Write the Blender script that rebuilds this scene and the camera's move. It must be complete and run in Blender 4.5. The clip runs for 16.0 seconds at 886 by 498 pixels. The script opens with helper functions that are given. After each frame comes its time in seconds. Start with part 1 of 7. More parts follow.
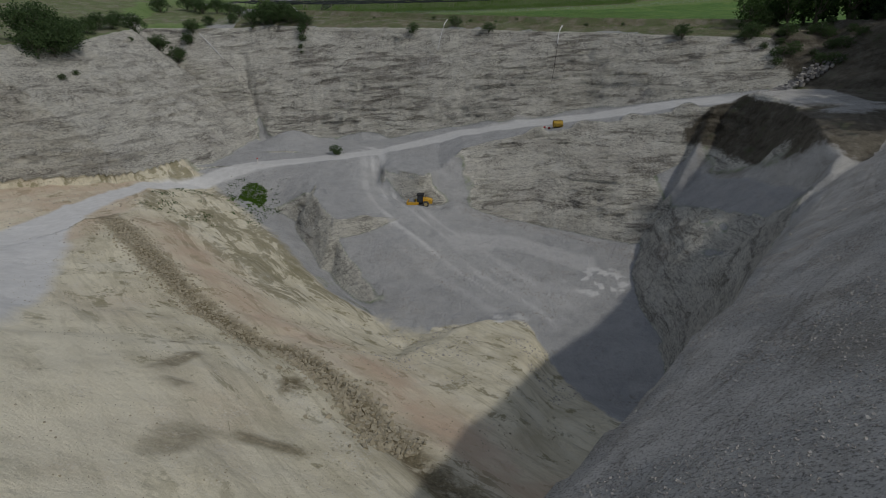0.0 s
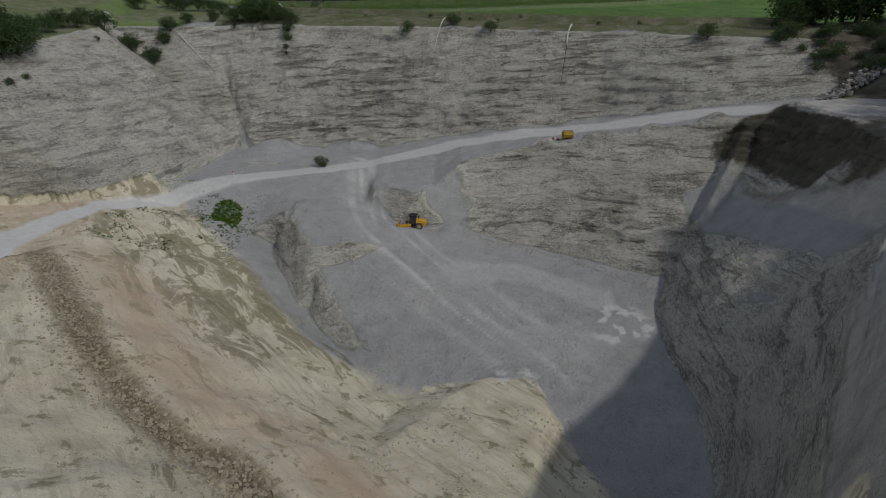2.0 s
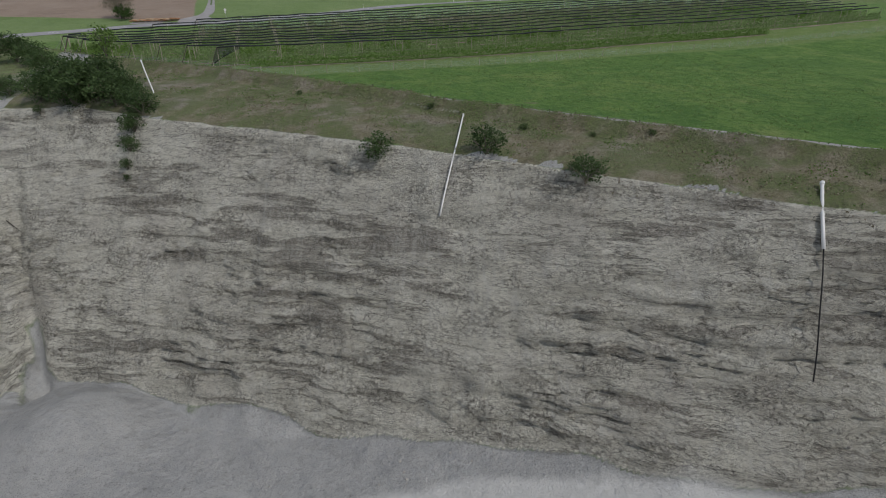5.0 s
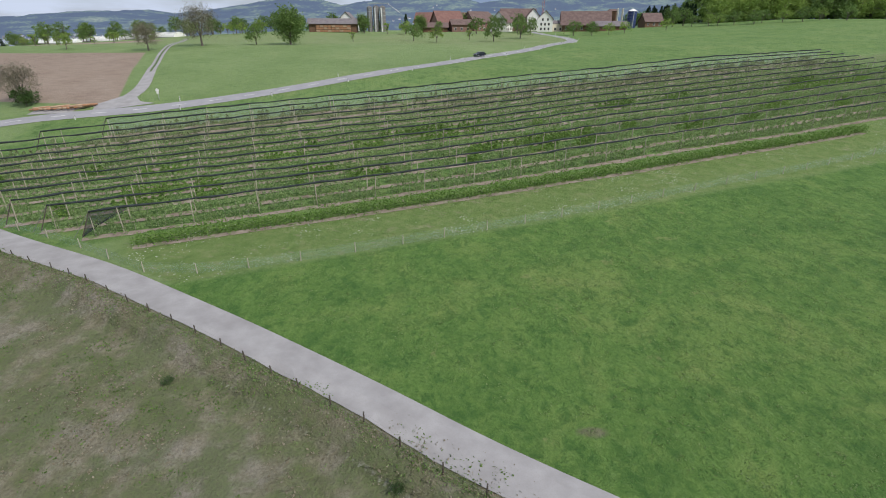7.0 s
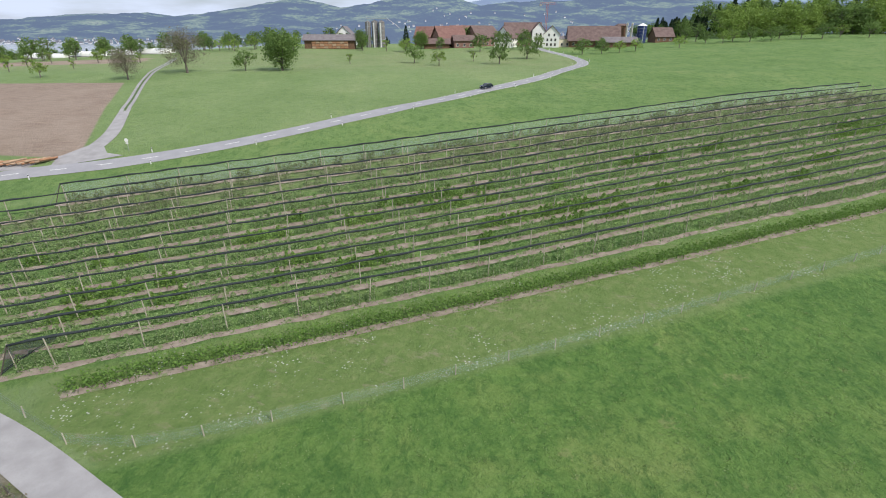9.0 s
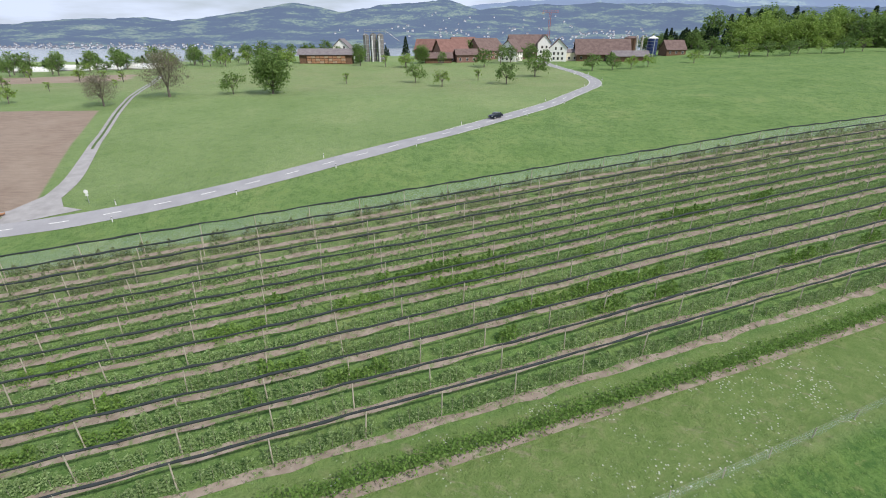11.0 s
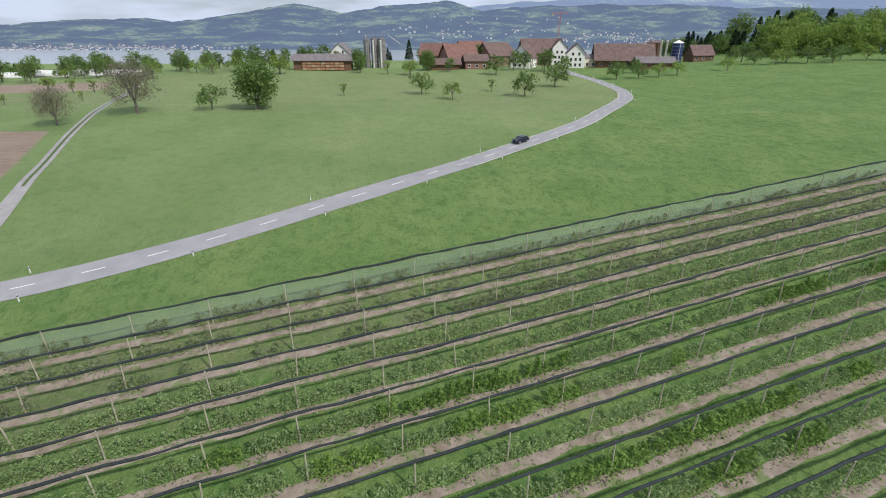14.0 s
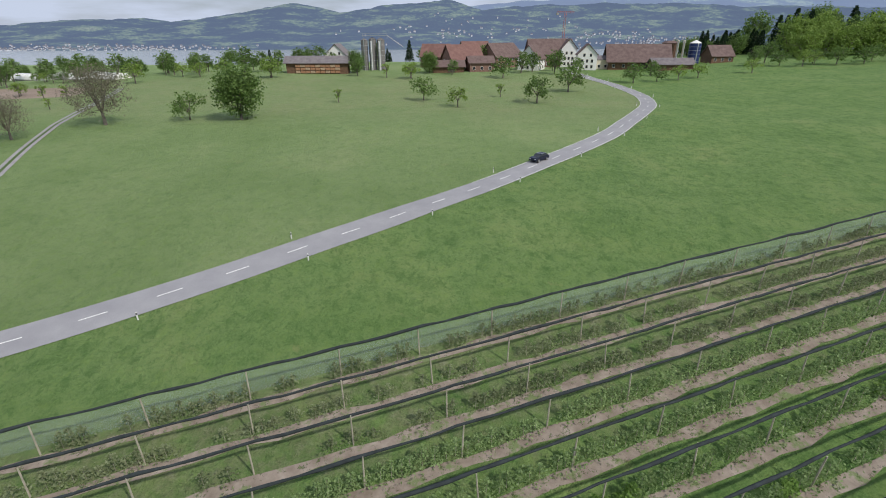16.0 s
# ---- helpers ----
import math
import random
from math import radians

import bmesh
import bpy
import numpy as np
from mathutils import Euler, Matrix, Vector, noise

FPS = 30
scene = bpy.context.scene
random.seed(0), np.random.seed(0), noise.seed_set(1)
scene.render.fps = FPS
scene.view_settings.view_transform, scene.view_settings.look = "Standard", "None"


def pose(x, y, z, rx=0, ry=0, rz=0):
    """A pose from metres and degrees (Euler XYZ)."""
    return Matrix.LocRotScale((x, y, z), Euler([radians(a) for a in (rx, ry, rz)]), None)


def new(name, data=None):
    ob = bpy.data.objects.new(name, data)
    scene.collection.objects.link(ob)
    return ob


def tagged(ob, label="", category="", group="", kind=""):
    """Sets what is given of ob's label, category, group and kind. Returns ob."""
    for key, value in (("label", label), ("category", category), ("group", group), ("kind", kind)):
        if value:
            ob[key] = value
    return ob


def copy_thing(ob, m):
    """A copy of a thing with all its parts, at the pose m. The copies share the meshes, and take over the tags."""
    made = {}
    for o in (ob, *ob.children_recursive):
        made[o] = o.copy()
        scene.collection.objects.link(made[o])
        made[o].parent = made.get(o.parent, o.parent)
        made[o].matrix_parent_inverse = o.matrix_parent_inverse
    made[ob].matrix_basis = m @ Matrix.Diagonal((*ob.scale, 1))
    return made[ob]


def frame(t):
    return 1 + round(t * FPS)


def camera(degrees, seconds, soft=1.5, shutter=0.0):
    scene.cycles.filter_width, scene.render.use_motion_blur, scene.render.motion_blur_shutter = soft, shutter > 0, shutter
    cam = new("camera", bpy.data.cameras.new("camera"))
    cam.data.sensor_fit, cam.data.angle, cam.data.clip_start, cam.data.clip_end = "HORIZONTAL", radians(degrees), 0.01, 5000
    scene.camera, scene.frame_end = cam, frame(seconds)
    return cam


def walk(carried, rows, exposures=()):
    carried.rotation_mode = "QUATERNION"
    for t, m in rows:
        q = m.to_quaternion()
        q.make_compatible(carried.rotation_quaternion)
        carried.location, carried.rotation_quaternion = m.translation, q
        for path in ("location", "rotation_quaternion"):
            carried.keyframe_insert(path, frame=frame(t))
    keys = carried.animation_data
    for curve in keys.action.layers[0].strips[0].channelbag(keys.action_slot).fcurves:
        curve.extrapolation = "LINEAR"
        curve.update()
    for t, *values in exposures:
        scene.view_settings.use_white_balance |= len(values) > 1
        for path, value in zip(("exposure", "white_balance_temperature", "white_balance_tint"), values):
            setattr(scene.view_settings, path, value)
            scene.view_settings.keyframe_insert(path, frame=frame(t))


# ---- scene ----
cam = camera(85.0, 16.0, 1.0)
PATH = [
    (0, pose(0.523, -154.615, 4.647, 66.254, 0.136, 0.218)),
    (0.5, pose(0.674, -153.921, 4.548, 66.237, 0.129, 0.279)),
    (1, pose(0.939, -153.186, 4.534, 66.201, 0.184, 0.354)),
    (1.5, pose(1.232, -148.866, 4.462, 66.155, 0.108, 0.323)),
    (2, pose(1.408, -140.480, 5.011, 66.067, 0.041, 0.271)),
    (2.5, pose(1.075, -129.272, 5.851, 65.967, 0.053, 0.136)),
    (3, pose(0.705, -115.455, 6.111, 65.757, 0.114, 0.056)),
    (3.5, pose(0.477, -99.877, 7.451, 65.690, -0.021, -0.007)),
    (4, pose(-1.058, -83.133, 10.898, 65.515, -0.265, -0.097)),
    (4.5, pose(-2.238, -65.526, 15.393, 65.376, -0.145, 0.053)),
    (5, pose(-1.315, -48.662, 19.826, 65.533, -0.182, 0.097)),
    (5.2, pose(-0.624, -42.074, 21.825, 65.602, -0.167, 0.057)),
    (7.3, pose(0.000, 0.000, 40.000, 65.773, 0.063, -0.000)),
    (7.5, pose(-0.104, 1.794, 40.834, 65.725, 0.099, 0.003)),
    (8, pose(-0.292, 6.393, 42.744, 65.770, 0.121, 0.028)),
    (8.5, pose(-0.818, 10.721, 44.752, 65.816, 0.036, -0.033)),
    (9, pose(-1.196, 15.266, 46.636, 65.879, 0.039, -0.028)),
    (9.2, pose(-1.359, 17.014, 47.361, 65.930, 0.055, 0.002)),
    (11.3, pose(-3.442, 35.675, 52.441, 66.236, 0.133, -0.251)),
    (11.5, pose(-3.825, 37.330, 52.562, 66.259, 0.138, -0.299)),
    (12, pose(-4.387, 41.713, 53.006, 66.207, 0.134, -0.293)),
    (12.5, pose(-4.759, 46.068, 53.201, 66.246, 0.072, -0.163)),
    (13, pose(-5.146, 50.327, 53.302, 66.300, 0.044, -0.085)),
    (13.5, pose(-5.716, 54.769, 53.550, 66.248, 0.015, -0.094)),
    (14, pose(-5.939, 59.017, 53.737, 66.287, 0.031, 0.000)),
    (14.5, pose(-6.503, 63.506, 53.777, 66.261, 0.003, -0.030)),
    (15, pose(-6.896, 68.018, 53.610, 66.369, 0.009, 0.053)),
    (15.5, pose(-7.148, 72.235, 53.876, 66.294, 0.042, 0.038)),
    (16, pose(-7.269, 76.266, 54.195, 66.230, 0.163, 0.004)),
]
walk(cam, PATH, [(0.0, -1.48), (2.0, -1.42), (3.5, -1.38), (4.0, -1.32), (4.5, -1.08), (5.2, -0.89), (7.3, -0.10), (9.0, 0.06), (11.3, 0.10), (12.5, 0.05), (14.0, -0.10), (16.0, -0.30)])

# ---------------------------------------------------------------- world and sun
SUN_ELEV, SUN_ROT = 47.0, 131.0          # degrees; rotation clockwise from +y
world = bpy.data.worlds.new("sky")
scene.world = world
world.use_nodes = True
wn = world.node_tree.nodes
sky = wn.new("ShaderNodeTexSky")
sky.sky_type = "NISHITA"
sky.sun_disc = False
sky.sun_elevation = radians(SUN_ELEV)
sky.sun_rotation = radians(SUN_ROT)
sky.altitude = 450
sky.air_density, sky.dust_density, sky.ozone_density = 1.0, 2.0, 1.0
# a thin layer of broken cloud over the whole sky
wtc = wn.new("ShaderNodeTexCoord")
wmap = wn.new("ShaderNodeMapping")
wmap.inputs["Scale"].default_value = (1.6, 1.6, 9.0)
wnoise = wn.new("ShaderNodeTexNoise")
wnoise.inputs["Scale"].default_value = 2.2
wnoise.inputs["Detail"].default_value = 6.0
wramp = wn.new("ShaderNodeValToRGB")
wramp.color_ramp.elements[0].position, wramp.color_ramp.elements[1].position = 0.27, 0.56
wmix = wn.new("ShaderNodeMix")
wmix.data_type = "RGBA"
wmix.inputs["B"].default_value = (10.3, 11.6, 14.4, 1)
wl = world.node_tree.links
wl.new(wtc.outputs["Generated"], wmap.inputs["Vector"])
wl.new(wmap.outputs["Vector"], wnoise.inputs["Vector"])
wl.new(wnoise.outputs["Fac"], wramp.inputs["Fac"])
wl.new(wramp.outputs["Color"], wmix.inputs["Factor"])
wl.new(sky.outputs["Color"], wmix.inputs["A"])
wl.new(wmix.outputs["Result"], wn["Background"].inputs["Color"])
wn["Background"].inputs["Strength"].default_value = 0.068

sun_data = bpy.data.lights.new("sun", "SUN")
sun_data.energy, sun_data.angle, sun_data.color = 3.7, radians(2.2), (1.0, 0.95, 0.88)
sun = new("sun", sun_data)
sun_dir = Vector((math.sin(radians(SUN_ROT)) * math.cos(radians(SUN_ELEV)),
                  math.cos(radians(SUN_ROT)) * math.cos(radians(SUN_ELEV)), math.sin(radians(SUN_ELEV))))
sun.matrix_world = Matrix.Translation((60, -60, 120)) @ sun_dir.to_track_quat("Z", "Y").to_matrix().to_4x4()


# ---------------------------------------------------------------- noise on arrays
def hash3(i, j, k):
    h = (i.astype(np.int64) * 374761393 + j.astype(np.int64) * 668265263 + k.astype(np.int64) * 2147483647) & 0xFFFFFFFF
    h = ((h ^ (h >> 13)) * 1274126177) & 0xFFFFFFFF
    return ((h ^ (h >> 16)) & 0xFFFF) / 65535.0


def vnoise(x, y, z=0.0):
    """Smooth value noise in -1..1 on arrays."""
    x, y, z = np.broadcast_arrays(np.asarray(x, float), np.asarray(y, float), np.asarray(z, float))
    i, j, k = np.floor(x), np.floor(y), np.floor(z)
    u, v, w = x - i, y - j, z - k
    u, v, w = u * u * (3 - 2 * u), v * v * (3 - 2 * v), w * w * (3 - 2 * w)
    r = 0.0
    for a in (0, 1):
        for b in (0, 1):
            for c in (0, 1):
                r = r + hash3(i + a, j + b, k + c) * (u if a else 1 - u) * (v if b else 1 - v) * (w if c else 1 - w)
    return 2 * r - 1


def fbm(x, y, z=0.0, octaves=4):
    r, a = 0.0, 0.5
    for o in range(octaves):
        r = r + a * vnoise(x * 2 ** o + 17.3 * o, y * 2 ** o - 9.1 * o, np.asarray(z) * 2 ** o + 5.7 * o)
        a *= 0.5
    return r


def smooth(a, b, v):
    t = np.clip((v - a) / (b - a), 0, 1)
    return t * t * (3 - 2 * t)


def line_distance(x, y, line):
    """Distance from points to a polyline in plan, and the arc length of the nearest point."""
    best, arc, total = np.full(np.shape(x), 1e9), np.zeros(np.shape(x)), 0.0
    for (ax, ay), (bx, by) in zip(line[:-1], line[1:]):
        dx, dy = bx - ax, by - ay
        ln = math.hypot(dx, dy)
        t = np.clip(((x - ax) * dx + (y - ay) * dy) / ln ** 2, 0, 1)
        d = np.hypot(x - ax - t * dx, y - ay - t * dy)
        near = d < best
        best, arc = np.where(near, d, best), np.where(near, total + t * ln, arc)
        total += ln
    return best, arc


def rounded(line, step=2.0, passes=3):
    """A polyline cut at even steps and smoothed."""
    p = [Vector(q) for q in line]
    out = []
    for a, b in zip(p[:-1], p[1:]):
        n = max(1, int((b - a).length / step))
        out += [a.lerp(b, i / n) for i in range(n)]
    out.append(p[-1])
    for _ in range(passes * 4):
        out = [out[0]] + [(out[i - 1] + 2 * out[i] + out[i + 1]) / 4 for i in range(1, len(out) - 1)] + [out[-1]]
    return out


# ---------------------------------------------------------------- the lie of the land
def field_height(x, y):
    """The farmland north of the pit, up to the village, the lake shore and the hills beyond the lake."""
    z = np.interp(y, [-60, -20, 0, 30, 43, 63, 81, 113, 126, 152, 182, 206, 250, 281, 330, 400, 480, 700, 950, 1100, 2050, 2200, 3000],
                  [5, 7, 8, 10.3, 11.5, 13.2, 15.3, 21, 23.5, 28, 31, 33.2, 34.3, 35.8, 38.2, 39, 36, 24, 11, 3, 3, 7, 12])
    z = z + 0.055 * np.clip(x - 90, 0, 130) * smooth(150, 280, y) * (1 - smooth(500, 800, y))
    z = z - 0.05 * np.clip(-x - 110, 0, 300) * smooth(170, 320, y) * (1 - smooth(600, 900, y))
    return z + 0.5 * fbm(x / 40, y / 40) * smooth(40, 80, y)


def hill_height(x, y):
    """The wooded hills across the lake."""
    top = np.interp(x, [-2400, -1900, -1600, -1430, -1090, -760, -530, -350, 20, 190, 475, 785, 1250, 2200],
                    [103, 128, 140, 116, 160, 203, 160, 190, 212, 174, 193, 205, 192, 180])
    rise = 0.30 * smooth(2080, 2350, y) + 0.70 * smooth(2300, 2800, y)
    return 6 + (top - 6) * rise + (16 * fbm(x / 170, y / 170, 0, 3) + 9 * fbm(x / 45, y / 45, 0, 4)) * smooth(2100, 2400, y)


def talus(x, d):
    """Fans of fallen gravel, by the distance from the foot of the face."""
    return 0.9 * np.clip(0.35 + 1.1 * vnoise(x / 13, 3.1) + 0.35 * vnoise(x / 4.1, 5.1), -0.3, 1.4) + 0.62 * d - 5.0 * smooth(42, 56, x)


def talus_height(x, y):
    foot = np.interp(x, [-66, -50, -40, -30, -16, 3, 10, 20, 38, 55, 80], [7, 5, 2.5, -1.5, -6, -11, -14.5, -19, -22.5, -34, -48]) + 0.72 * fbm(x / 9, y / 30, 0, 3)
    level = np.interp(x, [-66, -40, -30, -16, 3, 10, 20, 38, 55, 80], [-26, -26.4, -25.0, -23.7, -19.5, -19.0, -17.2, -13.7, -9.3, -4.5])
    return level + talus(x, y - foot)


RIM_X = [-75, -58, -37, -10, 0, 13, 22, 40, 55, 80]


def ledge_bend(u):
    """How far the rubble ledge bends out of its straight line along the earth slope."""
    return np.interp(u, [-60, -25, -11, -3, 3.5, 12, 17], [-3.7, -3.7, -3.2, -1.4, 0.7, 0.8, 0.0])


def quarry_height(x, y):
    """The pit, from the farm path down the face to the haul road and on down to the pit floor."""
    wob = 1.2 * fbm(x / 9, y / 30, 0, 3)
    path_y = 27.2 - 0.52 * x
    path_z = field_height(x, path_y + 3) - 0.12
    rim_y = np.interp(x, RIM_X, [33, 29, 21, 10.5, 6, -1, -4.5, -13, -22, -36]) + wob
    rim_z = np.interp(x, RIM_X, [5.5, 7, 6, 6, 6, 5.6, 5, 4.6, 4, 3])
    foot_y = np.interp(x, [-66, -50, -40, -30, -16, 3, 10, 20, 38, 55, 80], [7, 5, 2.5, -1.5, -6, -11, -14.5, -19, -22.5, -34, -48]) + 0.6 * wob
    foot_z = np.interp(x, [-66, -40, -30, -16, 3, 10, 20, 38, 55, 80], [-26, -26.4, -25.0, -23.7, -19.5, -19.0, -17.2, -13.7, -9.3, -4.5])
    out_y = np.interp(x, [-70, -62, -45, -30, -17, -14.6, -6, -1, 5, 12, 26, 40, 55, 80], [-40, -31, -30, -27, -24, -36, -43.5, -38, -32, -31, -33, -37, -44, -56]) + 0.4 * wob
    out_z = np.interp(x, [-70, -62, -45, -30, -18, -14, -6, -1, 5, 12, 26, 40, 55, 80], [-25, -26.8, -26.4, -25.9, -25.3, -25.1, -26, -25.2, -21.3, -19.7, -17.0, -14.0, -10, -5])
    low_y = np.interp(x, [-70, -62, -50, -40, -30, -24, -17.5, -14.5, -6, 3.5, 10, 22, 39, 55, 80], [-52, -46, -42, -43, -45, -45, -42.5, -42.5, -46.3, -44.5, -46, -49, -63, -66, -75]) + 0.8 * wob
    low_z = np.interp(x, [-70, -62, -50, -40, -31, -25, -17.5, -14.5, -6, 3.5, 10, 22, 39, 55, 80], [-25, -26, -29.5, -30.5, -30, -29.2, -28.9, -28.9, -29.8, -31.6, -34, -35.8, -34.6, -34, -34])
    floor = -36.0 - 1.2 * smooth(-60, -85, y) + 4.5 * smooth(-98, -118, y) + 0.35 * fbm(x / 5, y / 5)
    mid_y = low_y - np.interp(x, [-40, -20, 0, 12, 40], [16, 30, 30, 27, 9])
    field = field_height(x, y)
    z = np.where(y > path_y, field, 0.0)

    def band(y1, z1, y0, z0, power=1.0):
        t = np.clip((y - y0) / (y1 - y0), 0, 1)
        return z0 + (z1 - z0) * t ** power

    z = np.where(y > path_y + 3, field, band(path_y + 3, field, path_y - 2.0, path_z))
    z = np.where(y < path_y - 2.0, band(path_y - 2.0, path_z, rim_y, rim_z, 0.45), z)
    z = np.where(y < rim_y, band(rim_y, rim_z, foot_y, foot_z, 0.92), z)
    z = np.where(y < foot_y, band(foot_y, foot_z, out_y, out_z), z)
    z = np.where(y < out_y, band(out_y, out_z, low_y, low_z, 0.95), z)
    z = np.where(y < low_y, band(low_y, low_z, mid_y, floor, 0.95), z)
    z = np.where(y < mid_y, floor, z)
    # heaps of gravel tipped along the outer edge of the haul road
    z = z + 1.5 * np.exp(-((y - out_y - 0.9) / 1.1) ** 2) * np.clip(vnoise(x / 3.4, 8.8) + 0.15, 0, 1) * smooth(14, 24, x) * (x < 70)
    # the ramp's broken west edge above the old channel
    ed, ea = line_distance(x, y, [(-33, -27), (-32, -38), (-30.5, -46), (-27.5, -54), (-22, -62), (-15, -72), (-6, -81), (6, -86)])
    ex = np.interp(-y, [20, 27, 38, 46, 54, 62, 72, 81, 86], [-33.5, -33, -32, -30.5, -27.5, -22, -15, -6, 6])
    west = np.where(x < ex, ed, -ed) + 0.9 * fbm(x / 5, y / 5, 0, 3)
    drop = np.interp(ea, [0, 8, 15, 20, 34, 48, 60, 72], [0.3, 2.6, 5.0, 6.2, 6.4, 4.2, 2.6, 0.6])
    z = z - np.where((y < out_y + 2) & (y > -92), drop * smooth(-0.3, np.interp(ea, [0, 13, 18, 34, 48], [14, 12, 3.6, 3.2, 6.0]), west), 0)
    # the rounded shoulder at the ramp's west edge
    nose = [(-30.8, -41), (-30, -47), (-27.3, -53), (-22.5, -60.5), (-16.5, -58.5), (-18, -48), (-23, -39)]
    near_w, near_e = -1e9, -1e9
    for i, ((ax, ay), (bx, by)) in enumerate(zip(nose, nose[1:] + nose[:1])):
        off = ((x - ax) * (by - ay) - (y - ay) * (bx - ax)) / math.hypot(bx - ax, by - ay)
        if i < 4:
            near_w = np.maximum(near_w, off)
        else:
            near_e = np.maximum(near_e, off)
    lump = 0.9 * fbm(x / 4, y / 4, 0, 3)
    z = np.maximum(z, -28.1 + 0.11 * (y + 42) - 1.5 * np.maximum(near_w + lump, 0) - 0.30 * np.maximum(near_e, 0) - 99 * (np.maximum(near_w, near_e) > 12) + 0.25 * lump)
    # the spur beside the ramp, with a broken edge
    spur = [(1.0, -28.0), (-13.2, -28.5), (-13.6, -33.0), (-10.5, -38.5), (-5.7, -43.0), (-2.2, -41.5), (-0.7, -36.0), (2.5, -31.0)]
    gap = -1e9
    for (ax, ay), (bx, by) in zip(spur, spur[1:] + spur[:1]):
        gap = np.maximum(gap, ((x - ax) * (ay - by) + (y - ay) * (bx - ax)) / -math.hypot(bx - ax, by - ay))
    gap = gap + 0.9 * fbm(x / 4, y / 4, 0, 3)
    z = z - 1.7 * np.exp(-(line_distance(x, y, [(-16.8, -29), (-16.8, -36), (-13, -41.5), (-7, -46.5), (-1, -46)])[0] / 2.4) ** 2)
    z = np.maximum(z, np.where(y < -26, -24.9 + 0.04 * (y + 33) - 2.1 * np.maximum(gap, 0), -99))
    # talus at the foot of the face
    z = np.where((x > -60) & (x < 62) & (np.abs(y - foot_y) < 7), np.maximum(z, foot_z + talus(x, y - foot_y)), z)
    # gully in the corner with its gravel fan
    gd, ga = line_distance(x, y, [(-71, 27), (-64, 15), (-58, 4)])
    z = z - 3.8 * np.exp(-((gd + 1.1 * fbm(x / 3, y / 3, 0, 3)) / 1.5) ** 2) * smooth(-2, 6, ga)
    z = z + 4.2 * np.exp(-(((x + 47) / 8) ** 2 + ((y + 3) / 7) ** 2)) * (y > -14)
    # slope west of the rim corner, facing the pit
    foot_x = np.interp(y, [-170, -110, -65, -54, -46, -25, 8, 30], [-140, -128, -114, -106, -75, -66, -61.5, -72]) + 1.0 * fbm(y / 8, 2.7)
    base = np.interp(y, [-110, -65, -25, 8], [-17, -18.5, -23, -25])
    wall = base + 0.92 * (foot_x - x)
    top = np.interp(y, [-110, -60, -20, 13, 30, 60], [3, 2.5, 3, 6, 9, 14]) + 0.02 * (-x - 70)
    wall = np.minimum(wall, top + 0.12 * np.clip(foot_x - 28 - x, 0, 200))
    z = np.where(y < path_y - 2, np.maximum(z, wall), z)
    # earth slope to the south-west, with the rubble ledge along its middle
    s = (x + 18) * 0.71 + (y + 112) * 0.70
    u = (x + 18) * 0.70 - (y + 112) * 0.71
    s = s - ledge_bend(u) + 0.8 * fbm(u / 9, 1.3)
    ledge = np.interp(u, [-80, -55, -30, 0, 20, 40], [-21.5, -22.3, -22.0, -24.4, -23.9, -23])
    up = np.interp(u, [-60, -40, -25, -5, 20, 60], [0.02, 0.12, 0.3, 0.55, 0.62, 0.62])
    down = np.interp(u, [-70, -50, -30, 0, 30], [0.32, 0.42, 0.58, 0.60, 0.55])
    south = ledge + np.where(s < 0, -s * up, -s * down) - 0.7 * np.exp(-(s / 1.5) ** 2)
    south = south + 0.5 * fbm(s / 5, u / 14) + 0.4 * np.exp(-((s - 9) / 5) ** 2) * vnoise(s / 1.7, u / 30)
    south = np.minimum(south, -3.0)
    south = np.where(x < -56, np.minimum(south, np.interp(y, [-140, -85, -55, -30], [-16, -23.5, -25.5, -26.5])), south)
    z = np.where(y < out_y - 1.5, np.maximum(z, south), z)
    # east wall of the pit and the gravel bank above its crest
    cs = -(x - 6.6) * 0.73 + (y + 140) * 0.68
    cu = (x - 6.6) * 0.68 + (y + 140) * 0.73
    cs = cs + np.interp(cu, [0, 20, 45, 70, 90], [0, 0.4, -0.6, 0.0, 2.0]) + 0.5 * fbm(cu / 6, 7.7)
    crest = np.interp(cu, [-40, 0, 6, 22, 48, 76, 100], [-7.5, -10.2, -10.7, -11.0, -14.6, -13.0, -8])
    rough = 2.6 * vnoise(cu / 9, 4.2) * smooth(30, 55, cu) * smooth(0, 6, cs)
    bank = crest + np.where(cs > 0, -np.interp(cu, [0, 25, 50, 90], [9.0, 6.0, 1.9, 1.5]) * np.maximum(cs + rough, 0), -np.interp(cu, [10, 45, 70], [0.95, 0.88, 0.82]) * cs)
    bank = np.minimum(bank, np.interp(cu, [0, 60, 100], [7, 1.5, -2.5]) + 0.05 * np.abs(cs))
    z = np.where((y < out_y - 1.5) | (x > 70), np.maximum(z, bank), z)
    # the shaded corner where the lower face meets the east wall
    turn = [(33, -104), (33.5, -95), (34, -83), (36.5, -72), (40, -62), (45, -59.5), (49, -57.2), (55.5, -51), (58, -46.5)]
    vd, va = line_distance(x, y, turn)
    arcs = [0, 9.0, 21.0, 32.3, 42.9, 48.5, 53.1, 62.1, 67.2]
    vx, vy = np.interp(va, arcs, [p[0] for p in turn]), np.interp(va, arcs, [p[1] for p in turn])
    vz = np.interp(va, arcs, [-37, -36, -35.5, -36, -35.3, -28, -22.8, -13.6, -9.5])
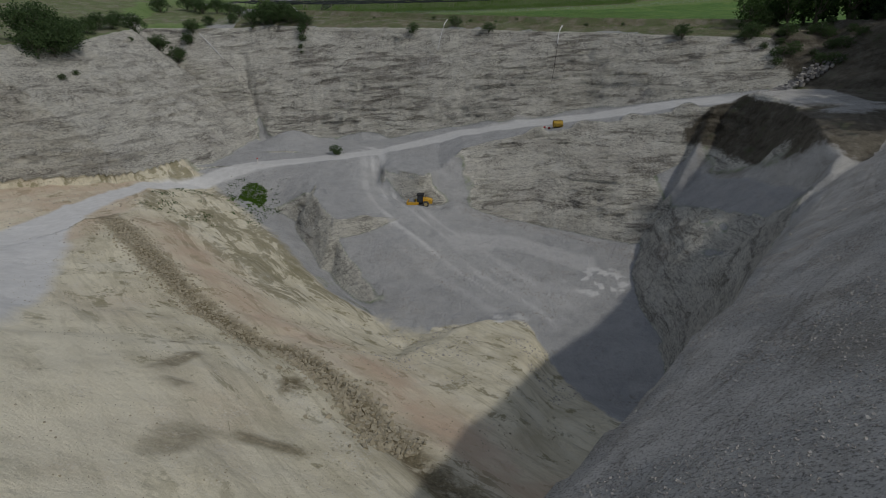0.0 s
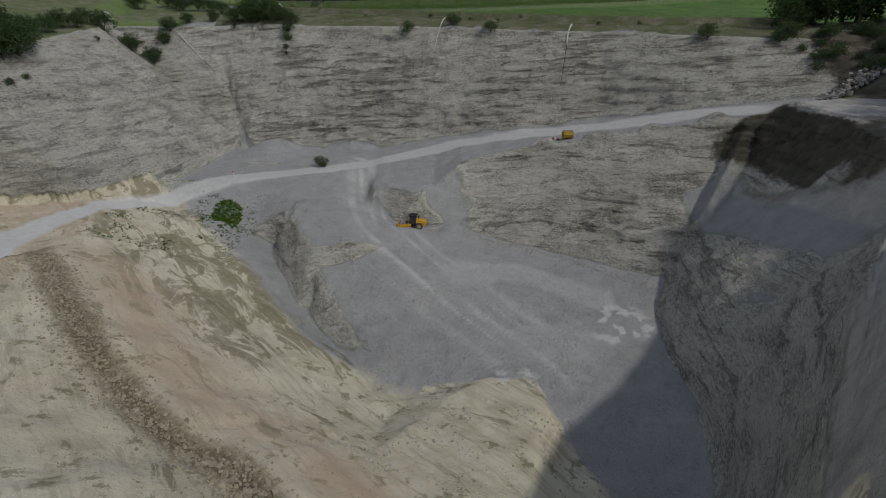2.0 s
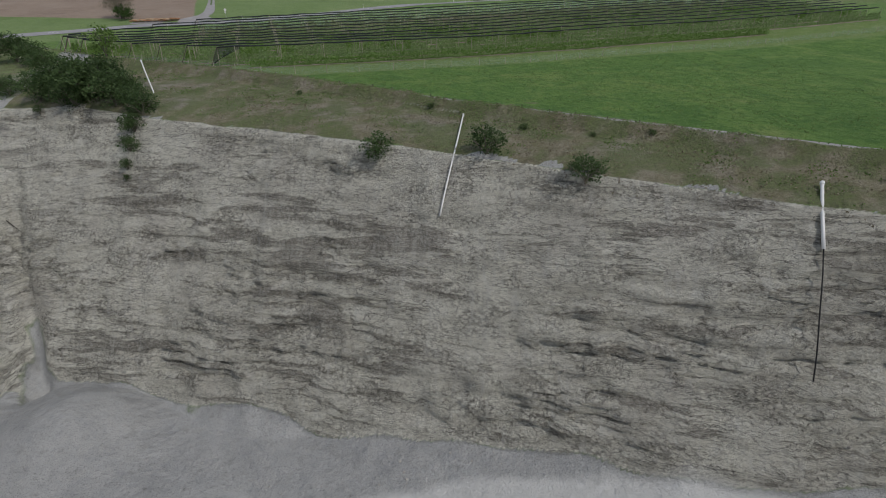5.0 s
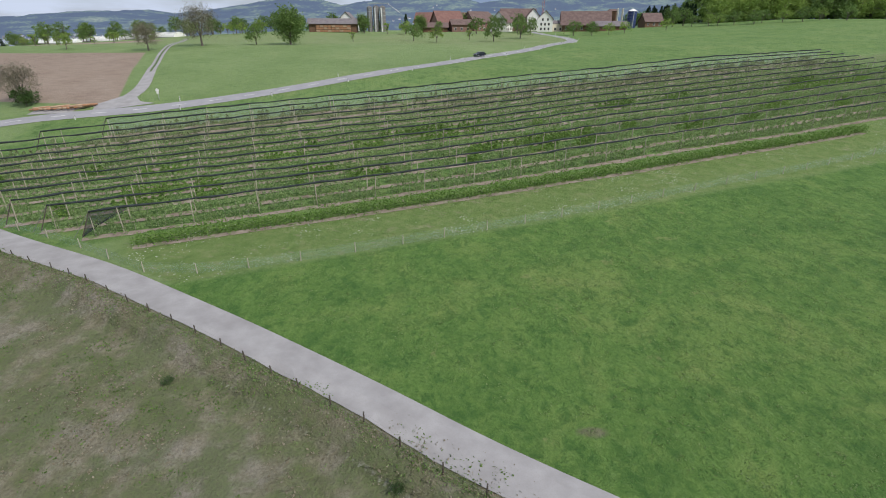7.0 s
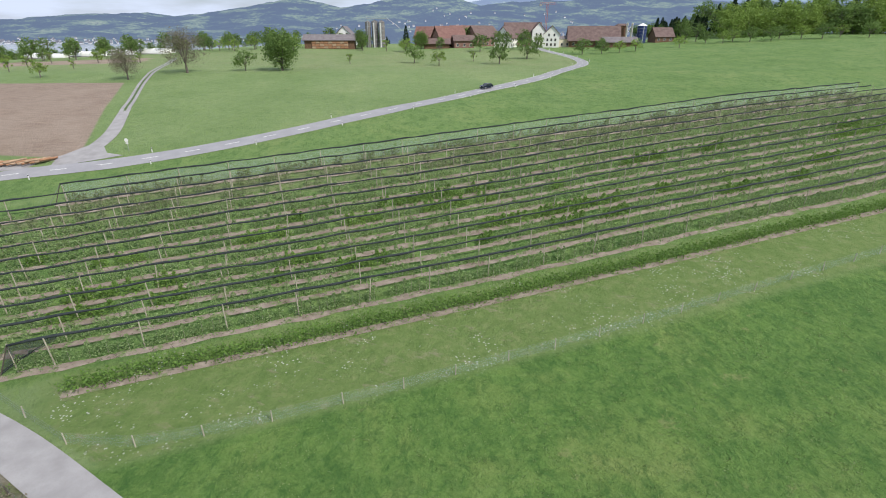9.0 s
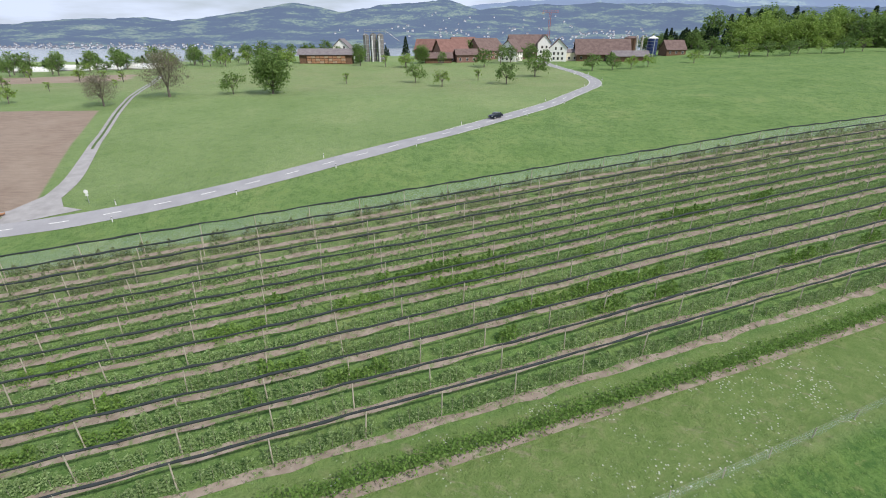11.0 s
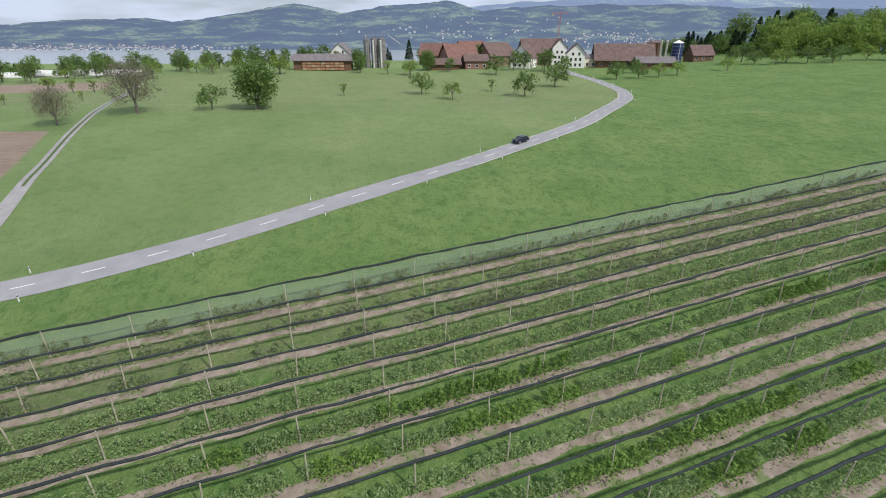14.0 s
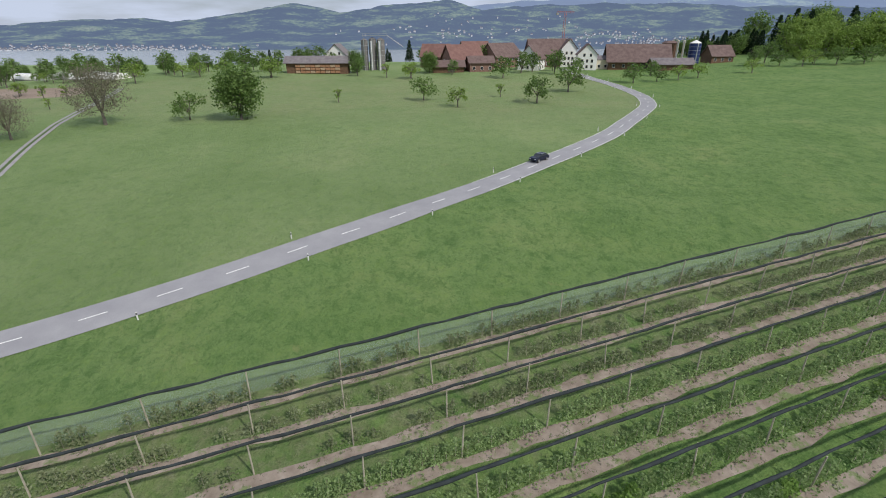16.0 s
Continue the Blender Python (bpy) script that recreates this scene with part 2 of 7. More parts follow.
    east = (x - vx) + 0.5 * (vy - y) > 0
    cap = np.interp(y, [-97, -86, -75, -50], [-17, -12, -8.5, -6.0]) + 0.8 * fbm(x / 6, y / 6)
    pitch = np.interp(y, [-104, -95, -90, -86, -72, -63, -57, -50], [2.4, 1.65, 1.2, 0.98, 1.03, 1.08, 1.28, 1.6])
    # a steep broken foot, scree at its angle of rest over it, and a steep dark band under the rim
    far = np.maximum(x - np.interp(y, [-104, -95, -83, -72, -62, -50], [33, 33.5, 34, 36.5, 40, 45]), 0)
    rise = pitch * far + 1.2 * smooth(0, 4, far) * smooth(-90, -80, y) * smooth(14, 6, far) + np.maximum(far - 19, 0) * 0.9
    rib = vz - np.interp(va, [42, 50, 67], [0.8, 1.0, 0.7]) * vd - 40 * smooth(44, 40, va)
    z = np.where((y < out_y - 0.5) & (x > 38) & (x < 60), np.maximum(z, np.minimum(rib - 0.6 * vd + 0.7 * fbm(x / 4, y / 4, 0, 3), out_z)), z)
    wall2 = np.minimum(np.maximum(-35.8 + rise, rib) + 0.9 * fbm(x / 5, y / 5, 0, 3), np.minimum(cap + 0.06 * vd, out_z + 0.2 + 0.7 * np.maximum(out_y - y, 0)))
    z = np.where(east & (y < out_y - 0.5) & (x < 90), np.maximum(z, wall2), z)
    # the bank that climbs from the block heap to the wood
    climb = np.minimum(-7 + 0.72 * (x - 74 + 0.25 * (y + 45)), 7.0 - 0.05 * (y + 17)) + 0.6 * fbm(x / 5, y / 5)
    z = np.where((x > 72) & (y < path_y - 3) & (y > -78), np.maximum(z, np.minimum(climb, z + 15 * smooth(-78, -66, y))), z)
    # the tongue of ochre earth pushed out over the pit floor
    td, ta = line_distance(x, y, [(-1, -116), (6.2, -98), (11.2, -89.5)])
    tongue = np.interp(ta, [0, 19.4, 29.2], [-29.5, -34.3, -36.9]) - 0.55 * np.maximum(td - np.interp(ta, [0, 29], [9, 3.5]), 0) + 0.3 * fbm(x / 4, y / 4)
    z = np.where((y < -84) & (y > -125), np.maximum(z, tongue), z)
    z = z - 2.6 * np.exp(-(((x - 23) / 7) ** 2 + ((y + 106) / 8) ** 2))
    return z


def ground_height(x, y):
    x, y = np.asarray(x, float), np.asarray(y, float)
    pit = quarry_height(x, y)
    edge = 27.2 - 0.52 * x
    z = np.where(y > edge + 3, field_height(x, y), pit)
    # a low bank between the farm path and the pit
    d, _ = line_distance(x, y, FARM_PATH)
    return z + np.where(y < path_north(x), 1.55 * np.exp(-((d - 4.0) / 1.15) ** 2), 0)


def path_north(x):
    """The farm path's line, as y over x."""
    return np.interp(x, [p[0] for p in FARM_PATH], [p[1] for p in FARM_PATH])


TH = radians(19.5)


ROW_Q, ROW_END = [70.6, 74.8, 78.9, 83.1, 87.3, 91.5, 95.6, 99.8, 104.0, 108.1, 112.3, 116.5], [-25.5, -31.5, -37, -43, -48, -54, -58, -60, -60, -52, -43, -32.6]


def field_xy(p, q):
    """Plan place from p along the orchard rows and q across them."""
    return p * math.cos(TH) - q * math.sin(TH), p * math.sin(TH) + q * math.cos(TH)


HAUL = [(95, -60), (75, -51), (62, -44.5), (50, -34.5), (40, -28.5), (23.4, -22), (12.3, -18.1), (6, -16.4), (-1, -15.2), (-8.2, -15.3), (-15.2, -16.9), (-21.4, -20.4), (-27, -23), (-33, -24.6), (-42, -25.2), (-53, -25), (-61, -34), (-67, -46), (-69.5, -58), (-69.6, -66), (-67, -81), (-60, -94), (-50, -108), (-36, -135), (-30, -170)]
RAMP = [(-20, -19), (-18, -28), (-17.5, -38), (-14, -50), (-4, -62), (8, -72), (16, -84)]
MAIN_ROAD = [(-130, 88), (-105, 102), (-90, 109.5), (-77, 112.4), (-57, 121.2), (-36.6, 134.0), (-15, 149.2), (2, 163.5), (18, 179), (34, 196), (47, 215.5), (58, 234), (63, 252), (63, 268), (61.5, 284), (59, 300), (56, 318), (55, 345)]
SIDE_ROAD = [(-80.5, 113.2), (-78, 122), (-80, 132), (-90, 158), (-101, 184), (-113, 215), (-126, 250), (-141, 287)]
FARM_PATH = [(-130, 95), (-86, 70), (-60.2, 56.6), (-40.4, 48.2), (-19.8, 36.7), (-4.8, 27.6), (2.8, 22.4), (22, 11.6), (45, -0.4), (80, -17)]
HAUL_L, RAMP_L = [(v.x, v.y) for v in rounded([(a, b, 0) for a, b in HAUL], 4)], [(v.x, v.y) for v in rounded([(a, b, 0) for a, b in RAMP], 4)]


# ---------------------------------------------------------------- materials
class Nodes:
    """A node material, built up by short calls."""

    def __init__(self, name, rough=0.8, metal=0.0, spec=0.3):
        self.mat = bpy.data.materials.new(name)
        self.mat.use_nodes = True
        self.n, self.l = self.mat.node_tree.nodes, self.mat.node_tree.links
        self.b = self.n["Principled BSDF"]
        self.b.inputs["Roughness"].default_value = rough
        self.b.inputs["Metallic"].default_value = metal
        self.b.inputs["Specular IOR Level"].default_value = spec
        geo = self.n.new("ShaderNodeNewGeometry")
        self.pos = geo.outputs["Position"]
        self.island = geo.outputs["Random Per Island"]
        self.normal = geo.outputs["Normal"]

    def put(self, socket, value):
        if isinstance(value, bpy.types.NodeSocket):
            self.l.new(value, socket)
        else:
            socket.default_value = (*value, 1) if isinstance(value, tuple) and len(value) == 3 and socket.type == "RGBA" else value

    def noise(self, scale, detail=4.0, rough=0.55, stretch=(1, 1, 1), vector=None, distort=0.0, turn=(0, 0, 0)):
        m = self.n.new("ShaderNodeMapping")
        m.inputs["Scale"].default_value = stretch
        if any(turn):  # turned first, then stretched
            m.vector_type = "TEXTURE"
            m.inputs["Scale"].default_value = tuple(1 / v for v in stretch)
        m.inputs["Rotation"].default_value = turn
        self.l.new(vector or self.pos, m.inputs["Vector"])
        t = self.n.new("ShaderNodeTexNoise")
        t.inputs["Scale"].default_value, t.inputs["Detail"].default_value = scale, detail
        t.inputs["Roughness"].default_value, t.inputs["Distortion"].default_value = rough, distort
        self.l.new(m.outputs["Vector"], t.inputs["Vector"])
        return t.outputs["Fac"]

    def cells(self, scale, feature="F1", stretch=(1, 1, 1)):
        m = self.n.new("ShaderNodeMapping")
        m.inputs["Scale"].default_value = stretch
        self.l.new(self.pos, m.inputs["Vector"])
        t = self.n.new("ShaderNodeTexVoronoi")
        t.feature = feature
        t.inputs["Scale"].default_value = scale
        self.l.new(m.outputs["Vector"], t.inputs["Vector"])
        return t

    def ramp(self, fac, stops):
        r = self.n.new("ShaderNodeValToRGB")
        e = r.color_ramp.elements
        while len(e) < len(stops):
            e.new(0.5)
        for el, (p, c) in zip(e, stops):
            el.position = p
            el.color = (*c, 1) if isinstance(c, tuple) else (c, c, c, c)
        self.put(r.inputs["Fac"], fac)
        return r.outputs["Color" if isinstance(stops[0][1], tuple) else "Alpha"]

    def mix(self, fac, a, b, mode="MIX"):
        m = self.n.new("ShaderNodeMix")
        m.data_type, m.blend_type = "RGBA", mode
        for s, v in ((m.inputs["Factor"], fac), (m.inputs["A"], a), (m.inputs["B"], b)):
            self.put(s, v)
        return m.outputs["Result"]

    def math(self, op, a, b=0.0, clamp=False):
        m = self.n.new("ShaderNodeMath")
        m.operation, m.use_clamp = op, clamp
        self.put(m.inputs[0], a)
        self.put(m.inputs[1], b)
        return m.outputs[0]

    def attr(self, name):
        a = self.n.new("ShaderNodeAttribute")
        a.attribute_name = name
        return a.outputs["Fac"]

    def random(self):
        return self.n.new("ShaderNodeObjectInfo").outputs["Random"]

    def bump(self, height, strength=0.5, distance=0.1):
        b = self.n.new("ShaderNodeBump")
        b.inputs["Strength"].default_value, b.inputs["Distance"].default_value = strength, distance
        self.put(b.inputs["Height"], height)
        self.l.new(b.outputs["Normal"], self.b.inputs["Normal"])

    def colour(self, c):
        self.put(self.b.inputs["Base Color"], c)
        return self.mat


def plain(name, c, rough=0.7, metal=0.0, vary=0.15, scale=6.0, spec=0.3, bump=0.0):
    """A paint or coating with mottling at two scales."""
    m = Nodes(name, rough, metal, spec)
    a = m.ramp(m.noise(scale, 5), [(0.3, tuple(v * (1 - vary) for v in c)), (0.7, tuple(min(1, v * (1 + vary)) for v in c))])
    a = m.mix(m.math("MULTIPLY", m.noise(scale * 9, 3), 0.35), a, tuple(v * 0.7 for v in c))
    if bump:
        m.bump(m.noise(scale * 5, 4), bump, 0.03)
    return m.colour(a)


def make_ground():
    m = Nodes("ground_soil_and_rock", 0.92, 0, 0.2)
    # bedded conglomerate: pale smooth beds, ragged dark broken ledges along them, thin cracks, tooth marks
    dip = (0, radians(-5), 0)
    beds = m.noise(0.19, 8, 0.74, (0.40, 0.40, 3.4), distort=0.5, turn=dip)
    wide = m.noise(0.07, 4, 0.6, (0.5, 0.5, 1.2), turn=dip)
    rock = m.ramp(m.noise(0.5, 7, 0.65, (0.5, 0.5, 1.4), turn=dip), [(0.30, (0.60, 0.585, 0.51)), (0.5, (0.73, 0.715, 0.63)), (0.7, (0.79, 0.775, 0.695))])
    rock = m.mix(m.ramp(m.noise(0.12, 5, 0.65), [(0.5, 0.0), (0.68, 0.4)]), rock, (0.47, 0.435, 0.40))
    # broken ledges and cracks: darker rock plus their shadow, both in the colour
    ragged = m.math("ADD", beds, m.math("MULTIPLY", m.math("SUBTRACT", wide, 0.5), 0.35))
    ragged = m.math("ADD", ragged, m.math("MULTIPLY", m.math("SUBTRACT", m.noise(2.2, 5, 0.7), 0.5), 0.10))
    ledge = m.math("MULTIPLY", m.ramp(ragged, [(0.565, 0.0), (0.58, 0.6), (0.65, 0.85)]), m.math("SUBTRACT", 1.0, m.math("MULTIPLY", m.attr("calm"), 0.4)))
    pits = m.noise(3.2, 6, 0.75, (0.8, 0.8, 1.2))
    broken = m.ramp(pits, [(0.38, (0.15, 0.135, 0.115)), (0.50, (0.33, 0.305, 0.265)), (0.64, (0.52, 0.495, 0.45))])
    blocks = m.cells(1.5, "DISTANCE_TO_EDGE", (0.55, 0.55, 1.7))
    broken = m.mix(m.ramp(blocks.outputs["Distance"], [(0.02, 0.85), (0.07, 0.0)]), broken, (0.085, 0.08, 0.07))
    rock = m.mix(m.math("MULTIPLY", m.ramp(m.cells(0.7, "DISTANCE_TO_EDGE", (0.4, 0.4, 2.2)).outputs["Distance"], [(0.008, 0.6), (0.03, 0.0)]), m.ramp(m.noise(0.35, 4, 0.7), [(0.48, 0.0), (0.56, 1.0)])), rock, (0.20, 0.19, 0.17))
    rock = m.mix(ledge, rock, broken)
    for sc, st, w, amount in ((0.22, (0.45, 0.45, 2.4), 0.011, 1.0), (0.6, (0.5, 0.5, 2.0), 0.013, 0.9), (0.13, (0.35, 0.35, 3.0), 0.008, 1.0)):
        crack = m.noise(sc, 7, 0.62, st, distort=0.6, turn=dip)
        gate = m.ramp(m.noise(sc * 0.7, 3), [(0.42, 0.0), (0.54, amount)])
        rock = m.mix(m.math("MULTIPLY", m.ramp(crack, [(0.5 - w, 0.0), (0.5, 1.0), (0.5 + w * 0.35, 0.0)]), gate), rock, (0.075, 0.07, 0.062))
    rock = m.mix(m.ramp(m.noise(6.0, 4, 0.75), [(0.36, 0.3), (0.44, 0.0)]), rock, (0.32, 0.305, 0.27))
    rock = m.mix(m.ramp(m.noise(7.5, 4, 0.75), [(0.54, 0.0), (0.64, 0.5)]), rock, (0.74, 0.735, 0.69))
    rock = m.mix(m.ramp(m.noise(1.7, 6, 0.82, (0.8, 0.8, 1.6), turn=dip), [(0.40, 0.5), (0.49, 0.0)]), rock, (0.30, 0.285, 0.25))
    rock = m.mix(m.ramp(m.noise(2.1, 6, 0.82, (0.7, 0.7, 1.5), turn=dip), [(0.54, 0.0), (0.64, 0.5)]), rock, (0.70, 0.69, 0.64))
    smooth_bed = m.ramp(m.noise(0.22, 4, 0.6, (0.6, 0.6, 1.8), turn=dip), [(0.40, 0.9), (0.50, 0.04)])
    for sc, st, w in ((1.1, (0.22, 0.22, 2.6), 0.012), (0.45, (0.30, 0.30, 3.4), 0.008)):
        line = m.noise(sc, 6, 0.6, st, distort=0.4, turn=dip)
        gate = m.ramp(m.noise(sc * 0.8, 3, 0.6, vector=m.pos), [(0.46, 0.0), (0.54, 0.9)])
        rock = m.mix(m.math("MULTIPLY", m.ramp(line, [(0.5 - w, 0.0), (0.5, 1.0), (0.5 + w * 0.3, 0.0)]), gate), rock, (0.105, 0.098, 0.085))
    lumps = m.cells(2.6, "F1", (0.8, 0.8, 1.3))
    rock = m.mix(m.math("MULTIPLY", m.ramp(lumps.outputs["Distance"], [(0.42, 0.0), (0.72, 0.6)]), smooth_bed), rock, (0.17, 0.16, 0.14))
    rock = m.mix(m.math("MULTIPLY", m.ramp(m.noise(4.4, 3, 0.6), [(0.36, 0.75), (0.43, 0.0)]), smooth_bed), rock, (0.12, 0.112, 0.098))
    streak = m.noise(1.1, 5, 0.7, (1.2, 0.3, 0.10), distort=0.3)
    rock = m.mix(m.ramp(streak, [(0.54, 0.0), (0.66, 0.45)]), rock, (0.63, 0.625, 0.59))
    # crushed grey stone of the floor and ramps
    stone = m.cells(3.0)
    gravel = m.ramp(m.noise(0.35, 6, 0.6), [(0.3, (0.34, 0.347, 0.352)), (0.55, (0.44, 0.446, 0.446)), (0.75, (0.51, 0.512, 0.505))])
    gravel = m.mix(m.ramp(stone.outputs["Color"], [(0.2, 0.0), (0.9, 0.35)]), gravel, (0.48, 0.475, 0.46))
    gravel = m.mix(m.ramp(m.noise(0.7, 6, 0.7), [(0.52, 0.0), (0.68, 0.5)]), gravel, (0.20, 0.20, 0.19))
    chips = m.cells(9.0)
    gravel = m.mix(m.math("MULTIPLY", m.ramp(m.noise(0.9, 4, 0.6), [(0.45, 0.0), (0.6, 1.0)]), m.ramp(chips.outputs["Distance"], [(0.25, 0.75), (0.5, 0.0)])), gravel, (0.55, 0.54, 0.52))
    gravel = m.mix(m.ramp(m.noise(7.0, 5, 0.85), [(0.38, 0.75), (0.48, 0.0)]), gravel, (0.13, 0.13, 0.125))
    gravel = m.mix(m.ramp(m.noise(5.0, 5, 0.85), [(0.56, 0.0), (0.66, 0.6)]), gravel, (0.62, 0.62, 0.605))
    # clayey gravel of the bank and plateau, their shade worked into its tone
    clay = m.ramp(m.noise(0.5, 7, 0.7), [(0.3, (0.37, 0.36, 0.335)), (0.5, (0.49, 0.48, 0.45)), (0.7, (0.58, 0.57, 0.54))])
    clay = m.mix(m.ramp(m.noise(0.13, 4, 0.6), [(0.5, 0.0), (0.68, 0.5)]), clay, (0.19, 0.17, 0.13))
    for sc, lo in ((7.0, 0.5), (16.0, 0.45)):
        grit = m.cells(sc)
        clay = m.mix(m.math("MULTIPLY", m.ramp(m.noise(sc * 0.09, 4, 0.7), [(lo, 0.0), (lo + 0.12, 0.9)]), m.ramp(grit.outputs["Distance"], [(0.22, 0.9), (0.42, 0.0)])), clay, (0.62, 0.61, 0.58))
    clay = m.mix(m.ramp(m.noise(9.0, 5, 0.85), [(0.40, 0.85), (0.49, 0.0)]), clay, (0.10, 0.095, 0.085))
    gravel = m.mix(m.attr("shade_clay"), gravel, clay)
    # ochre earth
    slope = (0, 0, radians(45))
    earth = m.ramp(m.noise(0.16, 8, 0.66, distort=0.5), [(0.3, (0.50, 0.455, 0.33)), (0.5, (0.66, 0.612, 0.465)), (0.7, (0.75, 0.705, 0.56))])
    earth = m.mix(m.ramp(m.noise(0.05, 4, 0.6), [(0.56, 0.0), (0.70, 0.45)]), earth, (0.52, 0.42, 0.31))
    rill = m.noise(0.5, 7, 0.68, (1.6, 0.28, 1), distort=0.8, turn=slope)
    earth = m.mix(m.ramp(rill, [(0.54, 0.0), (0.64, 0.5)]), earth, (0.32, 0.29, 0.20))
    # worn streaks of olive clay running down the slope, with crisp edges
    worn = m.math("ADD", m.noise(0.13, 7, 0.70, (1.5, 0.55, 1), distort=1.0, turn=slope), m.math("MULTIPLY", m.attr("streaks"), 0.10))
    earth = m.mix(m.ramp(worn, [(0.585, 0.0), (0.605, 0.8), (0.68, 0.9)]), earth, m.ramp(m.noise(1.4, 6, 0.7), [(0.3, (0.19, 0.175, 0.105)), (0.6, (0.30, 0.27, 0.175))]))
    earth = m.mix(m.ramp(m.noise(0.30, 7, 0.75), [(0.575, 0.0), (0.605, 0.82)]), earth, (0.245, 0.222, 0.125))
    earth = m.mix(m.ramp(m.noise(2.4, 7, 0.8), [(0.57, 0.0), (0.66, 0.6)]), earth, (0.28, 0.26, 0.20))
    earth = m.mix(m.ramp(m.noise(9.0, 4, 0.8), [(0.34, 0.4), (0.43, 0.0)]), earth, (0.28, 0.26, 0.20))
    band = m.noise(0.24, 7, 0.66, (1.9, 0.22, 0.6), distort=1.4, turn=slope)
    earth = m.mix(m.ramp(band, [(0.52, 0.0), (0.56, 0.32), (0.62, 0.1)]), earth, (0.32, 0.295, 0.19))
    earth = m.mix(m.ramp(band, [(0.38, 0.3), (0.46, 0.0)]), earth, (0.70, 0.67, 0.56))
    pebbles = m.cells(5.5)
    earth = m.mix(m.math("MULTIPLY", m.ramp(m.noise(0.4, 5, 0.7), [(0.5, 0.0), (0.6, 1.0)]), m.ramp(pebbles.outputs["Distance"], [(0.2, 0.8), (0.45, 0.0)])), earth, (0.64, 0.62, 0.56))
    earth = m.mix(m.math("MULTIPLY", m.attr("rust"), m.ramp(m.noise(0.2, 5, 0.65), [(0.35, 0.25), (0.6, 0.85)])), earth, (0.56, 0.425, 0.315))
    earth = m.mix(m.math("MULTIPLY", m.attr("moss"), m.ramp(m.noise(0.5, 6, 0.7), [(0.36, 0.25), (0.47, 0.95)])), earth, m.ramp(m.noise(2.6, 5, 0.75), [(0.36, (0.095, 0.078, 0.045)), (0.55, (0.20, 0.168, 0.10)), (0.7, (0.34, 0.30, 0.21))]))
    earth = m.mix(m.math("MULTIPLY", m.attr("pale"), m.ramp(m.noise(0.25, 6, 0.65), [(0.36, 0.25), (0.55, 0.85)])), earth, (0.80, 0.75, 0.59))
    # pale dust on the haul road
    dust = m.ramp(m.noise(0.8, 5), [(0.3, (0.60, 0.60, 0.585)), (0.7, (0.70, 0.70, 0.685))])
    # dry scrub above the face
    scrub = m.ramp(m.noise(0.45, 6, 0.65), [(0.3, (0.165, 0.165, 0.085)), (0.5, (0.245, 0.225, 0.155)), (0.7, (0.325, 0.30, 0.235))])
    scrub = m.mix(m.ramp(m.noise(0.12, 4), [(0.5, 0.0), (0.65, 0.7)]), scrub, (0.31, 0.285, 0.25))
    scrub = m.mix(m.ramp(m.noise(0.2, 5, 0.6, (1, 1.3, 1)), [(0.41, 0.0), (0.54, 0.8)]), scrub, (0.125, 0.165, 0.062))
    scrub = m.mix(m.ramp(m.noise(3.5, 5, 0.75), [(0.42, 0.5), (0.55, 0.0)]), scrub, (0.135, 0.125, 0.085))
    # meadow
    grass = m.ramp(m.noise(0.045, 7, 0.62), [(0.32, (0.165, 0.238, 0.088)), (0.52, (0.205, 0.280, 0.115)), (0.7, (0.248, 0.308, 0.138))])
    lush = m.ramp(m.noise(0.09, 7, 0.66, distort=0.6), [(0.30, (0.078, 0.162, 0.036)), (0.5, (0.120, 0.218, 0.050)), (0.62, (0.168, 0.250, 0.066)), (0.74, (0.235, 0.275, 0.095))])
    grass = m.mix(m.attr("lush"), grass, lush)
    grass = m.mix(m.math("MULTIPLY", m.attr("fallow"), m.ramp(m.noise(0.06, 5, 0.65), [(0.35, 0.1), (0.62, 0.75)])), grass, (0.255, 0.275, 0.140))
    tufty = m.math("ADD", 0.35, m.math("MULTIPLY", m.attr("lush"), 0.65))
    grass = m.mix(m.math("MULTIPLY", m.ramp(m.noise(0.35, 7, 0.72, distort=0.4), [(0.38, 0.6), (0.52, 0.0)]), tufty), grass, (0.058, 0.135, 0.030))
    grass = m.mix(m.ramp(m.noise(0.9, 6, 0.75), [(0.53, 0.0), (0.66, 0.5)]), grass, (0.165, 0.262, 0.075))
    blades = m.noise(3.2, 5, 0.8, (1.0, 0.6, 1.0), turn=(0, 0, radians(35)))
    grass = m.mix(m.math("MULTIPLY", m.ramp(blades, [(0.40, 0.35), (0.50, 0.0)]), tufty), grass, (0.048, 0.112, 0.024))
    grass = m.mix(m.ramp(blades, [(0.53, 0.0), (0.66, 0.35)]), grass, (0.18, 0.27, 0.10))
    grass = m.mix(m.ramp(m.noise(0.22, 6, 0.75), [(0.63, 0.0), (0.70, 0.55)]), grass, (0.25, 0.262, 0.11))
    clump = m.noise(0.75, 6, 0.8, (1.0, 0.7, 1.0), distort=0.5)
    grass = m.mix(m.math("MULTIPLY", m.ramp(clump, [(0.52, 0.0), (0.60, 0.6)]), tufty), grass, (0.046, 0.118, 0.026))
    grass = m.mix(m.ramp(clump, [(0.38, 0.45), (0.46, 0.0)]), grass, (0.175, 0.268, 0.070))
    grass = m.mix(m.attr("mown"), grass, m.ramp(m.noise(0.6, 6, 0.7), [(0.3, (0.112, 0.185, 0.048)), (0.55, (0.160, 0.228, 0.072)), (0.72, (0.225, 0.255, 0.110))]))
